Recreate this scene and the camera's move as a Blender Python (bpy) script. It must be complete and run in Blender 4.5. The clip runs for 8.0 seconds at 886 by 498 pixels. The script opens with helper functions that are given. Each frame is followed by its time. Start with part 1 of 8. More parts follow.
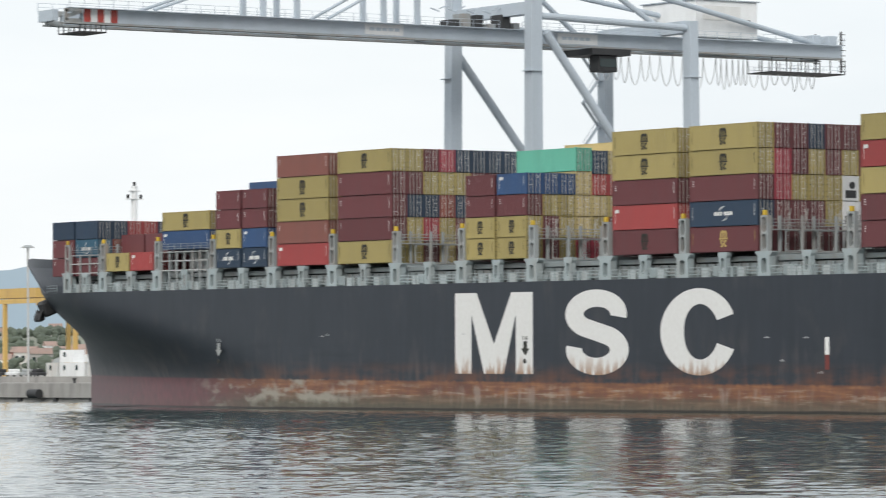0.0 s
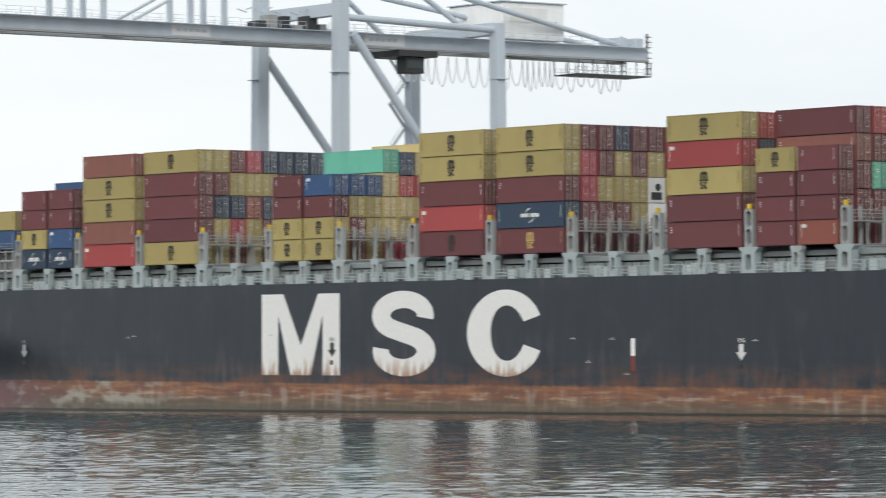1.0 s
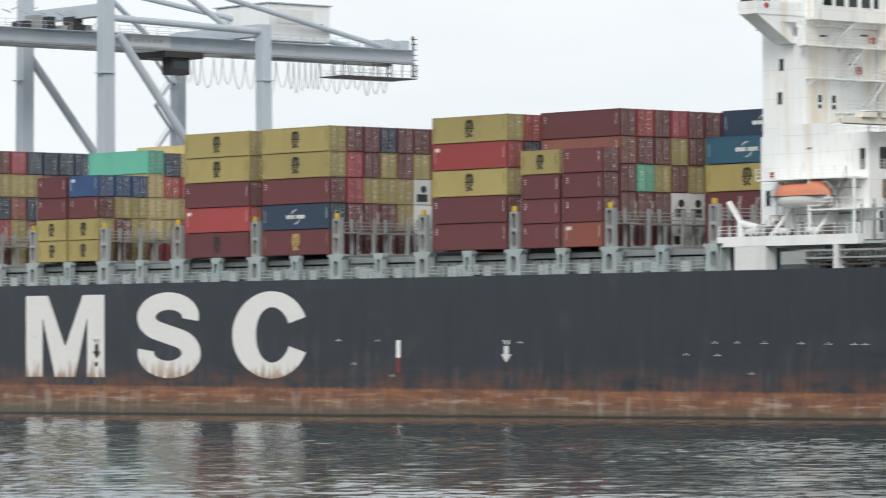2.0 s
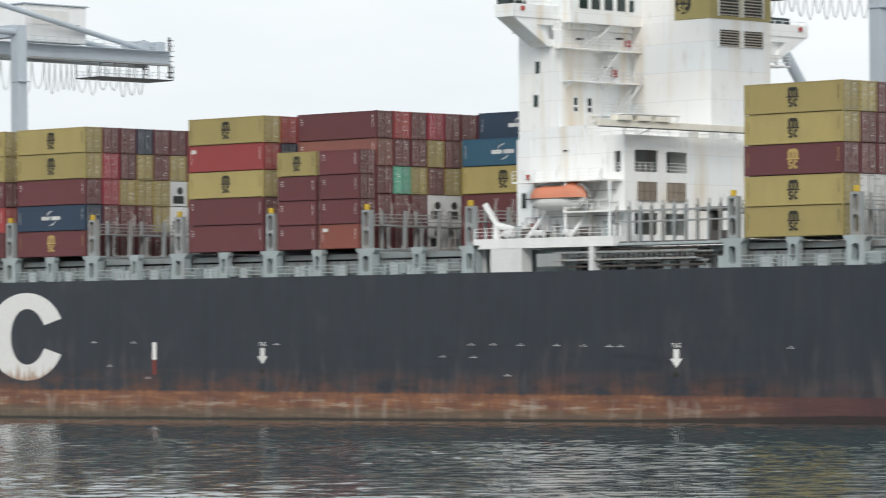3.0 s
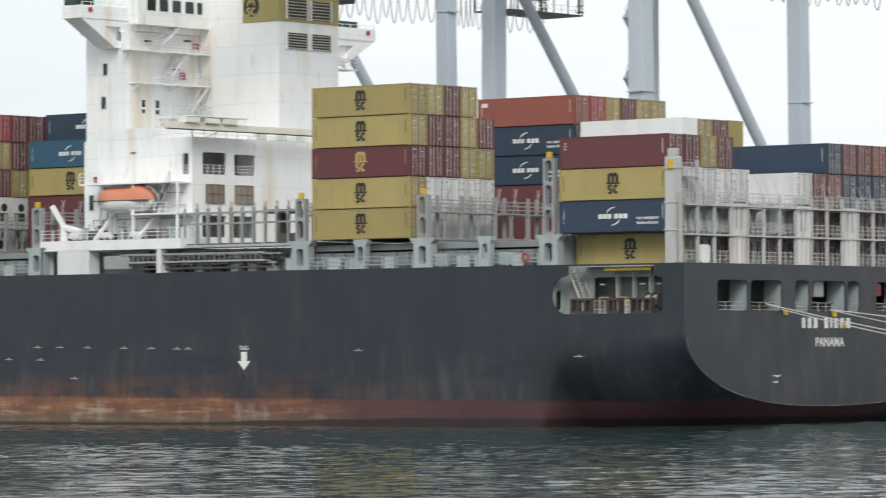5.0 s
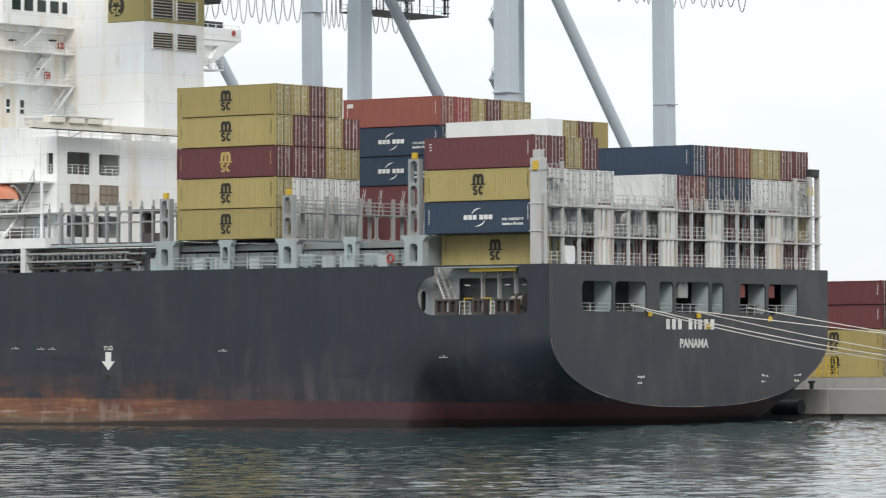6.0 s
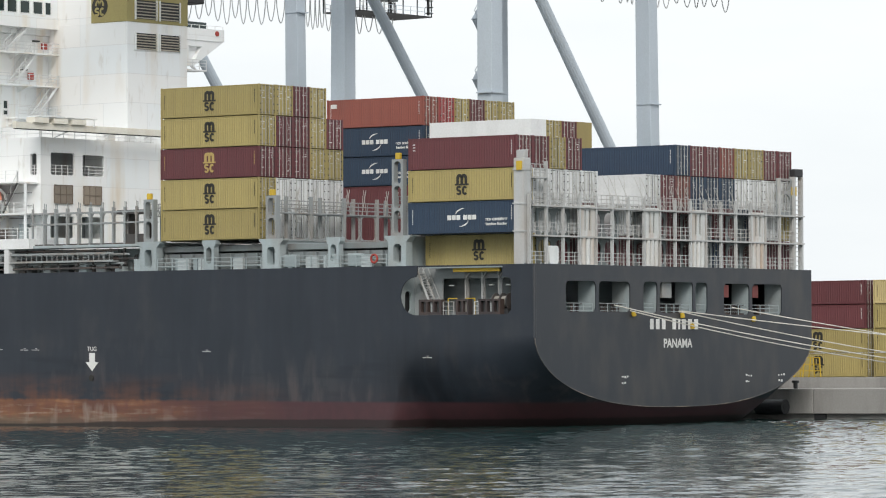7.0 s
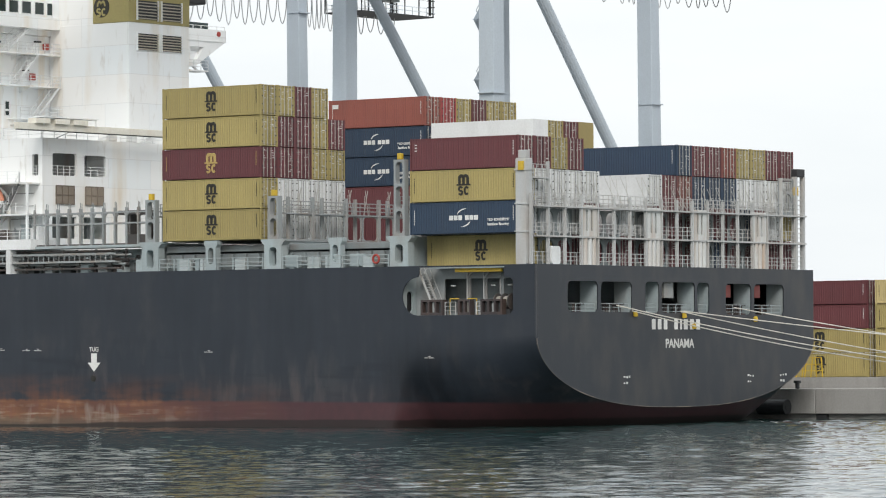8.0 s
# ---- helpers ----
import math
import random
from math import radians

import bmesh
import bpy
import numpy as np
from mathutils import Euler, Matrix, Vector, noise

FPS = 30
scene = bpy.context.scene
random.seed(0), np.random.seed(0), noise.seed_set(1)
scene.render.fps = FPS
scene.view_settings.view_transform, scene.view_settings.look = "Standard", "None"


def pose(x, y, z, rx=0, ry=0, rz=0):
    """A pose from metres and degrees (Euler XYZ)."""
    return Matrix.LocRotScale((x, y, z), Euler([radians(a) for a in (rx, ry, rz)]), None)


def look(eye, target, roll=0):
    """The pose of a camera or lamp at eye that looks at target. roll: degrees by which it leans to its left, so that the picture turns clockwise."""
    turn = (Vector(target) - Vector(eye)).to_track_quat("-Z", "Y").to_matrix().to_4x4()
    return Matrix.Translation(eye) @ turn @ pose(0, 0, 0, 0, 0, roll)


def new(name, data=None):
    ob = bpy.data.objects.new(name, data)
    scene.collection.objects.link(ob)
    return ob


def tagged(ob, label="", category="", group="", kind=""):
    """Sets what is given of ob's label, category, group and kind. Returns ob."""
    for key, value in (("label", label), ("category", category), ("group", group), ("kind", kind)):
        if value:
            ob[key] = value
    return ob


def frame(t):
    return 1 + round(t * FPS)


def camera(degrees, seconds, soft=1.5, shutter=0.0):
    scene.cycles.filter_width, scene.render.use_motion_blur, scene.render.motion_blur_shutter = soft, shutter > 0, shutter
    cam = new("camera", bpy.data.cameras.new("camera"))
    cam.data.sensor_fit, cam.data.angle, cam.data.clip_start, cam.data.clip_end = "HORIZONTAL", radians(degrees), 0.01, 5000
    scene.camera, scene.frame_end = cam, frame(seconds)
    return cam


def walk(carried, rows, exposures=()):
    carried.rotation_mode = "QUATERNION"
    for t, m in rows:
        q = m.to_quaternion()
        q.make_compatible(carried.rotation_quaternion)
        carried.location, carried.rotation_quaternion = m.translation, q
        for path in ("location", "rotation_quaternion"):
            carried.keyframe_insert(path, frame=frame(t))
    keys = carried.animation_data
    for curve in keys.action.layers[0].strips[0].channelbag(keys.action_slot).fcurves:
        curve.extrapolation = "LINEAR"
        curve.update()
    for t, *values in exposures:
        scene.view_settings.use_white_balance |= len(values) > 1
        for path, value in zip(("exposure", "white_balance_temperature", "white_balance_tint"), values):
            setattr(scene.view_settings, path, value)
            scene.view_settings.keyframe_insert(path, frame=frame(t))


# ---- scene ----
# The ship floats with a slight trim: everything aboard is laid out in the ship's own axes
# (x aft, y from the port side to starboard, z up from the mean waterline) and set down with TRIM.
TRIM = Matrix.Translation((0, 0, -0.66)) @ Matrix.Rotation(0.0058, 4, "Y")
EYE = (219.964, -294.046, 7.631)


def aim(yaw, pitch, roll):
    """Pose of the panning camera: yaw from +y towards -x, degrees."""
    a, b = radians(yaw), radians(pitch)
    way = Vector((-math.sin(a) * math.cos(b), math.cos(a) * math.cos(b), math.sin(b)))
    return TRIM @ look(EYE, Vector(EYE) + way * 100, roll)


cam = camera(12.161, 8.0, soft=1.1, shutter=0.4)
PAN = [
    (0.0, 55.0608, 1.3157, -0.194),
    (0.5, 53.8505, 1.3184, -0.179),
    (1.0, 52.4001, 1.3249, -0.192),
    (1.5, 50.8602, 1.3258, -0.187),
    (1.7, 50.1883, 1.3322, -0.174),
    (2.8, 46.4795, 1.3539, -0.144),
    (3.0, 45.8157, 1.3580, -0.161),
    (3.5, 44.1985, 1.3621, -0.136),
    (4.0, 42.5873, 1.3717, -0.165),
    (4.5, 41.2245, 1.3698, -0.155),
    (5.0, 39.8645, 1.3743, -0.203),
    (5.2, 39.3769, 1.3828, -0.185),
    (6.3, 37.8219, 1.3776, -0.148),
    (6.5, 37.7975, 1.3814, -0.185),
    (7.0, 37.7829, 1.3816, -0.192),
    (7.5, 37.7737, 1.3813, -0.185),
    (8.0, 37.8079, 1.3856, -0.231),
]
walk(cam, [(t, aim(y, p, r)) for t, y, p, r in PAN])

# ---- light: overcast noon, thin bright cloud ----
SUN_EL, SUN_AZ = radians(35), radians(143)
world = bpy.data.worlds.new("overcast_sky")
scene.world = world
world.use_nodes = True
wn, wl = world.node_tree.nodes, world.node_tree.links
wn.clear()
w_out = wn.new("ShaderNodeOutputWorld")
w_bg = wn.new("ShaderNodeBackground")
w_sky = wn.new("ShaderNodeTexSky")
w_sky.sky_type = "NISHITA"
w_sky.sun_disc = False
w_sky.sun_elevation, w_sky.sun_rotation = SUN_EL, SUN_AZ
w_sky.dust_density = 3.0
w_dim = wn.new("ShaderNodeVectorMath")
w_dim.operation = "SCALE"
w_dim.inputs["Scale"].default_value = 0.08
wl.new(w_sky.outputs["Color"], w_dim.inputs[0])
w_co = wn.new("ShaderNodeTexCoord")
w_map = wn.new("ShaderNodeMapping")
w_map.inputs["Scale"].default_value = (1.0, 1.0, 4.0)
wl.new(w_co.outputs["Generated"], w_map.inputs["Vector"])
w_noise = wn.new("ShaderNodeTexNoise")
w_noise.inputs["Scale"].default_value = 3.0
w_noise.inputs["Detail"].default_value = 6.0
wl.new(w_map.outputs["Vector"], w_noise.inputs["Vector"])
w_ramp = wn.new("ShaderNodeValToRGB")
w_ramp.color_ramp.elements[0].position, w_ramp.color_ramp.elements[0].color = 0.34, (0.755, 0.81, 0.85, 1)
w_ramp.color_ramp.elements[1].position, w_ramp.color_ramp.elements[1].color = 0.62, (0.90, 0.93, 0.94, 1)
wl.new(w_noise.outputs["Fac"], w_ramp.inputs["Fac"])
w_mix = wn.new("ShaderNodeMix")
w_mix.data_type = "RGBA"
w_mix.inputs["Factor"].default_value = 0.9
wl.new(w_dim.outputs["Vector"], w_mix.inputs["A"])
wl.new(w_ramp.outputs["Color"], w_mix.inputs["B"])
wl.new(w_mix.outputs["Result"], w_bg.inputs["Color"])
w_bg.inputs["Strength"].default_value = 1.17
wl.new(w_bg.outputs["Background"], w_out.inputs["Surface"])

sun_data = bpy.data.lights.new("sun", "SUN")
sun_data.energy, sun_data.angle, sun_data.color = 1.85, radians(25), (1.0, 0.96, 0.9)
sun = new("sun", sun_data)
sun.matrix_world = look((130, -170, 150), (0, 0, 0))


# ---- materials ----
def ramp(nt, fac, stops):
    r = nt.nodes.new("ShaderNodeValToRGB")
    while len(r.color_ramp.elements) < len(stops):
        r.color_ramp.elements.new(0.5)
    for e, (pos, col) in zip(r.color_ramp.elements, stops):
        e.position, e.color = pos, (*col, 1) if len(col) == 3 else col
    nt.links.new(fac, r.inputs["Fac"])
    return r.outputs["Color"]


def noise_of(nt, vec, scale, detail=4, stretch=(1, 1, 1)):
    m = nt.nodes.new("ShaderNodeMapping")
    m.inputs["Scale"].default_value = stretch
    nt.links.new(vec, m.inputs["Vector"])
    n = nt.nodes.new("ShaderNodeTexNoise")
    n.inputs["Scale"].default_value = scale
    n.inputs["Detail"].default_value = detail
    nt.links.new(m.outputs["Vector"], n.inputs["Vector"])
    return n.outputs["Fac"]


def mixed(nt, fac, a, b, mode="MIX"):
    x = nt.nodes.new("ShaderNodeMix")
    x.data_type, x.blend_type = "RGBA", mode
    for socket, value in (("Factor", fac), ("A", a), ("B", b)):
        if hasattr(value, "is_linked"):
            nt.links.new(value, x.inputs[socket])
        elif socket == "Factor":
            x.inputs[socket].default_value = value
        else:
            x.inputs[socket].default_value = (*value, 1)
    return x.outputs["Result"]


def math_of(nt, op, a, b=0.0, clamp=False):
    x = nt.nodes.new("ShaderNodeMath")
    x.operation, x.use_clamp = op, clamp
    for i, value in enumerate((a, b)):
        if hasattr(value, "is_linked"):
            nt.links.new(value, x.inputs[i])
        else:
            x.inputs[i].default_value = value
    return x.outputs["Value"]


def shell(name, rough=0.5, metal=0.0, spec=0.5):
    m = bpy.data.materials.new(name)
    m.use_nodes = True
    nt = m.node_tree
    b = nt.nodes["Principled BSDF"]
    b.inputs["Roughness"].default_value, b.inputs["Metallic"].default_value = rough, metal
    b.inputs["Specular IOR Level"].default_value = spec
    co = nt.nodes.new("ShaderNodeTexCoord").outputs["Object"]
    return m, nt, b, co


def bump(nt, b, height, strength=0.3, distance=0.02):
    n = nt.nodes.new("ShaderNodeBump")
    n.inputs["Strength"].default_value, n.inputs["Distance"].default_value = strength, distance
    nt.links.new(height, n.inputs["Height"])
    nt.links.new(n.outputs["Normal"], b.inputs["Normal"])


def paint(name, col, rough=0.5, metal=0.0, stain=None, amount=0.35, vary=0.12, scale=0.6, streak=(1, 1, 0.25)):
    """Weathered paint: fine mottling, soft vertical stains, per-object shift of tone."""
    m, nt, b, co = shell(name, rough, metal)
    stain = stain or tuple(c * 0.45 for c in col)
    rnd = nt.nodes.new("ShaderNodeObjectInfo").outputs["Random"]
    off = nt.nodes.new("ShaderNodeVectorMath")
    cmb = nt.nodes.new("ShaderNodeCombineXYZ")
    nt.links.new(math_of(nt, "MULTIPLY", rnd, 50.0), cmb.inputs[0])
    nt.links.new(math_of(nt, "MULTIPLY", rnd, 31.0), cmb.inputs[1])
    nt.links.new(co, off.inputs[0])
    nt.links.new(cmb.outputs[0], off.inputs[1])
    v = off.outputs["Vector"]
    tone = mixed(nt, rnd, tuple(c * (1 - vary) for c in col), tuple(min(1, c * (1 + vary)) for c in col))
    big = noise_of(nt, v, scale, 5, streak)
    fine = noise_of(nt, v, 6.0, 4)
    f = math_of(nt, "MULTIPLY", ramp(nt, big, [(0.45, (0, 0, 0)), (0.72, (1, 1, 1))]), amount)
    c = mixed(nt, f, tone, stain)
    c = mixed(nt, 0.22, c, ramp(nt, fine, [(0.3, (0.55, 0.55, 0.55)), (0.7, (1, 1, 1))]), "MULTIPLY")
    nt.links.new(c, b.inputs["Base Color"])
    bump(nt, b, fine, 0.12, 0.01)
    return m


CODES = {
    "y": ((0.37, 0.30, 0.115), "ochre yellow"), "m": ((0.135, 0.038, 0.043), "maroon"), "r": ((0.34, 0.055, 0.055), "red"),
    "b": ((0.022, 0.044, 0.080), "navy blue"), "n": ((0.030, 0.075, 0.18), "mid blue"), "t": ((0.03, 0.10, 0.16), "teal blue"),
    "o": ((0.25, 0.075, 0.055), "rust orange"), "w": ((0.70, 0.71, 0.71), "white"), "g": ((0.13, 0.44, 0.32), "sea green"),
    "p": ((0.36, 0.05, 0.075), "crimson"), "s": ((0.20, 0.075, 0.06), "faded brown red"), "k": ((0.52, 0.42, 0.20), "sandy yellow"),
}
BOX = {k: paint("container_" + v[1].replace(" ", "_"), v[0], 0.55, 0.0, tuple(0.6 * c + 0.02 for c in v[0]), 0.3, 0.13) for k, v in CODES.items()}
DARK = paint("dark_steel", (0.035, 0.036, 0.038), 0.6)
RODS = paint("galvanised_rod", (0.52, 0.51, 0.48), 0.5, 0.3)
LABEL_WHITE = paint("white_marking", (0.74, 0.74, 0.72), 0.6, amount=0.15)
LABEL_BLACK = paint("black_marking", (0.03, 0.028, 0.022), 0.6, amount=0.1)
LABEL_OCHRE = paint("ochre_marking", (0.50, 0.36, 0.13), 0.6, amount=0.2)
DECK_GREY = paint("pale_blue_grey_deck_paint", (0.37, 0.43, 0.445), 0.55, 0.0, (0.24, 0.19, 0.15), 0.4, 0.06)
BRIDGE_GREY = paint("grey_lashing_steel", (0.32, 0.345, 0.35), 0.55, 0.0, (0.26, 0.17, 0.11), 0.5, 0.06)


def house_paint():
    """White gloss repainted in panels, some cooler and some warmer, with welded seams and beige runs."""
    m, nt, b, co = shell("white_house_paint", 0.42)
    geo = nt.nodes.new("ShaderNodeNewGeometry").outputs["Position"]
    sep = nt.nodes.new("ShaderNodeSeparateXYZ")
    nt.links.new(geo, sep.inputs[0])
    flat = nt.nodes.new("ShaderNodeCombineXYZ")
    nt.links.new(math_of(nt, "ADD", sep.outputs["X"], sep.outputs["Y"]), flat.inputs[0])
    nt.links.new(sep.outputs["Z"], flat.inputs[1])
    panel = nt.nodes.new("ShaderNodeTexBrick")
    panel.inputs["Scale"].default_value = 1.0
    panel.inputs["Brick Width"].default_value, panel.inputs["Row Height"].default_value = 6.3, 2.95
    panel.inputs["Mortar Size"].default_value = 0.035
    panel.inputs["Color1"].default_value, panel.inputs["Color2"].default_value = (0.84, 0.875, 0.89, 1), (0.90, 0.89, 0.87, 1)
    panel.inputs["Mortar"].default_value = (0.765, 0.77, 0.765, 1)
    nt.links.new(flat.outputs[0], panel.inputs["Vector"])
    runs = noise_of(nt, geo, 0.55, 6, (1, 1, 0.09))
    spots = noise_of(nt, geo, 0.13, 4, (1, 1, 0.6))
    f = math_of(nt, "MULTIPLY", ramp(nt, runs, [(0.50, (0, 0, 0)), (0.70, (1, 1, 1))]), ramp(nt, spots, [(0.42, (0, 0, 0)), (0.62, (0.7, 0.7, 0.7))]))
    c = mixed(nt, f, panel.outputs["Color"], (0.66, 0.53, 0.36))
    c = mixed(nt, ramp(nt, noise_of(nt, geo, 1.4, 5, (1, 1, 0.3)), [(0.62, (0, 0, 0)), (0.80, (0.5, 0.5, 0.5))]), c, (0.52, 0.47, 0.40))
    nt.links.new(c, b.inputs["Base Color"])
    bump(nt, b, spots, 0.1, 0.02)
    return m


HOUSE_WHITE = house_paint()
CRANE_GREY = paint("crane_blue_grey_paint", (0.47, 0.53, 0.59), 0.5, 0.0, (0.26, 0.29, 0.31), 0.3, 0.03, 0.2)
YELLOW = paint("safety_yellow", (0.62, 0.42, 0.04), 0.5)
RED = paint("signal_red", (0.42, 0.06, 0.045), 0.5)
FAIRLEAD = paint("rusty_brown_steel", (0.055, 0.044, 0.044), 0.65, 0.0, (0.13, 0.075, 0.05), 0.5)
WHITE = paint("clean_white", (0.78, 0.79, 0.79), 0.5, amount=0.15)
ORANGE = paint("lifeboat_orange", (0.68, 0.245, 0.14), 0.5, 0.0, (0.45, 0.22, 0.16), 0.4)
FRAME_GREY = paint("pale_grey_frame_paint", (0.49, 0.50, 0.50), 0.55, 0.0, (0.33, 0.24, 0.17), 0.4, 0.06)
OILY = paint("dark_oily_steel", (0.085, 0.08, 0.078), 0.6, 0.0, (0.14, 0.085, 0.06), 0.5)
PALE_PANEL = paint("pale_deck_panel", (0.52, 0.57, 0.58), 0.55, 0.0, (0.36, 0.30, 0.25), 0.3, 0.06)
CREAM = paint("weathered_cream_paint", (0.82, 0.79, 0.70), 0.55, 0.0, (0.56, 0.46, 0.33), 0.35, 0.03)
# deck grey darkened for the shade under boxes and inside openings
SHADED_GREY = paint("shaded_deck_grey", (0.22, 0.25, 0.255), 0.6, 0.0, (0.16, 0.12, 0.10), 0.5, 0.06)
DULL_RED = paint("dull_red_oxide", (0.19, 0.042, 0.036), 0.6)
MESH_TAN = paint("tan_mesh_seam", (0.20, 0.16, 0.125), 0.7)
TRANSOM_PAINT = paint("transom_dark_paint", (0.033, 0.038, 0.047), 0.45, 0.0, (0.070, 0.067, 0.066), 0.65, 0.0, 0.45, (1, 1, 0.4))
WORN_EDGE = paint("worn_plate_edge", (0.075, 0.075, 0.075), 0.6, 0.0, (0.42, 0.33, 0.26), 0.9, 0.0, 0.35, (1, 1, 1))
STREAKED = paint("rust_streaked_white", (0.60, 0.61, 0.60), 0.55, 0.0, (0.40, 0.26, 0.16), 0.7, 0.06, 1.1, (1, 1, 0.12))
CONCRETE = paint("quay_concrete", (0.35, 0.34, 0.325), 0.85, 0.0, (0.15, 0.145, 0.135), 0.7, 0.0, 0.35)


# ---- mesh helpers ----
def box(bm, x0, y0, z0, x1, y1, z1):
    v = [bm.verts.new((x, y, z)) for x in (x0, x1) for y in (y0, y1) for z in (z0, z1)]
    for q in ((0, 1, 3, 2), (4, 6, 7, 5), (0, 4, 5, 1), (2, 3, 7, 6), (0, 2, 6, 4), (1, 5, 7, 3)):
        bm.faces.new([v[i] for i in q])
    return bm


def bar(bm, a, b, w, h=None, sides=4):
    """A straight beam (sides=4) or tube from a to b."""
    a, b = Vector(a), Vector(b)
    d = (b - a).normalized()
    up = Vector((0, 0, 1)) if abs(d.z) < 0.9 else Vector((0, 1, 0))
    r = d.cross(up).normalized()
    u = r.cross(d)
    h = h or w
    rings = []
    for p in (a, b):
        if sides == 4:
            rings.append([bm.verts.new(p + r * (sx * w / 2) + u * (sy * h / 2)) for sx, sy in ((-1, -1), (1, -1), (1, 1), (-1, 1))])
        else:
            rings.append([bm.verts.new(p + r * (math.cos(k * math.tau / sides) * w / 2) + u * (math.sin(k * math.tau / sides) * h / 2)) for k in range(sides)])
    n = len(rings[0])
    for k in range(n):
        bm.faces.new((rings[0][k], rings[0][(k + 1) % n], rings[1][(k + 1) % n], rings[1][k]))
    bm.faces.new(rings[0][::-1])
    bm.faces.new(rings[1])
    return bm


def mesh_of(name, bm, mats, bevel=0.0):
    if bevel:
        bmesh.ops.bevel(bm, geom=bm.edges[:], offset=bevel, segments=1, affect="EDGES")
    bmesh.ops.recalc_face_normals(bm, faces=bm.faces[:])
    me = bpy.data.meshes.new(name)
    bm.to_mesh(me)
    bm.free()
    for m in mats if isinstance(mats, (list, tuple)) else [mats]:
        me.materials.append(m)
    return me


def part(name, bm, material, parent, label="", bevel=0.0):
    """One bmesh (or ready mesh) as one object under a thing or a part."""
    me = bm if isinstance(bm, bpy.types.Mesh) else mesh_of(name, bm, material, bevel)
    ob = new(name, me)
    ob.parent = parent
    return tagged(ob, label)


def thing(name, m, label, category, group="", kind="", me=None):
    ob = new(name, me)
    ob.matrix_basis = m
    return tagged(ob, label, category, group, kind)


def sheet(name, bm, outline, holes, place, thickness, normal):
    """A plate with openings: outline and holes are loops of (u, v); place(u, v) gives the point."""
    edges = []
    for loop in (outline, *holes):
        vs = [bm.verts.new(place(u, v)) for u, v in loop]
        edges += [bm.edges.new((vs[i], vs[(i + 1) % len(vs)])) for i in range(len(vs))]
    got = bmesh.ops.triangle_fill(bm, edges=edges, use_beauty=True, normal=normal)
    faces = [f for f in got["geom"] if isinstance(f, bmesh.types.BMFace)]
    ext = bmesh.ops.extrude_face_region(bm, geom=faces)
    move = Vector(normal) * -thickness
    for e in ext["geom"]:
        if isinstance(e, bmesh.types.BMVert):
            e.co += move
    return bm


def rounded(u0, v0, u1, v1, r, n=5):
    pts = []
    for cu, cv, a0 in ((u1 - r, v1 - r, 0), (u0 + r, v1 - r, 90), (u0 + r, v0 + r, 180), (u1 - r, v0 + r, 270)):
        for k in range(n + 1):
            a = radians(a0 + 90 * k / n)
            pts.append((cu + r * math.cos(a), cv + r * math.sin(a)))
    return pts


def smooth(x, a, b):
    t = min(1, max(0, (x - a) / (b - a)))
    return t * t * (3 - 2 * t)


# ---- water ----
def water_material():
    m, nt, b, co = shell("harbour_water", 0.05, 0.0, 0.5)
    b.inputs["Base Color"].default_value = (0.014, 0.037, 0.035, 1)
    b.inputs["IOR"].default_value = 1.33
    bump(nt, b, noise_of(nt, co, 2.2, 2, (1.0, 0.8, 1.0)), 0.65, 0.03)
    return m


WATER = water_material()


def build_water():
    bm = bmesh.new()
    v = [bm.verts.new(p) for p in ((-4000, -1500, -0.15), (2500, -1500, -0.15), (2500, 4500, -0.15), (-4000, 4500, -0.15))]
    bm.faces.new(v)
    return thing("water", pose(0, 0, 0), "dark green harbour water reaching past the quay", "water", kind="structure", me=mesh_of("water", bm, WATER))


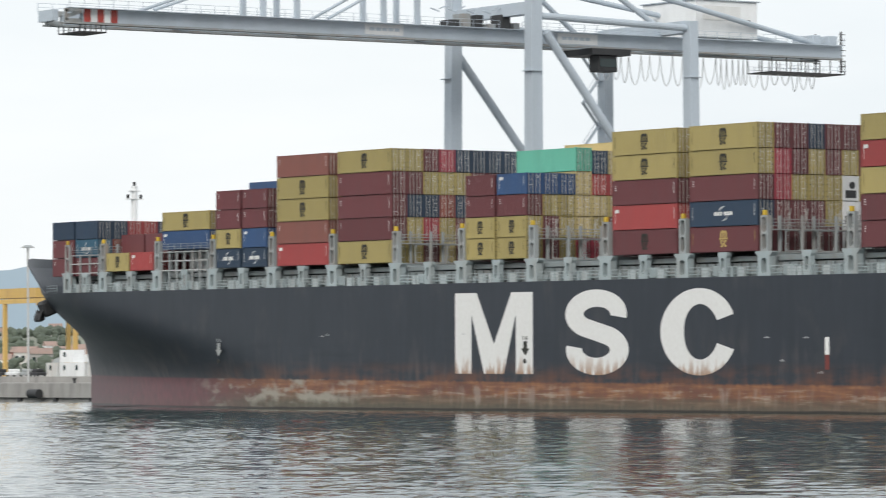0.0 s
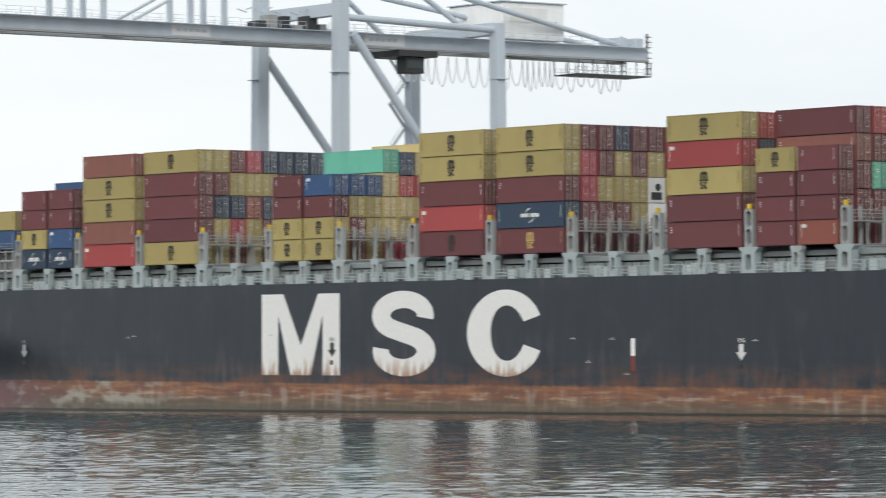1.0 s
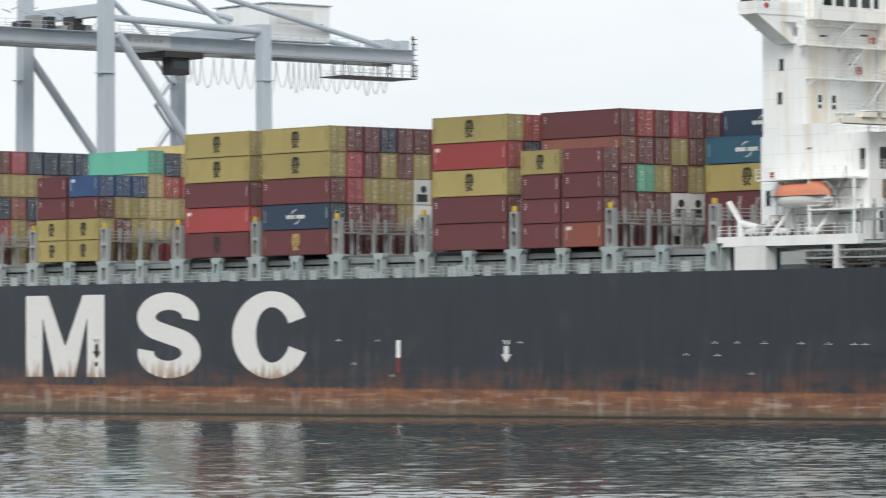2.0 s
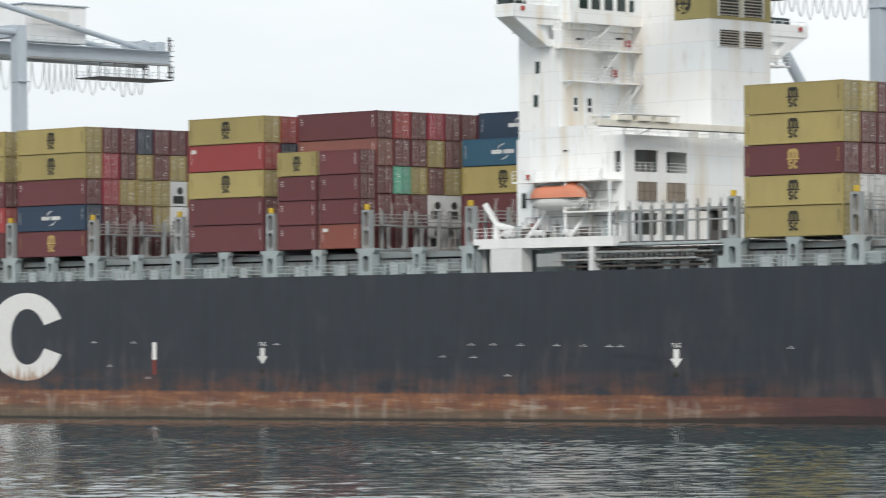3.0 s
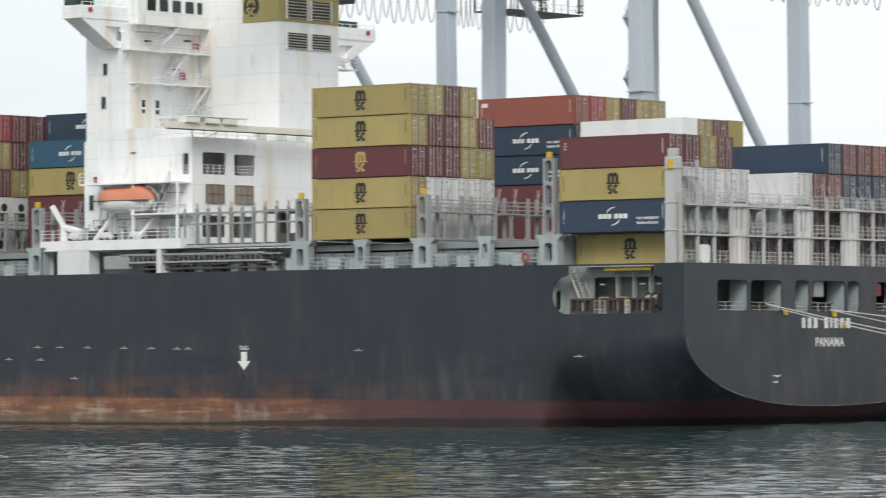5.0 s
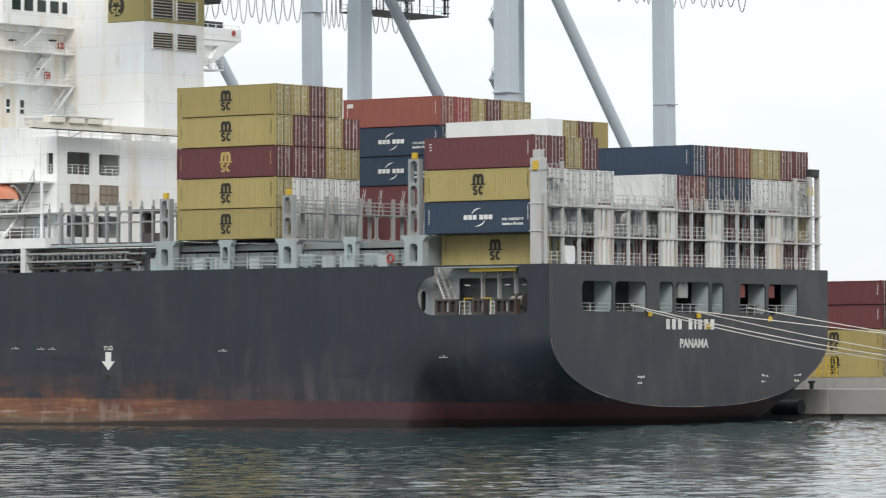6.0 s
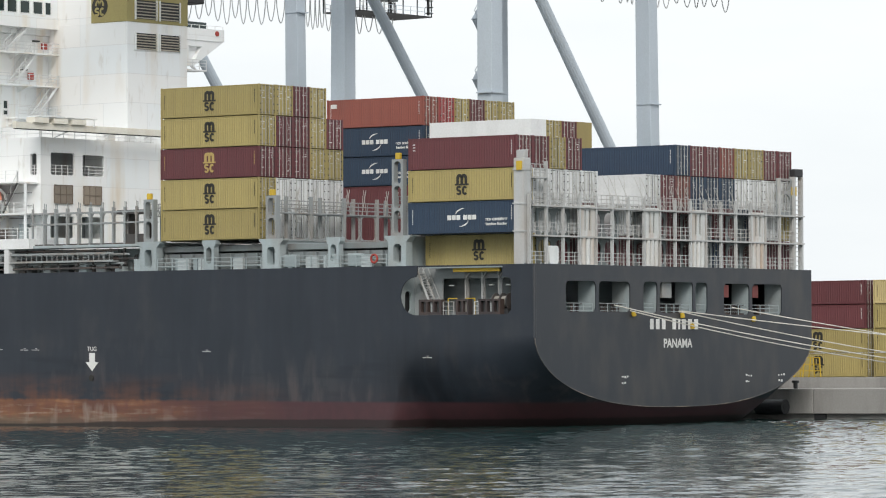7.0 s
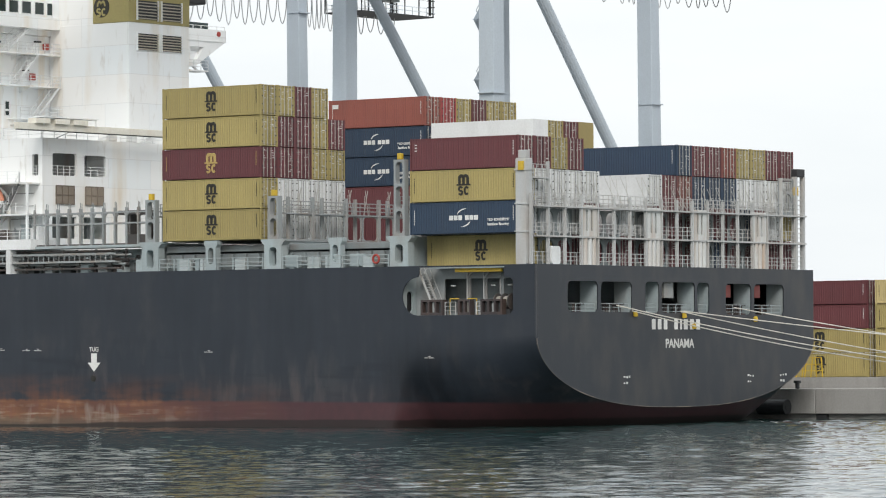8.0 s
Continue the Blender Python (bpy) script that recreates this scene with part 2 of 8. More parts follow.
def build_ripples():
    """The wind-ruffled basin beside the ship: a sum of short crossing wave trains."""
    rng = np.random.RandomState(7)
    step = 0.36
    gx, gy = np.meshgrid(np.arange(-372, 152, step), np.arange(-268, 56, step), indexing="ij")
    z = np.zeros_like(gx)
    for k in range(64):
        lam = 0.8 * 7.0 ** rng.rand()
        ang = 2.2 + rng.randn() * 0.8
        amp = 0.0032 * lam ** 0.6
        ph = rng.rand() * math.tau
        bend = rng.rand(2) * 0.05
        z += amp * np.sin(math.tau / lam * (gx * math.cos(ang) + gy * math.sin(ang)) + ph + 1.5 * np.sin(gx * bend[0] + ph) + 1.5 * np.sin(gy * bend[1]))
    gust = 0.75 + 0.3 * np.sin(gx * 0.031 + 1.3 * np.sin(gy * 0.045)) * np.sin(gy * 0.06 + 0.8 * np.sin(gx * 0.02))
    open_water = np.clip(((gx - 2) * 0.744 + gy * 0.668 + 6) / 26, 0, 1)
    z *= gust * (1 + 0.8 * open_water)
    keep = (gy > -298 + 0.52 * (220 - gx)) & (gy > -255 + 1.05 * (gx - 45)) & ((gy < 3) | (gx > -8) | (gx < -296))
    idx = -np.ones(gx.shape, dtype=np.int64)
    nx, ny = gx.shape
    cell = keep[:-1, :-1] & keep[1:, :-1] & keep[:-1, 1:] & keep[1:, 1:]
    used = np.zeros_like(keep)
    used[:-1, :-1] |= cell
    used[1:, :-1] |= cell
    used[:-1, 1:] |= cell
    used[1:, 1:] |= cell
    idx[used] = np.arange(used.sum())
    co = np.stack([gx[used], gy[used], z[used]], axis=1)
    i, j = np.nonzero(cell)
    quads = np.stack([idx[i, j], idx[i + 1, j], idx[i + 1, j + 1], idx[i, j + 1]], axis=1)
    me = bpy.data.meshes.new("ripples")
    me.vertices.add(len(co))
    me.vertices.foreach_set("co", co.astype(np.float32).ravel())
    me.loops.add(quads.size)
    me.loops.foreach_set("vertex_index", quads.astype(np.int32).ravel())
    me.polygons.add(len(quads))
    me.polygons.foreach_set("loop_start", np.arange(0, quads.size, 4, dtype=np.int32))
    me.polygons.foreach_set("use_smooth", np.ones(len(quads), dtype=bool))
    me.update(calc_edges=True)
    me.materials.append(WATER)
    return thing("water_ripples", pose(0, 0, 0), "choppy dark green water with bright glints beside the ship", "water", kind="structure", me=me)


water = build_water()
ripples = build_ripples()


# ---- quay and land ----
QUAY_Y, QUAY_Z = 48.5, 2.9


def build_quay():
    q = thing("quay", pose(0, 0, 0), "pale concrete quay with a capping beam", "quay", kind="structure")
    bm = bmesh.new()
    box(bm, -900, QUAY_Y + 0.6, -4, 500, 420, QUAY_Z)
    part("deck_slab", bm, CONCRETE, q)
    bm = bmesh.new()
    box(bm, -900, 73, QUAY_Z - 0.2, 500, 420, 3.97)
    part("yard_slab", bm, CONCRETE, q)
    for k in range(56):
        x = -900 + 25 * k
        bm = bmesh.new()
        box(bm, x + 0.03, QUAY_Y, 0.55, x + 24.97, QUAY_Y + 2.2, QUAY_Z + 0.12)
        part("capping_beam", bm, CONCRETE, q, bevel=0.06)
    for k in range(70):
        x = -600 + 12 * k
        bm = bmesh.new()
        box(bm, x, QUAY_Y + 0.2, -2, x + 1.2, QUAY_Y + 1.4, 0.54)
        part("pile_head", bm, DARK, q)
    return q


quay = build_quay()


# ---- hull ----
YC, HALF, DECK, STERN = 22.45, 22.45, 15.15, 2.18
BOW_PLATE = -16.0


def stem_x(z):
    return -326.0 - 1.9 * smooth(z, 3, 9) + 1.9 * smooth(z, 9, 13.5) - 3.6 * smooth(z, 15.2, 20.5)


def half_at(x, z):
    """Half breadth of the hull at a station, for the fore body and the parallel middle."""
    xs = stem_x(z)
    length = 95 - 47 * smooth(z, 2, 15.15) - 3 * smooth(z, 15, 20.5)
    u = (x - xs) / length
    if u <= 0:
        return 0.0
    if u >= 1:
        return HALF
    k = 1.9 + 0.9 * smooth(z, 6, 16)
    return HALF * (1 - (1 - u) ** k) ** (1.0 - 0.35 * smooth(z, 8, 16))


def hull_material():
    m, nt, b, co = shell("dark_hull_paint", 0.42, 0.0, 0.4)
    sep = nt.nodes.new("ShaderNodeSeparateXYZ")
    nt.links.new(co, sep.inputs[0])
    x, z = sep.outputs["X"], sep.outputs["Z"]
    soft = noise_of(nt, co, 0.12, 5, (1, 1, 0.5))
    fine = noise_of(nt, co, 1.1, 6, (1, 1, 0.6))
    drip = noise_of(nt, co, 0.9, 5, (1, 1, 0.10))
    patch = noise_of(nt, co, 0.045, 4, (1, 1, 2.0))
    mott = noise_of(nt, co, 0.22, 6, (1, 1, 0.7))
    paintc = mixed(nt, soft, (0.021, 0.027, 0.037), (0.031, 0.037, 0.048))
    paintc = mixed(nt, ramp(nt, mott, [(0.50, (0, 0, 0)), (0.70, (0.5, 0.5, 0.5))]), paintc, (0.018, 0.024, 0.033))
    paintc = mixed(nt, ramp(nt, mott, [(0.30, (0.35, 0.35, 0.35)), (0.42, (0, 0, 0))]), paintc, (0.065, 0.064, 0.066))
    paintc = mixed(nt, 0.35, paintc, ramp(nt, drip, [(0.35, (0.7, 0.72, 0.75)), (0.65, (1.1, 1.1, 1.1))]), "MULTIPLY")
    # fender rubbing: long level scuffs low on the side, and blurred pale grazes
    rub = noise_of(nt, co, 0.5, 6, (0.16, 1, 1.4))
    lowside = ramp(nt, math_of(nt, "DIVIDE", z, 10.0), [(0.45, (1, 1, 1)), (0.95, (0.1, 0.1, 0.1))])
    paintc = mixed(nt, math_of(nt, "MULTIPLY", lowside, ramp(nt, rub, [(0.54, (0, 0, 0)), (0.68, (0.75, 0.75, 0.75))])), paintc, (0.013, 0.018, 0.026))
    graze = math_of(nt, "MULTIPLY", noise_of(nt, co, 0.8, 7, (1, 1, 0.25)), noise_of(nt, co, 0.11, 3, (1, 1, 1.6)))
    paintc = mixed(nt, math_of(nt, "MULTIPLY", lowside, ramp(nt, graze, [(0.27, (0, 0, 0)), (0.40, (0.6, 0.6, 0.6))])), paintc, (0.085, 0.075, 0.075))
    # black fender scuffs on the port quarter
    scuff = math_of(nt, "MULTIPLY", ramp(nt, math_of(nt, "DIVIDE", math_of(nt, "ABSOLUTE", math_of(nt, "ADD", x, 10.5)), 6.0), [(0.35, (1, 1, 1)), (1.0, (0, 0, 0))]),
                    ramp(nt, math_of(nt, "DIVIDE", z, 10.0), [(0.55, (1, 1, 1)), (0.95, (0, 0, 0))]))
    scuff = math_of(nt, "MULTIPLY", scuff, ramp(nt, noise_of(nt, co, 0.8, 6, (1, 1, 0.15)), [(0.36, (0.35, 0.35, 0.35)), (0.56, (0.95, 0.95, 0.95))]))
    paintc = mixed(nt, scuff, paintc, (0.009, 0.012, 0.017))
    seam = nt.nodes.new("ShaderNodeTexBrick")
    seam.inputs["Scale"].default_value = 1.0
    seam.inputs["Brick Width"].default_value, seam.inputs["Row Height"].default_value = 9.0, 2.6
    seam.inputs["Mortar Size"].default_value = 0.03
    smap = nt.nodes.new("ShaderNodeCombineXYZ")
    nt.links.new(x, smap.inputs[0])
    nt.links.new(z, smap.inputs[1])
    nt.links.new(smap.outputs[0], seam.inputs["Vector"])
    paintc = mixed(nt, math_of(nt, "MULTIPLY", seam.outputs["Fac"], 0.25), paintc, (0.026, 0.030, 0.036))
    # worn boot-top band: red bow and stern, rust amidships, pale growth at the water
    amid = math_of(nt, "MULTIPLY", ramp(nt, math_of(nt, "DIVIDE", math_of(nt, "ADD", x, 275.0), 60.0), [(0.15, (0, 0, 0)), (0.62, (1, 1, 1))]),
                   ramp(nt, math_of(nt, "DIVIDE", math_of(nt, "ADD", x, 70.0), 50.0), [(0.30, (1, 1, 1)), (0.95, (0, 0, 0))]))
    # red goes darker aft of the bow: stern shade put into the paint
    red = mixed(nt, math_of(nt, "MULTIPLY", fine, ramp(nt, math_of(nt, "DIVIDE", math_of(nt, "ADD", x, 280.0), 120.0), [(0.0, (1, 1, 1)), (1.0, (0.2, 0.2, 0.2))])), (0.052, 0.027, 0.031), (0.21, 0.055, 0.066))
    blot = noise_of(nt, co, 0.45, 8, (0.42, 1, 1.5))
    layer = noise_of(nt, co, 0.8, 8, (0.22, 1, 2.6))
    rust = mixed(nt, ramp(nt, blot, [(0.34, (0, 0, 0)), (0.60, (1, 1, 1))]), (0.13, 0.058, 0.036), (0.27, 0.122, 0.058))
    rust = mixed(nt, ramp(nt, layer, [(0.40, (0.55, 0.55, 0.55)), (0.52, (0, 0, 0))]), rust, (0.13, 0.06, 0.042))
    rust = mixed(nt, ramp(nt, fine, [(0.45, (0, 0, 0)), (0.72, (0.7, 0.7, 0.7))]), rust, (0.15, 0.062, 0.05))
    level = math_of(nt, "ADD", z, math_of(nt, "MULTIPLY", math_of(nt, "SUBTRACT", fine, 0.5), 1.4))
    lower = ramp(nt, math_of(nt, "DIVIDE", level, 4.0), [(0.26, (1, 1, 1)), (0.40, (0, 0, 0))])
    worn = mixed(nt, layer, (0.06, 0.045, 0.032), (0.19, 0.14, 0.098))
    rust = mixed(nt, math_of(nt, "MULTIPLY", lower, 0.8), rust, worn)
    chalk = math_of(nt, "MULTIPLY", ramp(nt, math_of(nt, "ADD", math_of(nt, "MULTIPLY", drip, 0.25), math_of(nt, "MULTIPLY", layer, 0.75)), [(0.52, (0, 0, 0)), (0.63, (0.75, 0.75, 0.75))]),
                    ramp(nt, math_of(nt, "ABSOLUTE", math_of(nt, "SUBTRACT", math_of(nt, "DIVIDE", level, 1.75), 1.0)), [(0.15, (1, 1, 1)), (0.55, (0.15, 0.15, 0.15))]))
    rust = mixed(nt, chalk, rust, (0.37, 0.31, 0.25))
    block = math_of(nt, "MULTIPLY", ramp(nt, noise_of(nt, co, 0.55, 7, (1.0, 1, 0.22)), [(0.52, (0, 0, 0)), (0.62, (0.5, 0.5, 0.5))]),
                    ramp(nt, noise_of(nt, co, 0.05, 3, (1, 1, 0.5)), [(0.44, (0, 0, 0)), (0.56, (1, 1, 1))]))
    rust = mixed(nt, math_of(nt, "MULTIPLY", block, ramp(nt, math_of(nt, "DIVIDE", level, 4.0), [(0.52, (1, 1, 1)), (0.66, (0, 0, 0))])), rust, (0.36, 0.31, 0.27))
    scrape = math_of(nt, "MULTIPLY", ramp(nt, math_of(nt, "ABSOLUTE", math_of(nt, "DIVIDE", math_of(nt, "ADD", x, 240.0), 26.0)), [(0.5, (1, 1, 1)), (1.0, (0, 0, 0))]),
                     ramp(nt, noise_of(nt, co, 0.5, 6, (0.5, 1, 1.3)), [(0.47, (0, 0, 0)), (0.60, (0.85, 0.85, 0.85))]))
    band = mixed(nt, math_of(nt, "MULTIPLY", amid, ramp(nt, math_of(nt, "ADD", patch, math_of(nt, "MULTIPLY", amid, 0.35)), [(0.45, (0.1, 0.1, 0.1)), (0.72, (1, 1, 1))])), red, rust)
    band = mixed(nt, scrape, band, (0.33, 0.31, 0.26))
    growth = mixed(nt, fine, (0.030, 0.030, 0.022), (0.15, 0.14, 0.10))
    low = math_of(nt, "MULTIPLY", ramp(nt, math_of(nt, "DIVIDE", level, 4.0), [(0.0, (1, 1, 1)), (0.20, (0, 0, 0))]), math_of(nt, "ADD", math_of(nt, "MULTIPLY", amid, 0.65), 0.15))
    band = mixed(nt, low, band, growth)
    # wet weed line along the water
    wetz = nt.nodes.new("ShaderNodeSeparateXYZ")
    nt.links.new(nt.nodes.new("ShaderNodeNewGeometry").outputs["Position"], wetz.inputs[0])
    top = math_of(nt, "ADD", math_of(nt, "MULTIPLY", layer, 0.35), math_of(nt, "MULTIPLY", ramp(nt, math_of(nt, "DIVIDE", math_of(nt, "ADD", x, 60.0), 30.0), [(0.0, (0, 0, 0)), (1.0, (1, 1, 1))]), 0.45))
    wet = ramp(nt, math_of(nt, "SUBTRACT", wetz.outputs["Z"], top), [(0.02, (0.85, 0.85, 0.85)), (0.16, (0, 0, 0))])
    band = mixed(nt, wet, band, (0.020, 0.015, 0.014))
    edge = math_of(nt, "SUBTRACT", z, math_of(nt, "MULTIPLY", math_of(nt, "SUBTRACT", 0.0, x), 0.0012))
    wob = math_of(nt, "MULTIPLY", math_of(nt, "SUBTRACT", fine, 0.5), math_of(nt, "ADD", math_of(nt, "MULTIPLY", amid, 0.5), 0.05))
    above = ramp(nt, math_of(nt, "SUBTRACT", math_of(nt, "ADD", edge, wob), 2.0), [(0.72, (0, 0, 0)), (0.98, (1, 1, 1))])
    # rust bleeding upwards in patches
    bleed = math_of(nt, "MULTIPLY", ramp(nt, math_of(nt, "DIVIDE", math_of(nt, "SUBTRACT", z, 2.6), 4.0), [(0.0, (1, 1, 1)), (0.75, (0, 0, 0))]),
                    ramp(nt, math_of(nt, "ADD", math_of(nt, "MULTIPLY", drip, 0.35), math_of(nt, "MULTIPLY", blot, 0.65)), [(0.42, (0, 0, 0)), (0.60, (0.9, 0.9, 0.9))]))
    bleed = math_of(nt, "MULTIPLY", bleed, math_of(nt, "ADD", math_of(nt, "MULTIPLY", amid, 0.85), 0.08))
    paintc = mixed(nt, bleed, paintc, (0.17, 0.068, 0.034))
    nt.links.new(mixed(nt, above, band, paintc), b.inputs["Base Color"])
    dent = math_of(nt, "ADD", math_of(nt, "MULTIPLY", soft, 1.0), math_of(nt, "MULTIPLY", fine, 0.12))
    bump(nt, b, dent, 0.35, 0.12)
    return m


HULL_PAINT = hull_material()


def underside(u):
    return 1 - math.sqrt(max(0.0, 1 - u ** 2.6))


def aft_section(x):
    """Centre height and turn of the bottom for the after body, tucked in behind a knuckle under the quarter."""
    t = max(0.0, (x + 13) / (STERN + 13))
    zc = -5.0 + 7.3 * t ** 2.5
    zt = -2.0 + 9.8 * smooth(x, -15.5, -11.5) + 1.0 * smooth(x, -12, STERN)
    return zc, zt - zc


def build_hull():
    ship = thing("container_ship", TRIM, "dark grey container ship with a rust-streaked waterline, moored at the quay", "ship")
    # fore and middle body, port and starboard plating
    zs = [-4, -1.5, 0.5, 2.0, 3.2, 4.6, 6.2, 8, 9.8, 11.6, 13.4, DECK]
    xs = [-330 + 0.5 * k for k in range(24)] + [-318 + 1.2 * k for k in range(20)] + [-294 + 4 * k for k in range(19)] + [-218 + 9.2 * k for k in range(20)] + [-40]
    xs = sorted(set(round(x, 2) for x in xs))
    verts, faces = [], []
    for side in (-1, 1):
        base = len(verts)
        for x in xs:
            for z in zs:
                xx = max(x, stem_x(z))
                verts.append((xx, YC + side * half_at(xx, z), z))
        n = len(zs)
        for i in range(len(xs) - 1):
            for j in range(n - 1):
                a = base + i * n + j
                q = (a, a + n, a + n + 1, a + 1)
                faces.append(q if side < 0 else q[::-1])
    # after body: sections from side to side below the plate line
    rows = []
    ax = [-40, -30, -22] + [-16 + 0.75 * k for k in range(24)] + [STERN]
    for x in ax:
        zc, turn = aft_section(x)
        pts = []
        for k in range(-24, 25):
            u = abs(k) / 24
            u = math.sin(u * math.pi / 2)
            z = zc + turn * underside(u)
            pts.append((x, YC + (1 if k > 0 else -1) * HALF * u, z))
        rows.append((x, zc + turn, pts))
    base = len(verts)
    n = 49
    for x, zt, pts in rows:
        verts += pts
    for i in range(len(rows) - 1):
        for j in range(n - 1):
            a = base + i * n + j
            faces.append((a, a + 1, a + n + 1, a + n))
    # sides of the after body up to the plate
    for side in (-1, 1):
        m = 6
        for (x0, t0, _), (x1, t1, _) in zip(rows, rows[1:]):
            top = 9.25 if side < 0 and x0 >= -16.1 else DECK
            base = len(verts)
            for x, zt in ((x0, t0), (x1, t1)):
                for j in range(m):
                    verts.append((x, YC + side * HALF, zt + (top - zt) * j / (m - 1)))
            for j in range(m - 1):
                q = (base + j, base + m + j, base + m + j + 1, base + j + 1)
                faces.append(q if side < 0 else q[::-1])
    me = bpy.data.meshes.new("shell_plating")
    me.from_pydata(verts, [], faces)
    bm = bmesh.new()
    bm.from_mesh(me)
    bmesh.ops.remove_doubles(bm, verts=bm.verts[:], dist=0.005)
    bm.to_mesh(me)
    bm.free()
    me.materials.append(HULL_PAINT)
    for p in me.polygons:
        p.use_smooth = True
    part("shell_plating", me, None, ship)
    # port plate at the stern with the mooring opening
    bm = bmesh.new()
    hole = [(-1.33, 15.0), (-10.95, 15.0), (-10.95, 14.4), (-11.1, 14.15)] + [(-11.2 - 1.66 * math.cos(radians(a)), 12.4 - 1.7 * math.sin(radians(a))) for a in range(-75, 91, 15)] + [(-0.8, 10.72), (-0.4, 11.1), (-0.4, 13.75), (-0.7, 14.0), (-1.33, 14.05)]
    sheet("plate", bm, [(-16.0, 9.25), (STERN, 9.25), (STERN, DECK), (-16.0, DECK)], [hole], lambda u, v: (u, 0, v), 0.12, (0, -1, 0))
    part("quarter_plate", bm, HULL_PAINT, ship)
    bm = bmesh.new()
    bar(bm, (STERN, 0.02, 8.6), (STERN, 0.02, DECK), 0.30, sides=16)
    part("corner_bar", bm, TRANSOM_PAINT, ship)
    # transom with its mooring openings
    bm = bmesh.new()
    edge = [(YC + HALF * math.sin(radians(a)), 2.3 + 6.5 * underside(abs(math.sin(radians(a))))) for a in range(-90, 91, 5)]
    outline = [(0, DECK)] + edge + [(2 * HALF, DECK)]
    holes = [rounded(4.7, 10.95, 9.3, 13.7, 0.5), rounded(9.75, 10.95, 14.6, 13.7, 0.5), rounded(16.7, 10.9, 18.9, 13.75, 0.45),
             rounded(19.3, 10.9, 24.7, 13.75, 0.45), rounded(25.1, 10.9, 27.05, 13.75, 0.45), rounded(29.8, 10.8, 34.1, 13.7, 0.5), rounded(34.6, 10.8, 39.7, 13.7, 0.5)]
    sheet("transom", bm, outline, holes, lambda u, v: (STERN, u, v), 0.12, (1, 0, 0))
    part("transom", bm, TRANSOM_PAINT, ship)
    bm = bmesh.new()
    for (y0, z0), (y1, z1) in zip(edge, edge[1:]):
        bar(bm, (STERN + 0.02, y0, z0), (STERN + 0.02, y1, z1), 0.07)
    part("transom_edge", bm, WORN_EDGE, ship, "worn pale edge")
    bm = bmesh.new()
    box(bm, STERN - 1.6, 20.4, 12.3, STERN - 0.5, 21.9, 14.6)
    part("control_box", bm, BRIDGE_GREY, ship)
    # decks
    bm = bmesh.new()
    strip = [x for x in xs if x <= -15] + [-12.8]
    lo = [bm.verts.new((max(x, stem_x(DECK)), YC - half_at(max(x, stem_x(DECK)), DECK) + 0.02, DECK - 0.06)) for x in strip]
    hi = [bm.verts.new((max(x, stem_x(DECK)), YC + half_at(max(x, stem_x(DECK)), DECK) - 0.02, DECK - 0.06)) for x in strip]
    for i in range(len(strip) - 1):
        try:
            bm.faces.new((lo[i], lo[i + 1], hi[i + 1], hi[i]))
        except ValueError:
            pass
    bmesh.ops.remove_doubles(bm, verts=bm.verts[:], dist=0.01)
    part("main_deck", bm, DECK_GREY, ship)
    bm = bmesh.new()
    box(bm, -12.8, 2.3, DECK - 0.25, -10.3, 44.7, DECK - 0.06)
    box(bm, -10.3, 0.5, DECK - 0.25, STERN - 0.14, 44.7, DECK - 0.06)
    part("poop_deck", bm, DECK_GREY, ship)
    bm = bmesh.new()
    box(bm, -13.0, 0.14, 10.4, STERN - 0.14, 44.7, 10.7)
    part("mooring_deck", bm, DECK_GREY, ship)
    bm = bmesh.new()
    sheet("bulkhead", bm, [(0.14, 10.72), (44.7, 10.72), (44.7, DECK - 0.3), (0.14, DECK - 0.3)], [rounded(0.85, 11.0, 1.75, 12.9, 0.4)], lambda u, v: (-13.0, u, v), 0.2, (1, 0, 0))
    part("mooring_bulkhead", bm, DECK_GREY, ship)
    bm = bmesh.new()
    box(bm, -13.5, 0.6, 10.72, -13.4, 2.2, 13.2)
    part("door_recess", bm, DARK, ship)
    bm = bmesh.new()
    holes = [rounded(x0, 10.95, x1, 14.0, 0.25, 3) for x0, x1 in ((-9.73, -7.06), (-6.8, -5.15), (-4.95, -3.37), (-3.05, -1.6))]
    sheet("wall", bm, [(-12.95, 10.72), (-0.3, 10.72), (-0.3, DECK - 0.1), (-12.95, DECK - 0.1)], holes, lambda u, v: (u, 2.2, v), 0.15, (0, -1, 0))
    part("mooring_wall", bm, BRIDGE_GREY, ship)
    # back bulkhead: the shade deep inside is put into its darker grey
    bm = bmesh.new()
    box(bm, -12.9, 4.4, 10.72, -0.6, 4.6, DECK - 0.3)
    part("mooring_bulkhead", bm, SHADED_GREY, ship)
    # forecastle bulwark, flaring up to the stem head
    verts, faces = [], []
    bx = [-330 + 0.5 * k for k in range(48)]
    for side in (-1, 1):
        base = len(verts)
        for x in bx:
            top = DECK + 5.4 * (1 - smooth(x, -322, -306)) + 0.05
            for j in range(5):
                z = DECK + (top - DECK) * j / 4
                xx = max(x, stem_x(z))
                verts.append((xx, YC + side * half_at(xx, z), z))
        for i in range(len(bx) - 1):
            for j in range(4):
                a = base + i * 5 + j
                q = (a, a + 5, a + 6, a + 1)
                faces.append(q if side < 0 else q[::-1])
    me = bpy.data.meshes.new("bulwark")
    me.from_pydata(verts, [], faces)
    me.materials.append(HULL_PAINT)
    bul = part("bulwark", me, None, ship)
    mod = bul.modifiers.new("plate", "SOLIDIFY")
    mod.thickness, mod.offset = 0.15, 0
    return ship


ship = build_hull()


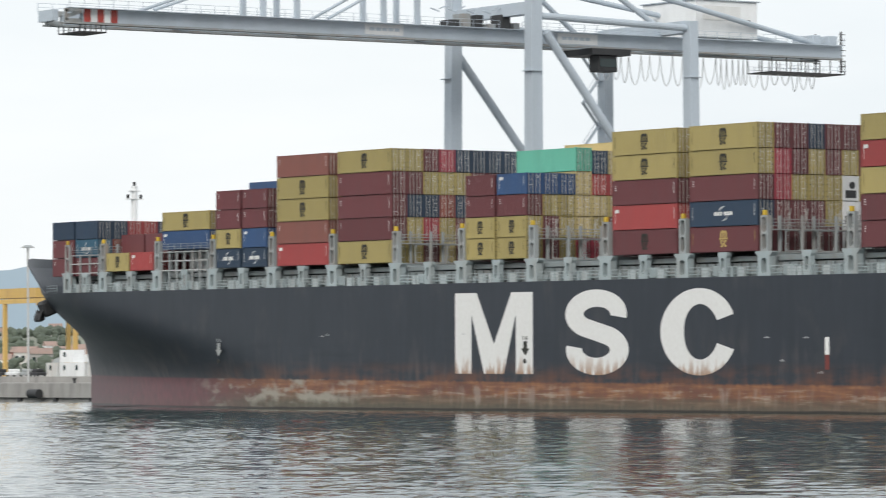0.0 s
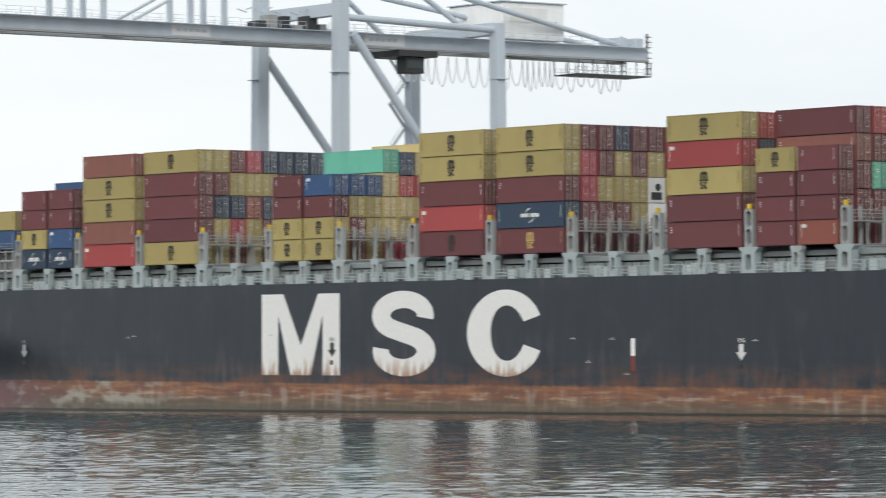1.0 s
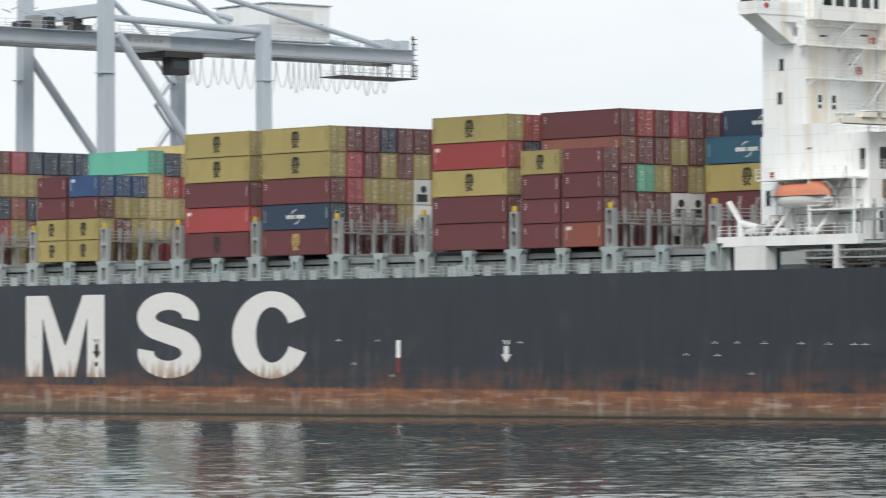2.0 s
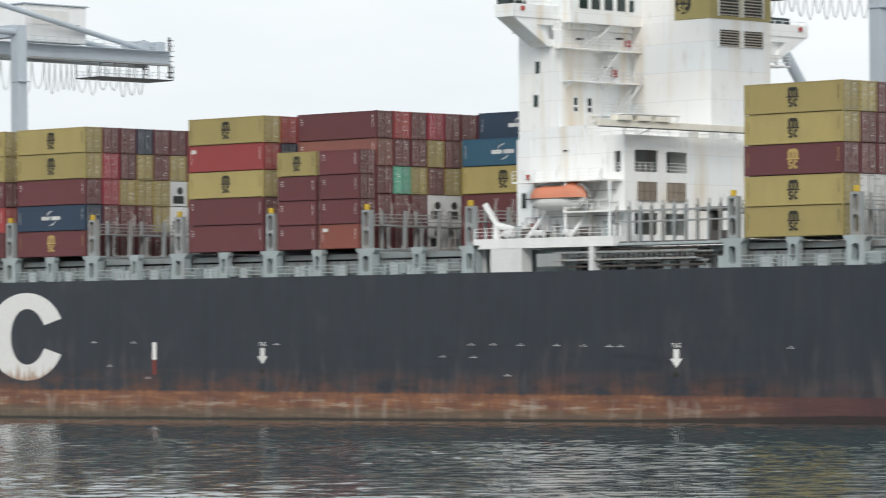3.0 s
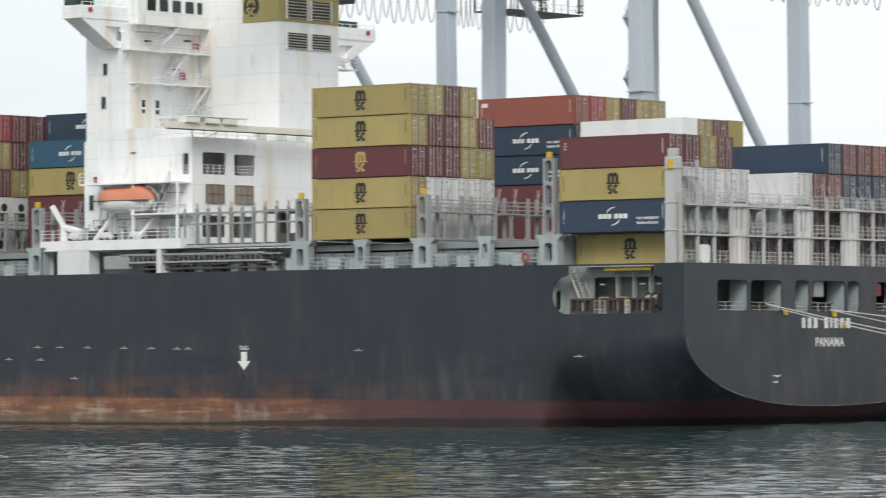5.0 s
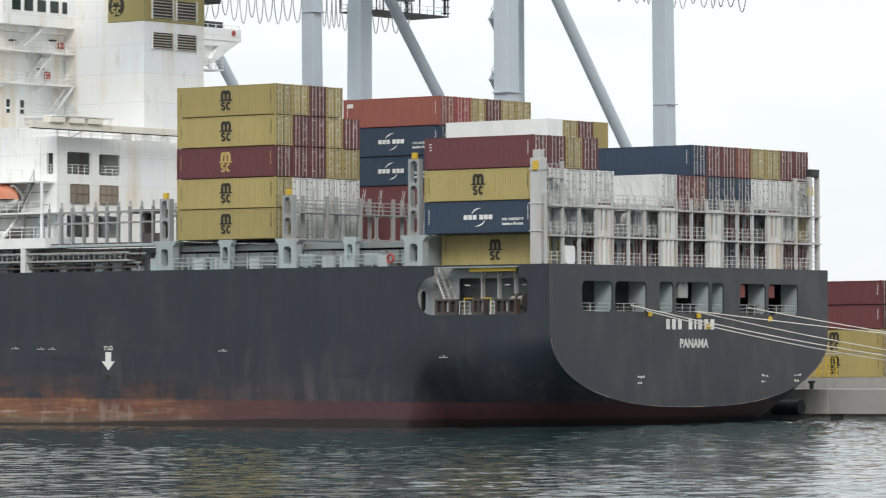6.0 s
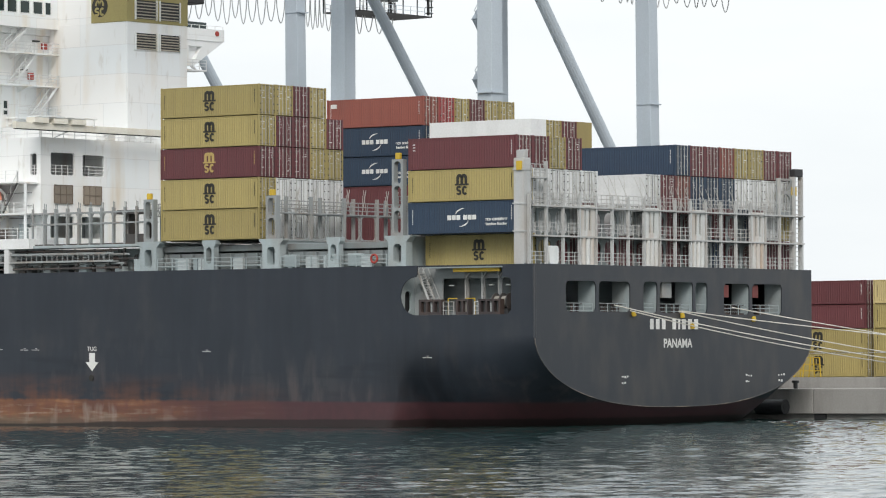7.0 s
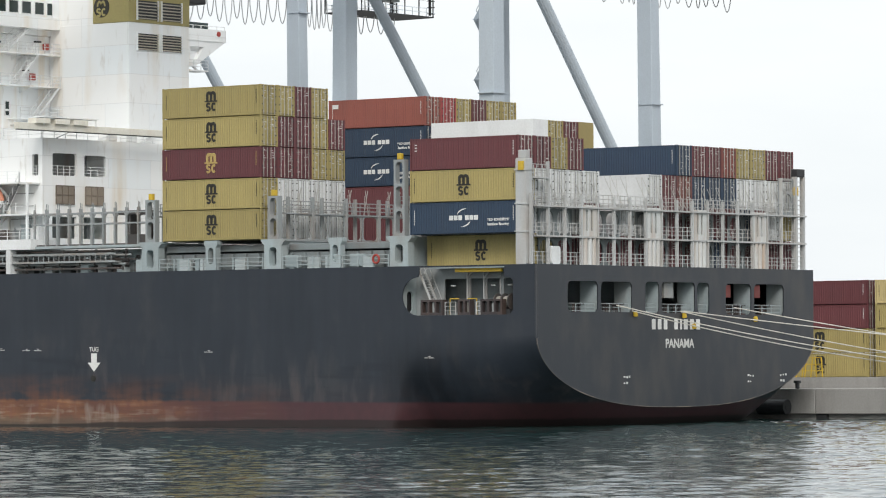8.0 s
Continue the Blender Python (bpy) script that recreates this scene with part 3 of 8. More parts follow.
# ---- containers ----
HC, STD, WIDTH, ROW = 2.896, 2.591, 2.438, 2.475
MESHES = {}


def corrugated(bm, length, height, y, out, z0=0.16, z1=None):
    """A wall of vertical trapezoid corrugation between the posts; out is -1 for port, +1 for starboard."""
    z1 = z1 or height - 0.11
    n = int((length - 0.4) / 0.278)
    step = (length - 0.4) / n
    pts = []
    for k in range(n):
        x = 0.2 + k * step
        pts += [(x, 0.0), (x + step * 0.26, 0.0), (x + step * 0.5, 0.036), (x + step * 0.76, 0.036)]
    pts.append((length - 0.2, 0.0))
    lo = [bm.verts.new((x, y - out * d, z0)) for x, d in pts]
    hi = [bm.verts.new((x, y - out * d, z1)) for x, d in pts]
    for i in range(len(pts) - 1):
        bm.faces.new((lo[i], lo[i + 1], hi[i + 1], hi[i]))


def box_body(length, height, code):
    key = ("body", length, height, code)
    if key in MESHES:
        return MESHES[key]
    bm = bmesh.new()
    L, W, H = length, WIDTH, height
    if code == "w":
        box(bm, 0.16, 0.02, 0.16, L - 0.16, 0.05, H - 0.12)
        box(bm, 0.16, W - 0.05, 0.16, L - 0.16, W - 0.02, H - 0.12)
    else:
        corrugated(bm, L, H, 0.02, -1)
        corrugated(bm, L, H, W - 0.02, 1)
    box(bm, 0.03, 0.06, H - 0.11, L - 0.03, W - 0.06, H - 0.07)
    box(bm, 0.05, 0.1, 0.16, 0.09, W - 0.1, H - 0.1)
    box(bm, 0.2, 0.25, 0.01, L - 0.2, W - 0.25, H - 0.01)
    for x in (0, L - 0.16):
        for y in (0, W - 0.16):
            box(bm, x, y, 0.0, x + 0.16, y + 0.16, H)
    for y in (0, W - 0.10):
        box(bm, 0.16, y + 0.01, 0.06, L - 0.16, y + 0.10, 0.17)
        box(bm, 0.16, y + 0.01, H - 0.13, L - 0.16, y + 0.10, H - 0.05)
    for x in (0.02, L - 0.14):
        box(bm, x, 0.16, 0.06, x + 0.12, W - 0.16, 0.17)
        box(bm, x, 0.16, H - 0.13, x + 0.12, W - 0.16, H - 0.05)
    MESHES[key] = mesh_of("container_body", bm, BOX[code])
    return MESHES[key]


def box_door(height, code, hand, variant=0):
    """One door leaf with its lock rods, cams and pale stickers."""
    key = ("door", height, code, hand, variant)
    if key in MESHES:
        return MESHES[key]
    bm = bmesh.new()
    W2, H = WIDTH / 2 - 0.17, height
    rng = random.Random(int(height * 100) * 7 + ord(code) * 13 + hand + 101 * variant)
    panels = 5
    box(bm, 0, 0, 0.17, 0.05, W2, H - 0.14)
    for k in range(panels):
        z = 0.30 + k * (H - 0.6) / panels
        box(bm, 0.05, 0.06, z, 0.075, W2 - 0.06, z + (H - 0.6) / panels - 0.14)
    a = len(bm.faces)
    for y in (0.27, W2 - 0.27):
        box(bm, 0.08, y - 0.024, 0.06, 0.13, y + 0.024, H - 0.05)
        for z in (0.3, H * 0.42, H - 0.4):
            box(bm, 0.06, y - 0.06, z - 0.025, 0.13, y + 0.06, z + 0.025)
    c = len(bm.faces)
    for k in range(11 if hand else 6):
        y, z = rng.uniform(0.10, W2 - 0.42), H * rng.choice((0.22, 0.3, 0.44, 0.55, 0.62, 0.7, 0.78, 0.86)) + rng.uniform(-0.05, 0.05)
        w, h = rng.uniform(0.07, 0.30), rng.uniform(0.03, 0.065)
        box(bm, 0.078, y, z, 0.085, y + w, z + h)
    d = len(bm.faces)
    for g0, g1, g2, g3 in ((0, 0.17, 0.025, H - 0.14), (W2 - 0.025, 0.17, W2, H - 0.14), (0.025, 0.17, W2 - 0.025, 0.20), (0.025, H - 0.17, W2 - 0.025, H - 0.14)):
        box(bm, 0.051, g0, g1, 0.06, g2, g3)
    for z in (0.45, H * 0.36, H * 0.62, H - 0.45):
        box(bm, 0.05, W2 - 0.16 if hand else 0.02, z - 0.05, 0.1, W2 - 0.02 if hand else 0.16, z + 0.05)
    bm.faces.ensure_lookup_table()
    for i, f in enumerate(bm.faces):
        f.material_index = 0 if i < a else (1 if i < c else (2 if i < d else 3))
    MESHES[key] = mesh_of("container_door", bm, [BOX[code], RODS, LABEL_WHITE, DARK])
    return MESHES[key]


def reefer_end(height):
    key = ("reefer", height)
    if key in MESHES:
        return MESHES[key]
    bm = bmesh.new()
    W, H = WIDTH - 0.34, height
    box(bm, 0, 0, 0.17, 0.06, W, H - 0.14)
    a = len(bm.faces)
    box(bm, 0.06, 0.25, H * 0.12, 0.075, W - 0.25, H * 0.42)
    b1 = bmesh.ops.create_cone(bm, cap_ends=True, segments=16, radius1=0.42, radius2=0.42, depth=0.05,
                               matrix=Matrix.Translation((0.075, W * 0.6, H * 0.62)) @ Matrix.Rotation(math.pi / 2, 4, "Y"))
    bm.faces.ensure_lookup_table()
    for i, f in enumerate(bm.faces):
        f.material_index = 0 if i < a else 1
    MESHES[key] = mesh_of("cooling_unit", bm, [BOX["w"], DARK])
    return MESHES[key]


def arc_band(bm, cx, cz, ru, rv, a0, a1, w0, w1, y0=-0.014, y1=0.015, n=14):
    """A painted band along an ellipse, widths w0 at the ends and w1 in the middle."""
    rings = []
    for k in range(n + 1):
        t = k / n
        a = radians(a0 + (a1 - a0) * t)
        w = (w0 + (w1 - w0) * math.sin(math.pi * t)) / 2
        c, d = math.cos(a), math.sin(a)
        rings.append([bm.verts.new((cx + (ru + e * w) * c, y, cz + (rv + e * w) * d)) for e in (-1, 1) for y in (y0, y1)])
    for p, q in zip(rings, rings[1:]):
        for i, j in ((0, 2), (2, 3), (3, 1), (1, 0)):
            bm.faces.new((p[i], q[i], q[j], p[j]))
    for e in (rings[0], rings[-1]):
        bm.faces.new((e[0], e[1], e[3], e[2]))


def mark_meshes(length, height, kind):
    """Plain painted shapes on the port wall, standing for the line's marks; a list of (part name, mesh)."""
    key = ("mark", length, height, kind)
    if key in MESHES:
        return MESHES[key]
    y0, y1 = -0.014, 0.015
    cx, cz = length * 0.5, height * 0.5
    col = {"arch": LABEL_BLACK, "archy": LABEL_OCHRE}.get(kind, LABEL_WHITE)
    out = []

    def add(name, bm):
        out.append((name, mesh_of(name, bm, col)))

    if kind.startswith("arch"):
        s = 0.60 if length > 8 else 0.50
        bm = bmesh.new()
        for k in (-1, 0, 1):
            box(bm, cx + s * (k * 0.78 - 0.24), y0, cz + 0.10, cx + s * (k * 0.78 + 0.24), y1, cz + s * 1.05)
        for k in (-0.39, 0.39):
            arc_band(bm, cx + s * k, cz + s * 1.02, s * 0.39, s * 0.39, 0, 180, s * 0.48, s * 0.5, y0 - 0.003, y1)
        box(bm, cx - s * 1.3, y0, cz - 0.02, cx + s * 1.3, y1, cz + 0.12)
        add("arch_mark", bm)
        bm = bmesh.new()
        for zz, a0, a1 in ((-0.52, 20, 270), (-1.08, 90, -160)):
            arc_band(bm, cx - s * 0.56, cz + s * zz, s * 0.30, s * 0.28, a0, a1, s * 0.30, s * 0.34, y0, y1)
        add("hook_mark", bm)
        bm = bmesh.new()
        arc_band(bm, cx + s * 0.56, cz - s * 0.80, s * 0.34, s * 0.52, 42, 318, s * 0.30, s * 0.36, y0, y1)
        add("ring_mark", bm)
    elif kind == "swoosh":
        w = length * (0.135 if length > 8 else 0.20)
        for half in (-1, 1):
            bm = bmesh.new()
            for k in range(3):
                x = cx + half * w * 0.54 - w * 0.45 + k * w * 0.31
                box(bm, x, y0, cz - 0.21, x + w * 0.25, y1, cz + 0.21)
            add("block_mark", bm)
        for sgn in (1, -1):
            bm = bmesh.new()
            arc_band(bm, cx + sgn * w * 0.25, cz + sgn * 0.10, w * 0.72, 0.72, 95 if sgn > 0 else 275, 165 if sgn > 0 else 345, 0.02, 0.13, y0, y1)
            add("swoosh_mark", bm)
        if length < 8:
            bm = bmesh.new()
            box(bm, cx - w * 1.3, y0 + 0.004, cz - 0.28, cx + w * 1.3, y1, cz - 0.22)
            add("underline_mark", bm)
    elif kind == "tag":
        bm = bmesh.new()
        box(bm, 0.5, y0, height * 0.70, 1.25, y1, height * 0.84)
        add("tag_mark", bm)
    else:
        bm = bmesh.new()
        for k in range(3):
            box(bm, 0.55, y0, height * (0.60 + 0.09 * k), 0.80, y1, height * (0.63 + 0.09 * k))
        add("code_panel", bm)
    bm = bmesh.new()
    for k in range(9):
        box(bm, length - 0.60, y0, height * (0.40 + 0.05 * k), length - 0.52, y1, height * (0.43 + 0.05 * k))
    add("code_panel", bm)
    if kind != "digits":
        bm = bmesh.new()
        for k in range(8):
            box(bm, 0.48, y0, height * (0.3 + 0.06 * k), 0.54, y1, height * (0.34 + 0.06 * k))
        add("code_panel", bm)
    MESHES[key] = out
    return out


def eco_lettering(ob, length, height):
    """The two small readable lines on the blue boxes."""
    for body, dz, size in (("eco container", -0.33, 0.44), ("bamboo flooring", -0.74, 0.35)):
        fc = bpy.data.curves.new("lettering", "FONT")
        fc.body, fc.size, fc.extrude, fc.offset, fc.align_x = body, size, 0.012, 0.012, "CENTER"
        fc.materials.append(LABEL_WHITE)
        tx = new("lettering", fc)
        tx.parent = ob
        tx.matrix_basis = pose(length * 0.815, -0.004, height * 0.5 + dz, 90, 0, 0)


def container(x, y, z, length, height, code, mark="", doors=True, frame_m=TRIM, group="containers stacked on the ship"):
    long = "forty-foot" if length > 8 else "twenty-foot"
    label = f"{CODES[code][1]} {long} steel shipping container, corrugated and scuffed"
    if code == "w":
        label = f"white {long} refrigerated container with smooth walls"
    ob = thing("shipping_container", frame_m @ pose(x, y, z), label, "container", group, me=box_body(length, height, code))
    if doors and code == "w" and x < -60:
        o = part("cooling_unit", reefer_end(height), None, ob)
        o.location = (length - 0.08, 0.17, 0)
    elif doors:
        for hand in (0, 1):
            o = part("door", box_door(height, code, hand, int(abs(x) * 7 + y * 3.1 + z * 5.3) % 5), None, ob)
            o.location = (length - 0.10, 0.17 + hand * (WIDTH / 2 - 0.17 + 0.005), 0)
    if mark:
        for name, me in mark_meshes(length, height, mark):
            tagged(part(name, me, None, ob), kind="stuff" if name == "code_panel" else "")
        if mark == "swoosh" and length > 8 and x > -60:
            eco_lettering(ob, length, height)
    return ob


PORT_MARK = {"y": "arch", "b": "swoosh", "t": "swoosh", "r": "tag", "o": "tag", "m": "digits", "s": "digits", "n": "tag"}
# bay: forward end, then rows from port: letters from the bottom tier up, capitals are lower standard boxes, ' marks a half-height one,
# a slash parts the two twenty-foot stacks of a row
BAYS = [
    (-298.3, 17.45, {1: "MMB/MTB", 2: "MOB", 3: "MMR", 4: "MRR", 5: "MBB", 6: "MBB", 7: "MMB", 8: "MMM"}),
    (-283.2, 17.95, {1: "Y/R", 2: "MM/MM", 3: "MM/MB", 4: "MM", 5: "MM"}),
    (-268.5, 17.75, {1: "_NY", 2: "_NY", 3: "WMY", 4: "WMM", 5: "MMM", 6: "MMM", 7: "MMM", 8: "MMM"}),
    (-254.1, 17.95, {1: "BYMM/BNMM", 2: "MMMM", 3: "mmmn", 4: "mmmn", 5: "mmmb", 6: "mmmb", 7: "mmmm", 8: "mmmm"}),
    (-239.45, 17.95, {1: "rsyys", 2: "mmyyr", 3: "mmmms", 4: "mmmmm", 5: "mmmmr", 6: "mmmmb", 7: "mmmmm", 8: "mmmmm"}),
    (-224.95, 17.95, {1: "ymmmy", 2: "yybmy", 3: "mpbym", 4: "kyoyp", 5: "mmbyb", 6: "mmmmb", 7: "mmmmb", 8: "mmmmb", 9: "mmmmm"}),
    (-196.1, 17.95, {1: "YYMM/YYMN", 2: "MMYN", 3: "YYYN", 4: "PKKkg", 5: "PYKRb", 6: "MMYRk", 7: "mmyrk", 8: "mmyrm", 9: "mmmmm"}),
    (-166.85, 17.95, {1: "mrmyy", 2: "mrmyy", 3: "mmmyy", 4: "mmmym", 5: "mmmmm", 6: "mmmmm", 7: "mmmmm", 8: "mmmmm", 9: "mmmmm"}),
    (-152.3, 17.95, {1: "mbmyy", 2: "mmppm", 3: "mmymm", 4: "mmyyb", 5: "myymm", 6: "wwwym", 7: "wwymm", 8: "mmmmm", 9: "mmmmm", 10: "mmmmm"}),
    (-122.5, 17.95, {1: "mmyry", 2: "mmmbr", 3: "mmybr", 4: "mmmmm", 5: "mmmmm", 6: "mmmmm", 7: "mmmmm", 8: "mmmmm", 9: "mmmmm"}),
    (-107.6, 17.95, {1: "MMMY/OMMM", 2: "mmmsm", 3: "mmgmr", 4: "mmymm", 5: "wwmyp", 6: "wwymm", 7: "mmyym", 8: "mmyym", 9: "mmmmm", 10: "mmmmm"}),
    (-92.75, 17.95, {6: "mmyt", 7: "mmytb", 8: "mmytb", 9: "mmymb", 10: "mmmmb", 11: "mmmmb"}),
    (-42.0, 17.92, {1: "yymyy", 2: "wwmmy", 3: "wwmmm", 4: "wwyyy", 5: "wwym", 11: "mmbbo", 12: "mmmrr", 13: "mmmyy", 14: "mmymm", 15: "mmyyy", 16: "mmyyy"}),
    (-27.1, 17.92, {10: "mmmw", 11: "mmmy", 12: "mmmm", 13: "mmmy"}),
    (-12.2, 15.06, {1: "_bym", 2: "ywwm", 3: "mwwy", 4: "mwwm", 5: "mmw", 6: "m", 7: "mw", 8: "mw", 9: "mmw", 10: "mmm",
                    11: "mmsb", 12: "mbbm", 13: "bmbm", 14: "mmbo", 15: "mbwy", 16: "mmwy", 17: "mwwm", 18: "mywm"}),
]


def load_ship():
    rng = random.Random(4)
    packed = {}
    for b, (x0, base, rows) in enumerate(BAYS):
        behind = BAYS[b + 1][2] if b + 1 < len(BAYS) and BAYS[b + 1][0] - x0 < 16 else {}
        for row, spec in rows.items():
            y = 0.35 + ROW * (row - 1)
            halves = spec.split("/")
            for h, stack in enumerate(halves):
                pair = len(halves) > 1
                length = 6.058 if pair else 12.192
                x = x0 + (-0.45 + h * 6.56 if pair else 0)
                z = base
                k = 0
                while k < len(stack):
                    ch = stack[k]
                    tall = STD if ch.isupper() else HC
                    if k + 1 < len(stack) and stack[k + 1] == "'":
                        tall, k = 1.38, k + 1
                    k += 1
                    if ch == "_":
                        z += HC
                        continue
                    code = ch.lower()
                    covered = any(len(behind.get(q, "").split("/")[0]) >= len(stack) for q in range(max(1, row - 6), max(2, row - 1)))
                    if row > 1 and (covered or row > 8 and x0 < -43):
                        packed.setdefault(code, []).append((x, y, z, length, tall - 0.012))
                        z += tall
                        continue
                    m = PORT_MARK.get(code, "") if row == 1 or (z > base + 5.5 and row < 12) or (x0 > -30 and row < 3) else ""
                    if row == 11 and x0 > -13:
                        m = "tag"
                    tier = round((z - base) / HC)
                    if row == 1 and (x0, tier) in ((-42.0, 2), (-152.3, 0)):
                        m = "archy"
                    if row == 1 and (x0, tier) == (-166.85, 0):
                        m = "arch"
                    if x0 < -290 and code in "bt" and k % 2:
                        m = ""
                    if tall < 2:
                        m = ""
                    container(x + rng.uniform(-0.03, 0.03), y + rng.uniform(-0.02, 0.02), z, length, tall - 0.012, code, m)
                    z += tall
    # boxes packed in behind the others
    pile = thing("stowed_containers", TRIM, "mixed steel containers stowed behind the outer stacks", "containers", kind="stuff")
    for code, boxes in packed.items():
        bm = bmesh.new()
        for x, y, z, length, tall in boxes:
            box(bm, x, y, z, x + length, y + WIDTH, z + tall)
        tagged(part("stowed_boxes", bm, BOX[code], pile), kind="stuff")


load_ship()


# ---- rails, stairs, windows: shared small builders ----
def railing(parent, a, b, height=1.05, spacing=1.5, material=None, rails=3):
    a, b = Vector(a), Vector(b)
    n = max(2, int((b - a).length / spacing) + 1)
    material = material or WHITE
    rail = part("railing", bmesh.new(), material, parent)
    bm = bmesh.new()
    for k in range(n):
        p = a.lerp(b, k / (n - 1))
        bar(bm, p, p + Vector((0, 0, height)), 0.06)
    for j in range(rails):
        h = Vector((0, 0, height * (j + 1) / rails))
        bar(bm, a + h, b + h, 0.05)
    bm.to_mesh(rail.data)
    bm.free()
    return rail


def stairs(parent, a, b, width, material, steps=12):
    """A ship's stair from a to b with side strings, treads and handrails; width runs along x."""
    a, b = Vector(a), Vector(b)
    w = Vector((width, 0, 0))
    bm = bmesh.new()
    for off in (Vector(), w):
        bar(bm, a + off, b + off, 0.08, 0.25)
        bar(bm, a + off + Vector((0, 0, 1)), b + off + Vector((0, 0, 1)), 0.05)
        for k in range(5):
            p = a.lerp(b, k / 4) + off
            bar(bm, p, p + Vector((0, 0, 1)), 0.05)
    for k in range(1, steps):
        p = a.lerp(b, k / steps)
        bar(bm, p, p + w, 0.22, 0.05)
    return part("stair", bm, material, parent)


GLASS = bpy.data.materials.new("dark_window_glass")
GLASS.use_nodes = True
_g = GLASS.node_tree.nodes["Principled BSDF"]
_g.inputs["Base Color"].default_value = (0.02, 0.035, 0.035, 1)
_g.inputs["Roughness"].default_value = 0.05
SLAT = paint("pale_louvre_slat", (0.50, 0.46, 0.38), 0.6)
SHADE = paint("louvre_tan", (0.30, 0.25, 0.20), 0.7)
FUNNEL_YELLOW = paint("funnel_yellow", (0.40, 0.34, 0.13), 0.5, 0.0, (0.30, 0.24, 0.12), 0.3)


# ---- deck edge: pedestals, lashing posts, coamings, rails ----
POSTS = [-294.3, -284.35, -269.65, -255.25, -240.6, -226.1, -211.7, -197.25, -182.6, -168.0, -153.45, -138.8, -124.0, -109.07, -94.2, -78.9, -43.4, -28.2, -13.3]


def pedestal_mesh():
    bm = bmesh.new()
    outline = [(-1.05, 0), (1.05, 0), (1.05, 2.2), (1.45, 2.6), (1.45, 2.76), (-1.45, 2.76), (-1.45, 2.6), (-1.05, 2.2)]
    sheet("pedestal", bm, outline, [rounded(-0.45, 0.30, 0.45, 2.0, 0.3, 4)], lambda u, v: (u, 0, v), 0.9, (0, -1, 0))
    return mesh_of("pedestal", bm, DECK_GREY)


def mid_pedestal_mesh():
    bm = bmesh.new()
    outline = [(-0.62, 0), (0.62, 0), (0.62, 2.1), (0.82, 2.4), (0.82, 2.76), (-0.82, 2.76), (-0.82, 2.4), (-0.62, 2.1)]
    sheet("pedestal", bm, outline, [rounded(-0.34, 0.55, 0.34, 2.1, 0.33, 5)], lambda u, v: (u, 0, v), 0.7, (0, -1, 0))
    return mesh_of("pedestal", bm, DECK_GREY)


def post_mesh(top):
    bm = bmesh.new()
    n = 2 if top < 5 else 3
    step = (top - 0.2) / n
    holes = [rounded(-0.40, 0.18 + k * step, 0.40, (k + 1) * step + 0.02, 0.36, 4) for k in range(n)]
    sheet("post", bm, [(-0.62, 0), (0.62, 0), (0.62, top), (-0.62, top)], holes, lambda u, v: (u, 0.05, v), 0.6, (0, -1, 0))
    return mesh_of("post", bm, BRIDGE_GREY)


PED, MID, POST4, POST7 = pedestal_mesh(), mid_pedestal_mesh(), post_mesh(4.0), post_mesh(6.9)


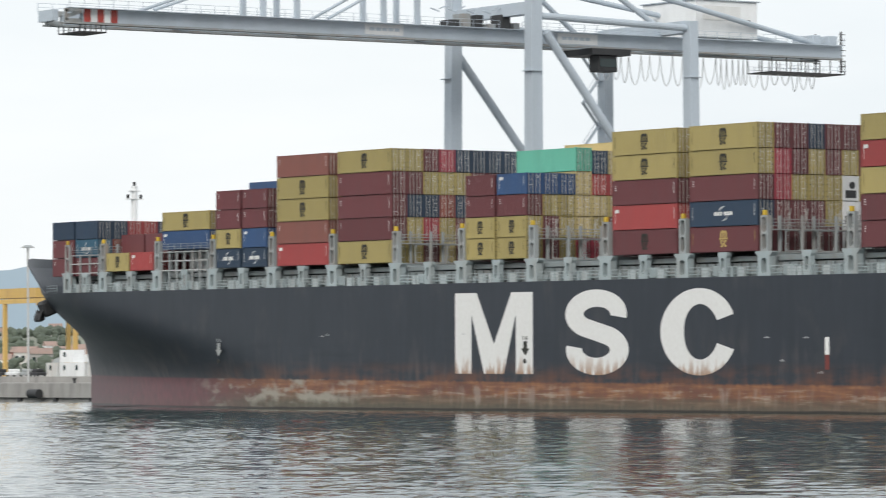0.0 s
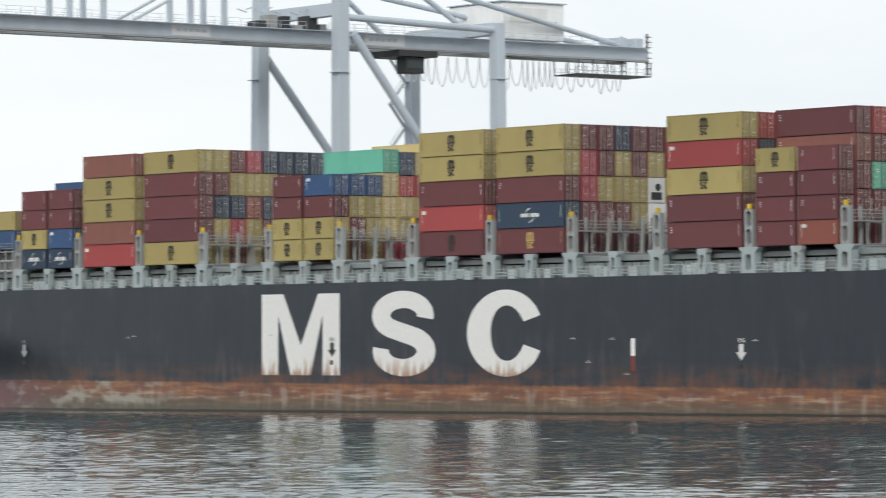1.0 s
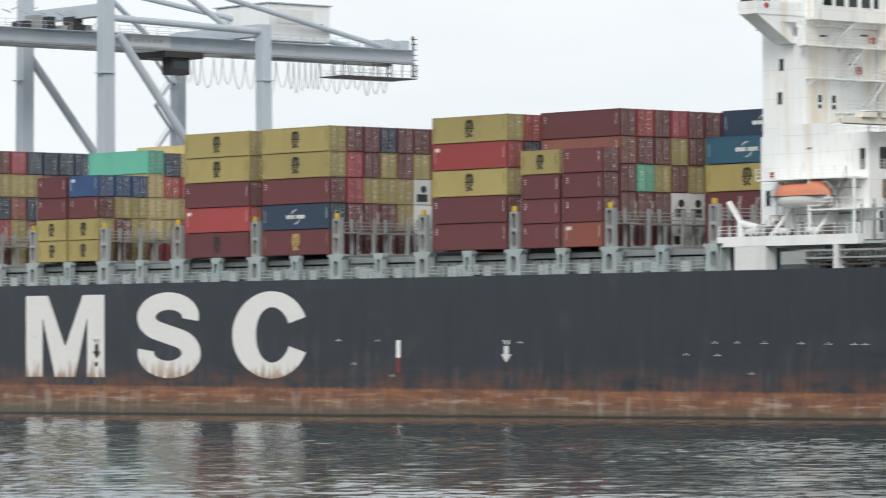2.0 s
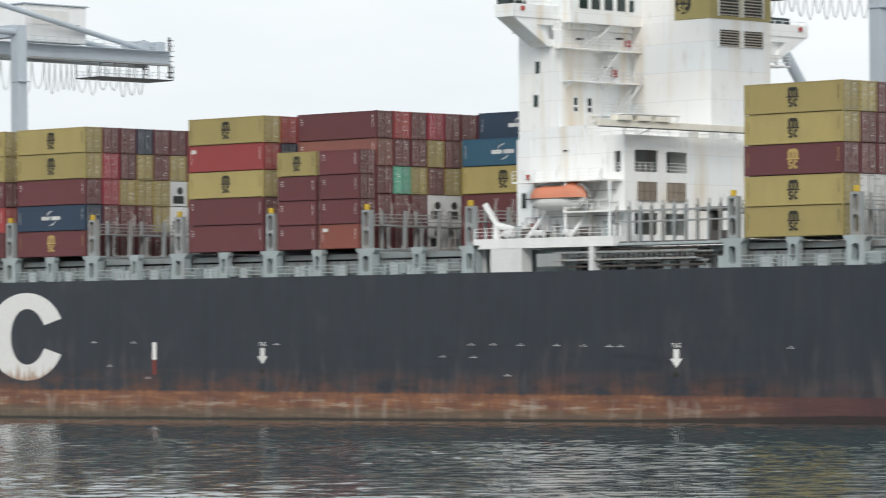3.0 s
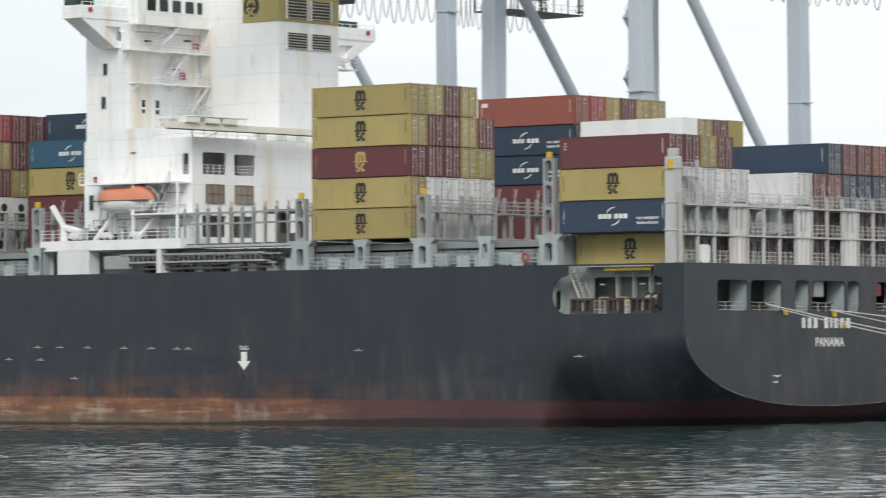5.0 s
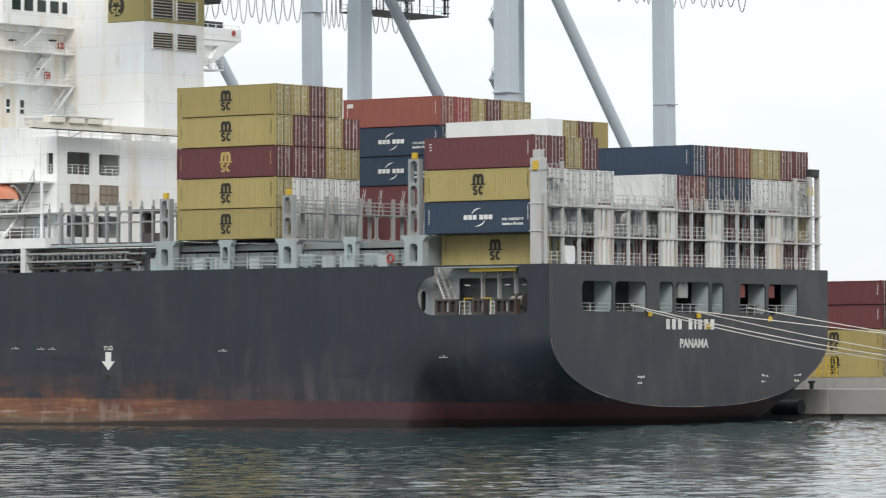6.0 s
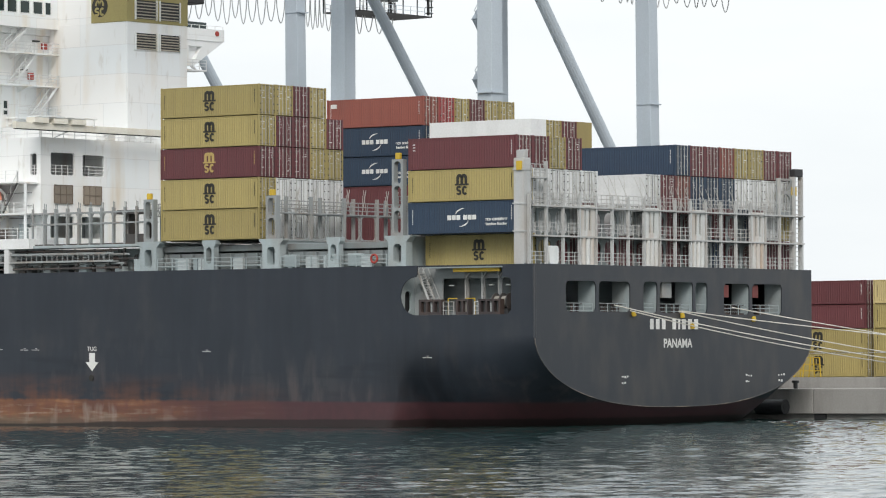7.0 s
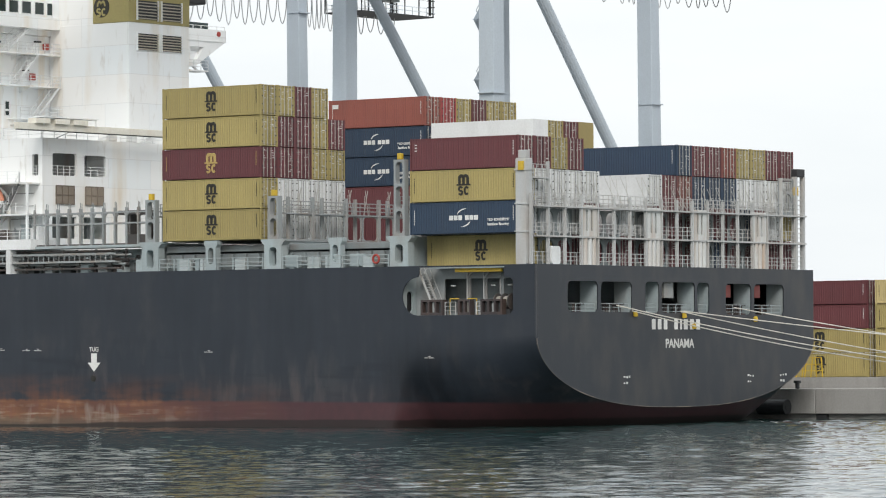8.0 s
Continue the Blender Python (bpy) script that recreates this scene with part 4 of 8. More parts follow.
def build_lashing_bridges():
    bm = bmesh.new()
    box(bm, -0.24, 0.0, 0, 0.24, 0.4, 0.58)
    cap = mesh_of("lamp_cap", bm, YELLOW, 0.04)
    bm = bmesh.new()
    box(bm, -0.14, -0.14, 0, 0.14, 0.14, 4.0)
    inner = mesh_of("upright", bm, BRIDGE_GREY)
    bm = bmesh.new()
    sheet("web", bm, [(0.1, 2.76), (ROW - 0.1, 2.76), (ROW - 0.1, 5.12), (0.1, 5.12)], [rounded(0.2, 2.86, ROW - 0.2, 5.02, 0.4, 4)], lambda u, v: (0, u, v), 0.12, (1, 0, 0))
    web = mesh_of("web", bm, BRIDGE_GREY)
    bm = bmesh.new()
    bar(bm, (0, 0, 5.25), (0.1, 0.5, 7.6), 0.06)
    bar(bm, (0, 0.7, 5.25), (0.1, 0.1, 7.6), 0.05)
    bar(bm, (0, 0.12, 5.25), (0, 0.12, 7.1), 0.04)
    rod = mesh_of("lashing_rod", bm, RODS)
    for x in POSTS:
        tall = x > -14
        lb = thing("lashing_bridge", TRIM @ pose(x, 0.1, DECK), "grey steel lashing bridge with yellow-capped posts between container bays", "lashing bridge", "lashing bridges across the deck")
        part("pedestal", PED, None, lb)
        o = part("post", POST7 if tall else POST4, None, lb)
        o.location = (0, 0, 2.76)
        o = part("lamp_cap", cap, None, lb, "yellow lamp box")
        o.location = (0, 0.05, 9.66 if tall else 6.76)
        for k in range(1, 18):
            o = part("upright", inner, None, lb)
            o.location = (-0.45 if k % 2 else 0.45, 0.3 + k * ROW, 2.76)
            if k < 9:
                o = part("web", web, None, lb)
                o.location = (0.42, 0.3 + k * ROW, 0)
                o = part("lashing_rod", rod, None, lb)
                o.location = (0.2, 0.3 + (k + (0.2 if k % 3 else 0.6)) * ROW, 0)
        for z in (2.72, 5.25):
            bm = bmesh.new()
            box(bm, -0.55, 0.9, z - 0.12, 0.55, 43.9, z)
            part("walkway", bm, BRIDGE_GREY, lb)
        for s in (-0.55, 0.55):
            railing(lb, (s, 0.9, 5.25), (s, 43.9, 5.25), 1.1, ROW, BRIDGE_GREY)
        bm = bmesh.new()
        box(bm, -0.45, 1.2, 0, 0.45, 43.6, 2.6)
        part("bulkhead", bm, DECK_GREY, lb)
        for k in (8, 9, 13, 14):
            bm = bmesh.new()
            box(bm, -0.06, 0.3 + k * ROW + 0.2, 2.8, 0.06, 0.3 + (k + 1) * ROW - 0.2, 5.1)
            part("windbreak", bm, BRIDGE_GREY, lb)
    # mid-bay container pedestals
    for x0, x1 in zip(POSTS, POSTS[1:]):
        if x1 - x0 < 20:
            p = thing("container_pedestal", TRIM @ pose((x0 + x1) / 2, 0.1, DECK), "pale grey steel pedestal carrying the outboard containers", "pedestal", "outboard container pedestals", me=MID)


build_lashing_bridges()


def build_hatches():
    rng = random.Random(11)
    bm = bmesh.new()
    box(bm, -0.25, -0.2, 0, 0.25, 0.2, 1.0)
    box(bm, -0.32, -0.26, 1.0, 0.32, 0.26, 1.15)
    vent_a = mesh_of("ventilator", bm, DECK_GREY)
    bm = bmesh.new()
    box(bm, -0.8, -0.25, 0.1, 0.8, 0.25, 1.25)
    vent_b = mesh_of("deck_locker", bm, DECK_GREY, 0.03)
    bm = bmesh.new()
    box(bm, -0.08, 1.35, 0, 0.08, 1.7, 1.5)
    stay = mesh_of("stay", bm, SHADED_GREY)
    bm = bmesh.new()
    bar(bm, (0, 0, 0), (0, 0, 1.11), 0.08)
    stanchion = mesh_of("stanchion", bm, DECK_GREY)
    for x0, x1 in zip(POSTS, POSTS[1:]):
        if x1 - x0 > 20:
            continue
        h = thing("hatch", TRIM @ pose(x0, 0, DECK), "pale blue-grey hatch coaming with a flat steel cover", "hatch", "cargo hatches")
        L = x1 - x0
        # coaming, stays and cover carry the boxes' shadow in their darker grey
        bm = bmesh.new()
        box(bm, 0.7, 1.7, 0, L - 0.7, 43.2, 1.55)
        part("coaming", bm, SHADED_GREY, h)
        for k in range(9):
            o = part("stay", stay, None, h)
            o.location = (1.2 + k * (L - 2.4) / 8, 0, 0)
        bm = bmesh.new()
        box(bm, 0.8, 1.5, 1.72, L - 0.8, 43.4, 2.3)
        part("cover", bm, SHADED_GREY, h, bevel=0.04)
        rl = thing("deck_railing", TRIM @ pose(x0 + 1.2, 0.12, DECK), "pale grey deck-edge railing", "railing", "deck-edge railings")
        bm = bmesh.new()
        for j in range(3):
            bar(bm, (0, 0, 0.37 * (j + 1)), (L - 2.4, 0, 0.37 * (j + 1)), 0.06)
        part("rail", bm, DECK_GREY, rl)
        for k in range(8):
            o = part("stanchion", stanchion, None, rl)
            o.location = (k * (L - 2.4) / 7, 0, 0)
        pp = thing("deck_pipes", TRIM @ pose(x0 + 0.8, 1.0, DECK), "bundle of grey pipes along the deck", "pipe", "deck pipe runs")
        for j, (y, z, d) in enumerate(((0, 0.35, 0.16), (0.25, 0.35, 0.12), (0.1, 0.62, 0.10))):
            bm = bmesh.new()
            bar(bm, (0, y, z), (L - 1.6, y, z), d, sides=8)
            part("pipe", bm, BRIDGE_GREY if j else DECK_GREY, pp)
        for k in range(5):
            bm = bmesh.new()
            box(bm, 0.6 + k * (L - 2.8) / 4, -0.1, 0, 0.75 + k * (L - 2.8) / 4, 0.4, 0.75)
            part("pipe_support", bm, DECK_GREY, pp)
        for u, w in ((0.30, 0.7), (0.44, 0.45), (0.72, 0.6)):
            bm = bmesh.new()
            box(bm, -w, -0.1, 0.08, w, 0.2, 1.12)
            thing("deck_edge_panel", TRIM @ pose(x0 + u * L + rng.uniform(-0.5, 0.5), 0.4, DECK - 0.08), "pale painted steel panel at the deck edge", "panel", "deck-edge panels", me=mesh_of("deck_edge_panel", bm, PALE_PANEL))
        for k in range(rng.randint(2, 4)):
            me, nm, lab = (vent_a, "ventilator", "small grey deck ventilator") if rng.random() < 0.6 else (vent_b, "deck_locker", "pale grey steel deck locker")
            thing(nm, TRIM @ pose(x0 + rng.uniform(1.8, L - 1.8), 0.62, DECK), lab, "ventilator" if me is vent_a else "locker", nm + "s on deck", me=me)


build_hatches()


def build_lifebuoy():
    n, m = 20, 8
    bm = bmesh.new()
    rings = [[bm.verts.new(((0.36 + 0.10 * math.cos(b * math.tau / m)) * math.cos(a * math.tau / n), 0.10 * math.sin(b * math.tau / m), (0.36 + 0.10 * math.cos(b * math.tau / m)) * math.sin(a * math.tau / n))) for b in range(m)] for a in range(n)]
    for a in range(n):
        for b in range(m):
            bm.faces.new((rings[a][b], rings[(a + 1) % n][b], rings[(a + 1) % n][(b + 1) % m], rings[a][(b + 1) % m]))
    me = mesh_of("lifebuoy", bm, RED)
    thing("lifebuoy", TRIM @ pose(-15.9, 0.02, DECK + 0.72), "red ring lifebuoy hung on the deck railing", "lifebuoy", me=me)


build_lifebuoy()


# ---- lashing frame across the stern ----
def build_stern_bridge():
    sb = thing("stern_lashing_frame", TRIM @ pose(0.5, 0, DECK), "tall pale grey three-level lashing frame across the stern", "lashing bridge")
    bm = bmesh.new()
    outline = rounded(-0.62, 0.0, 0.5, 9.4, 0.12, 3)
    sheet("post", bm, outline, [], lambda u, v: (u, 0.1, v), 1.0, (0, -1, 0))
    part("corner_post", bm, FRAME_GREY, sb)
    for z in (2.85, 5.3, 8.3):
        bm = bmesh.new()
        box(bm, -0.72, 0.02, z, 0.58, 1.14, z + 0.12)
        part("post_band", bm, FRAME_GREY, sb)
    bm = bmesh.new()
    box(bm, -0.5, 0.3, 9.4, 0.4, 0.9, 10.1)
    part("post_head", bm, FRAME_GREY, sb, bevel=0.05)
    bm = bmesh.new()
    box(bm, -0.2, -0.12, 8.3, 0.32, 0.09, 9.1)
    part("lamp_box", bm, YELLOW, sb, "yellow lamp box")
    n, first, pitch = 18, 0.62, 2.515
    z1, z2, top = 2.6, 5.25, 6.25

    def upright(h):
        b = bmesh.new()
        box(b, 0.55, -0.10, 0, 0.82, 0.10, h)
        box(b, 0.60, -0.19, 0, 0.68, 0.19, h - 0.1)
        return mesh_of("upright", b, FRAME_GREY)

    low_up, high_up, end_up = upright(top), upright(9.15), upright(8.8)
    for k in range(n):
        o = part("upright", high_up if k == 1 else (end_up if k > 15 else low_up), None, sb)
        o.location = (0, first + k * pitch, 0)
    for z, y0, y1 in ((z1, 1.2, 45.0), (z2, 1.2, 45.0), (7.75, 1.2, first + pitch)):
        bm = bmesh.new()
        box(bm, -0.4, y0, z - 0.14, 0.9, y1, z)
        part("walkway", bm, FRAME_GREY, sb)
    # forward webs with round-topped openings, darker grey for the frame's inner shade
    b = bmesh.new()
    sheet("web", b, [(0, 0), (pitch, 0), (pitch, 2.4), (0, 2.4)], [rounded(0.26, 0.12, pitch - 0.26, 2.22, 0.65, 4)], lambda u, v: (0, u, v), 0.12, (1, 0, 0))
    web = mesh_of("web", b, SHADED_GREY)
    b = bmesh.new()
    for j in range(3):
        bar(b, (0.1, 0.1, 0.37 * (j + 1)), (0.1, pitch - 0.1, 0.37 * (j + 1)), 0.055)
    for y in (0.85, 1.7):
        bar(b, (0.1, y, 0), (0.1, y, 1.11), 0.055)
    rail = mesh_of("railing", b, FRAME_GREY)
    b = bmesh.new()
    bar(b, (0, 0, 0), (-0.9, 0.9, 3.0), 0.035)
    bar(b, (0, 0.9, 0), (-0.9, 0.0, 3.0), 0.035)
    bar(b, (0, 0.3, 0), (0, 0.34, 1.2), 0.05)
    hook = mesh_of("lashing_rod", b, RODS)
    panels = (3, 7, 10, 14)
    for k in range(n - 1):
        y = first + k * pitch
        for z in (0.0, z1):
            if k > 15 or k % 3 == 0:
                continue
            o = part("web", web, None, sb)
            o.location = (-0.36, y, z + 0.02)
        for z in (0.0, z1, z2, 7.75):
            if (k in panels and z < z2) or (z > 7 and k > 0):
                continue
            o = part("railing", rail, None, sb)
            o.location = (0.6, y, z)
        for j in (0.2, 0.6)[: 1 + k % 2]:
            o = part("lashing_rod", hook, None, sb)
            o.location = (0.15, y + j * pitch, z2)
    # ribbed lower panels and slotted upper panels
    for k in panels:
        y = first + k * pitch
        bm = bmesh.new()
        box(bm, 0.48, y + 0.2, 0.05, 0.60, y + pitch - 0.2, z1 - 0.1)
        p = part("stowage_panel", bm, STREAKED, sb, "rust-streaked cream panel")
        for j in range(3):
            bm = bmesh.new()
            yy = y + pitch * (0.24 + 0.26 * j)
            bar(bm, (0.62, yy, 0.05), (0.62, yy, z1 - 0.15), 0.52, sides=12)
            part("rib", bm, STREAKED, p)
        bm = bmesh.new()
        slots = [rounded(y + pitch * c - 0.14, z1 + 0.45, y + pitch * c + 0.14, z2 - 0.25, 0.13, 4) for c in (0.36, 0.64)]
        sheet("plate", bm, [(y + 0.15, z1), (y + pitch - 0.15, z1), (y + pitch - 0.15, z2 + 0.15), (y + 0.15, z2 + 0.15)], slots, lambda u, v: (0.70, u, v), 0.14, (1, 0, 0))
        p = part("stowage_panel", bm, STREAKED, sb, "white slotted panel")
        bm = bmesh.new()
        box(bm, 0.44, y + 0.3, z1 + 0.2, 0.50, y + pitch - 0.3, z2)
        part("backing", bm, BRIDGE_GREY, p)
    # pale locker in the second bay and a hanging ladder in the first
    bm = bmesh.new()
    sheet("locker", bm, rounded(first + pitch + 0.2, 0.05, first + pitch + 1.5, 1.65, 0.25, 4), [], lambda u, v: (0.95, u, v), 0.5, (1, 0, 0))
    part("locker", bm, WHITE, sb, "white rounded locker")
    bm = bmesh.new()
    for y in (first + 0.35, first + 0.85):
        bar(bm, (0.35, y, 0.0), (0.35, y, 8.8), 0.07)
    for k in range(28):
        bar(bm, (0.35, first + 0.35, 0.3 + k * 0.3), (0.35, first + 0.85, 0.3 + k * 0.3), 0.05)
    part("ladder", bm, FRAME_GREY, sb)
    # arch between the last uprights and the ladder tower on the corner
    bm = bmesh.new()
    y0 = first + 16 * pitch
    sheet("arch", bm, [(y0, z2), (y0 + pitch, z2), (y0 + pitch, 8.8), (y0, 8.8)], [rounded(y0 + 0.3, z2 + 0.3, y0 + pitch - 0.3, 7.3, 0.7, 5), rounded(y0 + 0.3, 7.6, y0 + pitch - 0.3, 8.6, 0.2, 3)], lambda u, v: (0.5, u, v), 0.2, (1, 0, 0))
    part("end_arch", bm, BRIDGE_GREY, sb)
    for y in (43.45, 44.85):
        bm = bmesh.new()
        box(bm, 0.3, y - 0.13, 0, 0.75, y + 0.13, 9.0)
        part("tower_post", bm, FRAME_GREY, sb)
    bm = bmesh.new()
    for k in range(19):
        box(bm, 0.45, 44.0, 0.4 + k * 0.45, 0.52, 44.8, 0.46 + k * 0.45)
    box(bm, 0.44, 43.95, 0.2, 0.52, 44.02, 9.0)
    part("ladder", bm, FRAME_GREY, sb)
    bm = bmesh.new()
    box(bm, 0.1, 43.5, 9.0, 0.8, 44.9, 9.75)
    part("floodlight", bm, DARK, sb, bevel=0.05)
    bm = bmesh.new()
    box(bm, 0.5, 43.2, 7.2, 0.7, 43.9, 8.0)
    part("lamp_box", bm, YELLOW, sb, "yellow lamp box")
    return sb


build_stern_bridge()


# ---- mooring deck fittings ----
ROPE_WOUND = paint("wound_rope", (0.36, 0.34, 0.30), 0.9, 0.0, (0.16, 0.14, 0.12), 0.6, 0.05, 3.0, (4, 4, 1))


def build_mooring():
    for x, w in ((-9.6, 2.5), (-5.95, 1.4), (-2.9, 2.4)):
        rf = thing("roller_fairlead", TRIM @ pose(x, 0.25, 10.72), "rusty brown roller fairlead in the mooring opening", "fairlead", "roller fairleads")
        bm = bmesh.new()
        m = 3 if w > 2 else 2
        holes = [rounded(-w / 2 + 0.22 + j * (w - 0.2) / m, 0.22, -w / 2 + (j + 1) * (w - 0.2) / m + 0.04, 1.2, 0.08, 2) for j in range(m)]
        sheet("frame", bm, [(-w / 2, 0), (w / 2, 0), (w / 2, 1.38), (-w / 2, 1.38)], holes, lambda u, v: (u, -0.15, v), 0.65, (0, -1, 0))
        part("frame", bm, FAIRLEAD, rf)
        for j in range(m):
            bm = bmesh.new()
            c = -w / 2 + 0.1 + (j + 0.5) * (w - 0.2) / m
            bar(bm, (c, 0.2, 0.25), (c, 0.2, 1.15), 0.28, sides=10)
            part("roller", bm, BRIDGE_GREY if j == 1 else DARK, rf)
    for x0, x1, m in ((-8.2, -7.0, FRAME_GREY), (-4.7, -4.25, WHITE)):
        rl = thing("quarter_railing", TRIM @ pose(0, 0.3, 10.72), "pale tubular guard rail between the fairleads", "railing", "guard rails in the mooring opening")
        railing(rl, (x0, 0, 0), (x1, 0, 0), 1.15, 0.45, m)
    for x in (-7.6, -5.6):
        bm = bmesh.new()
        arc = [(x - 0.5, 0.9, 0), (x - 0.5, 0.9, 1.45), (x + 0.5, 0.9, 1.45), (x + 0.5, 0.9, 0)]
        for a, b in zip(arc, arc[1:]):
            bar(bm, a, b, 0.11, sides=6)
        thing("yellow_guard", TRIM @ pose(0, 0, 10.72), "yellow tube guard hoop on the mooring deck", "guard rail", "yellow guard hoops", me=mesh_of("yellow_guard", bm, YELLOW))
    for y in (7.0, 11.6, 13.2, 20.6, 22.8, 31.0, 33.0, 37.2):
        rf = thing("roller_fairlead", TRIM @ pose(STERN - 0.75, y, 10.72), "dark steel roller fairlead in a stern opening", "fairlead", "roller fairleads")
        bm = bmesh.new()
        box(bm, -0.3, -0.65, 0, 0.4, 0.65, 0.2)
        box(bm, -0.3, -0.65, 0.9, 0.4, 0.65, 1.05)
        part("frame", bm, FAIRLEAD, rf)
        for s in (-0.45, 0, 0.45):
            bm = bmesh.new()
            bar(bm, (0, s, 0.15), (0, s, 0.95), 0.26, sides=10)
            part("roller", bm, FAIRLEAD, rf)
    for x, y, turn in ((-2.3, 1.35, 90), (-1.8, 8.0, 0), (-1.8, 22.0, 0), (-1.8, 33.0, 0)):
        wn_ = thing("mooring_winch", TRIM @ pose(x, y, 10.72, 0, 0, turn), "grey mooring winch with a rope drum", "winch", "mooring winches")
        bm = bmesh.new()
        box(bm, -0.6, -1.0, 0, 0.6, 1.2, 0.5)
        part("bed", bm, DARK, wn_)
        bm = bmesh.new()
        bar(bm, (0, -0.8, 1.15), (0, 0.7, 1.15), 1.0, sides=16)
        part("drum", bm, ROPE_WOUND, wn_, "drum wound with pale rope")
        for yy in (-0.85, -0.1, 0.7):
            bm = bmesh.new()
            bar(bm, (0, yy, 1.15), (0, yy + 0.1, 1.15), 1.5, sides=18)
            part("flange", bm, OILY, wn_)
    bm = bmesh.new()
    box(bm, -7.4, 0.7, 14.55, -2.2, 0.95, 14.88)
    thing("yellow_beam", TRIM, "yellow steel beam over the mooring opening", "beam", me=mesh_of("beam", bm, YELLOW))
    st = thing("mooring_stair", TRIM, "grey steel stair down to the mooring deck", "stair")
    a, b = Vector((-11.6, 0.9, 14.7)), Vector((-9.8, 0.9, 11.0))
    for y in (0.0, 0.75):
        off = Vector((0, y, 0))
        bm = bmesh.new()
        bar(bm, a + off, b + off, 0.07, 0.2)
        part("string", bm, FRAME_GREY, st)
        bm = bmesh.new()
        bar(bm, a + off + Vector((0.5, 0, 0.45)), b + off + Vector((0.5, 0, 0.45)), 0.05)
        for k in range(5):
            p = a.lerp(b, k / 4) + off
            bar(bm, p, p + Vector((0.5, 0, 0.45)), 0.05)
        part("handrail", bm, FRAME_GREY, st)
    for k in range(1, 15):
        bm = bmesh.new()
        p = a.lerp(b, k / 15)
        bar(bm, p, p + Vector((0, 0.75, 0)), 0.2, 0.04)
        part("tread", bm, FRAME_GREY, st)
    ps = thing("deck_pillars", TRIM, "pale grey pillars with knee brackets on the mooring deck", "pillar")
    for x in (-6.93, -5.05, -3.2):
        bm = bmesh.new()
        bar(bm, (x, 1.9, 10.7), (x, 1.9, 14.88), 0.13, sides=8)
        bar(bm, (x, 1.9, 14.0), (x + 0.8, 1.9, 14.85), 0.1)
        part("pillar", bm, FRAME_GREY, ps)
    bm = bmesh.new()
    box(bm, -12.4, 2.0, 13.45, -11.0, 2.19, 13.6)
    part("shelf", bm, BRIDGE_GREY, ps)
    for x in (-8.6, -4.1, -2.2):
        lm = thing("work_lamp", TRIM @ pose(x, 1.9, 13.3), "small white work lamp on the mooring deck wall", "lamp", "mooring deck work lamps")
        bm = bmesh.new()
        box(bm, -0.22, 0.0, 0, 0.22, 0.29, 0.12)
        part("housing", bm, WHITE, lm, bevel=0.03)
    for y0, y1 in ((4.9, 9.1), (10.0, 14.4), (16.8, 18.8), (19.5, 24.5), (25.2, 27.0), (30.0, 34.0), (34.8, 39.5)):
        rl = thing("stern_railing", TRIM @ pose(STERN - 0.3, 0, 10.72), "white railing inside a stern opening", "railing", "railings in the stern openings")
        railing(rl, (0, y0, 0), (0, y1, 0), 1.0, 1.2, DECK_GREY)
    for y in (9.5, 14.8, 19.1, 24.9, 27.25, 34.3, 39.95):
        bk = thing("mooring_bulkhead", TRIM @ pose(0.1, y - 0.1, 10.72), "pale grey web bulkhead of the mooring deck", "bulkhead", "web bulkheads")
        bm = bmesh.new()
        box(bm, 0, 0, 0, 1.9, 0.2, 4.1)
        part("web", bm, DECK_GREY, bk)
    for y in (11.5, 20.6, 30.6):
        bl = thing("bollard", TRIM @ pose(1.0, y, 10.72), "dark twin mooring bollard", "bollard", "stern bollards")
        for s in (-0.4, 0.4):
            bm = bmesh.new()
            bar(bm, (0, s, 0), (0, s, 0.9), 0.38, sides=10)
            part("head", bm, DARK, bl)
    for y in (30.5, 35.5):
        hb = thing("hose_box", TRIM @ pose(STERN - 0.55, y, 12.4), "red hose box on the bulkhead", "box", "red boxes")
        bm = bmesh.new()
        box(bm, 0, -0.5, 0, 0.3, 0.5, 1.2)
        part("case", bm, DULL_RED, hb, bevel=0.03)


build_mooring()


# ---- deck house ----
def window(parent, cx, cy, cz, w, h, face):
    """A framed window; face 'p' looks to port, 'a' aft."""
    wd = part("window", bmesh.new(), WHITE, parent)
    bm = bmesh.new()
    fr = 0.1
    for u0, u1, v0, v1 in ((-w / 2 - fr, w / 2 + fr, h / 2, h / 2 + fr), (-w / 2 - fr, w / 2 + fr, -h / 2 - fr, -h / 2), (-w / 2 - fr, -w / 2, -h / 2, h / 2), (w / 2, w / 2 + fr, -h / 2, h / 2)):
        if face == "p":
            box(bm, cx + u0, cy - 0.05, cz + v0, cx + u1, cy + 0.02, cz + v1)
        else:
            box(bm, cx - 0.02, cy + u0, cz + v0, cx + 0.05, cy + u1, cz + v1)
    bm.to_mesh(wd.data)
    bm.free()
    bm = bmesh.new()
    if face == "p":
        box(bm, cx - w / 2, cy - 0.015, cz - h / 2, cx + w / 2, cy + 0.02, cz + h / 2)
    else:
        box(bm, cx - 0.02, cy - w / 2, cz - h / 2, cx + 0.015, cy + w / 2, cz + h / 2)
    part("pane", bm, GLASS, wd)
    return wd


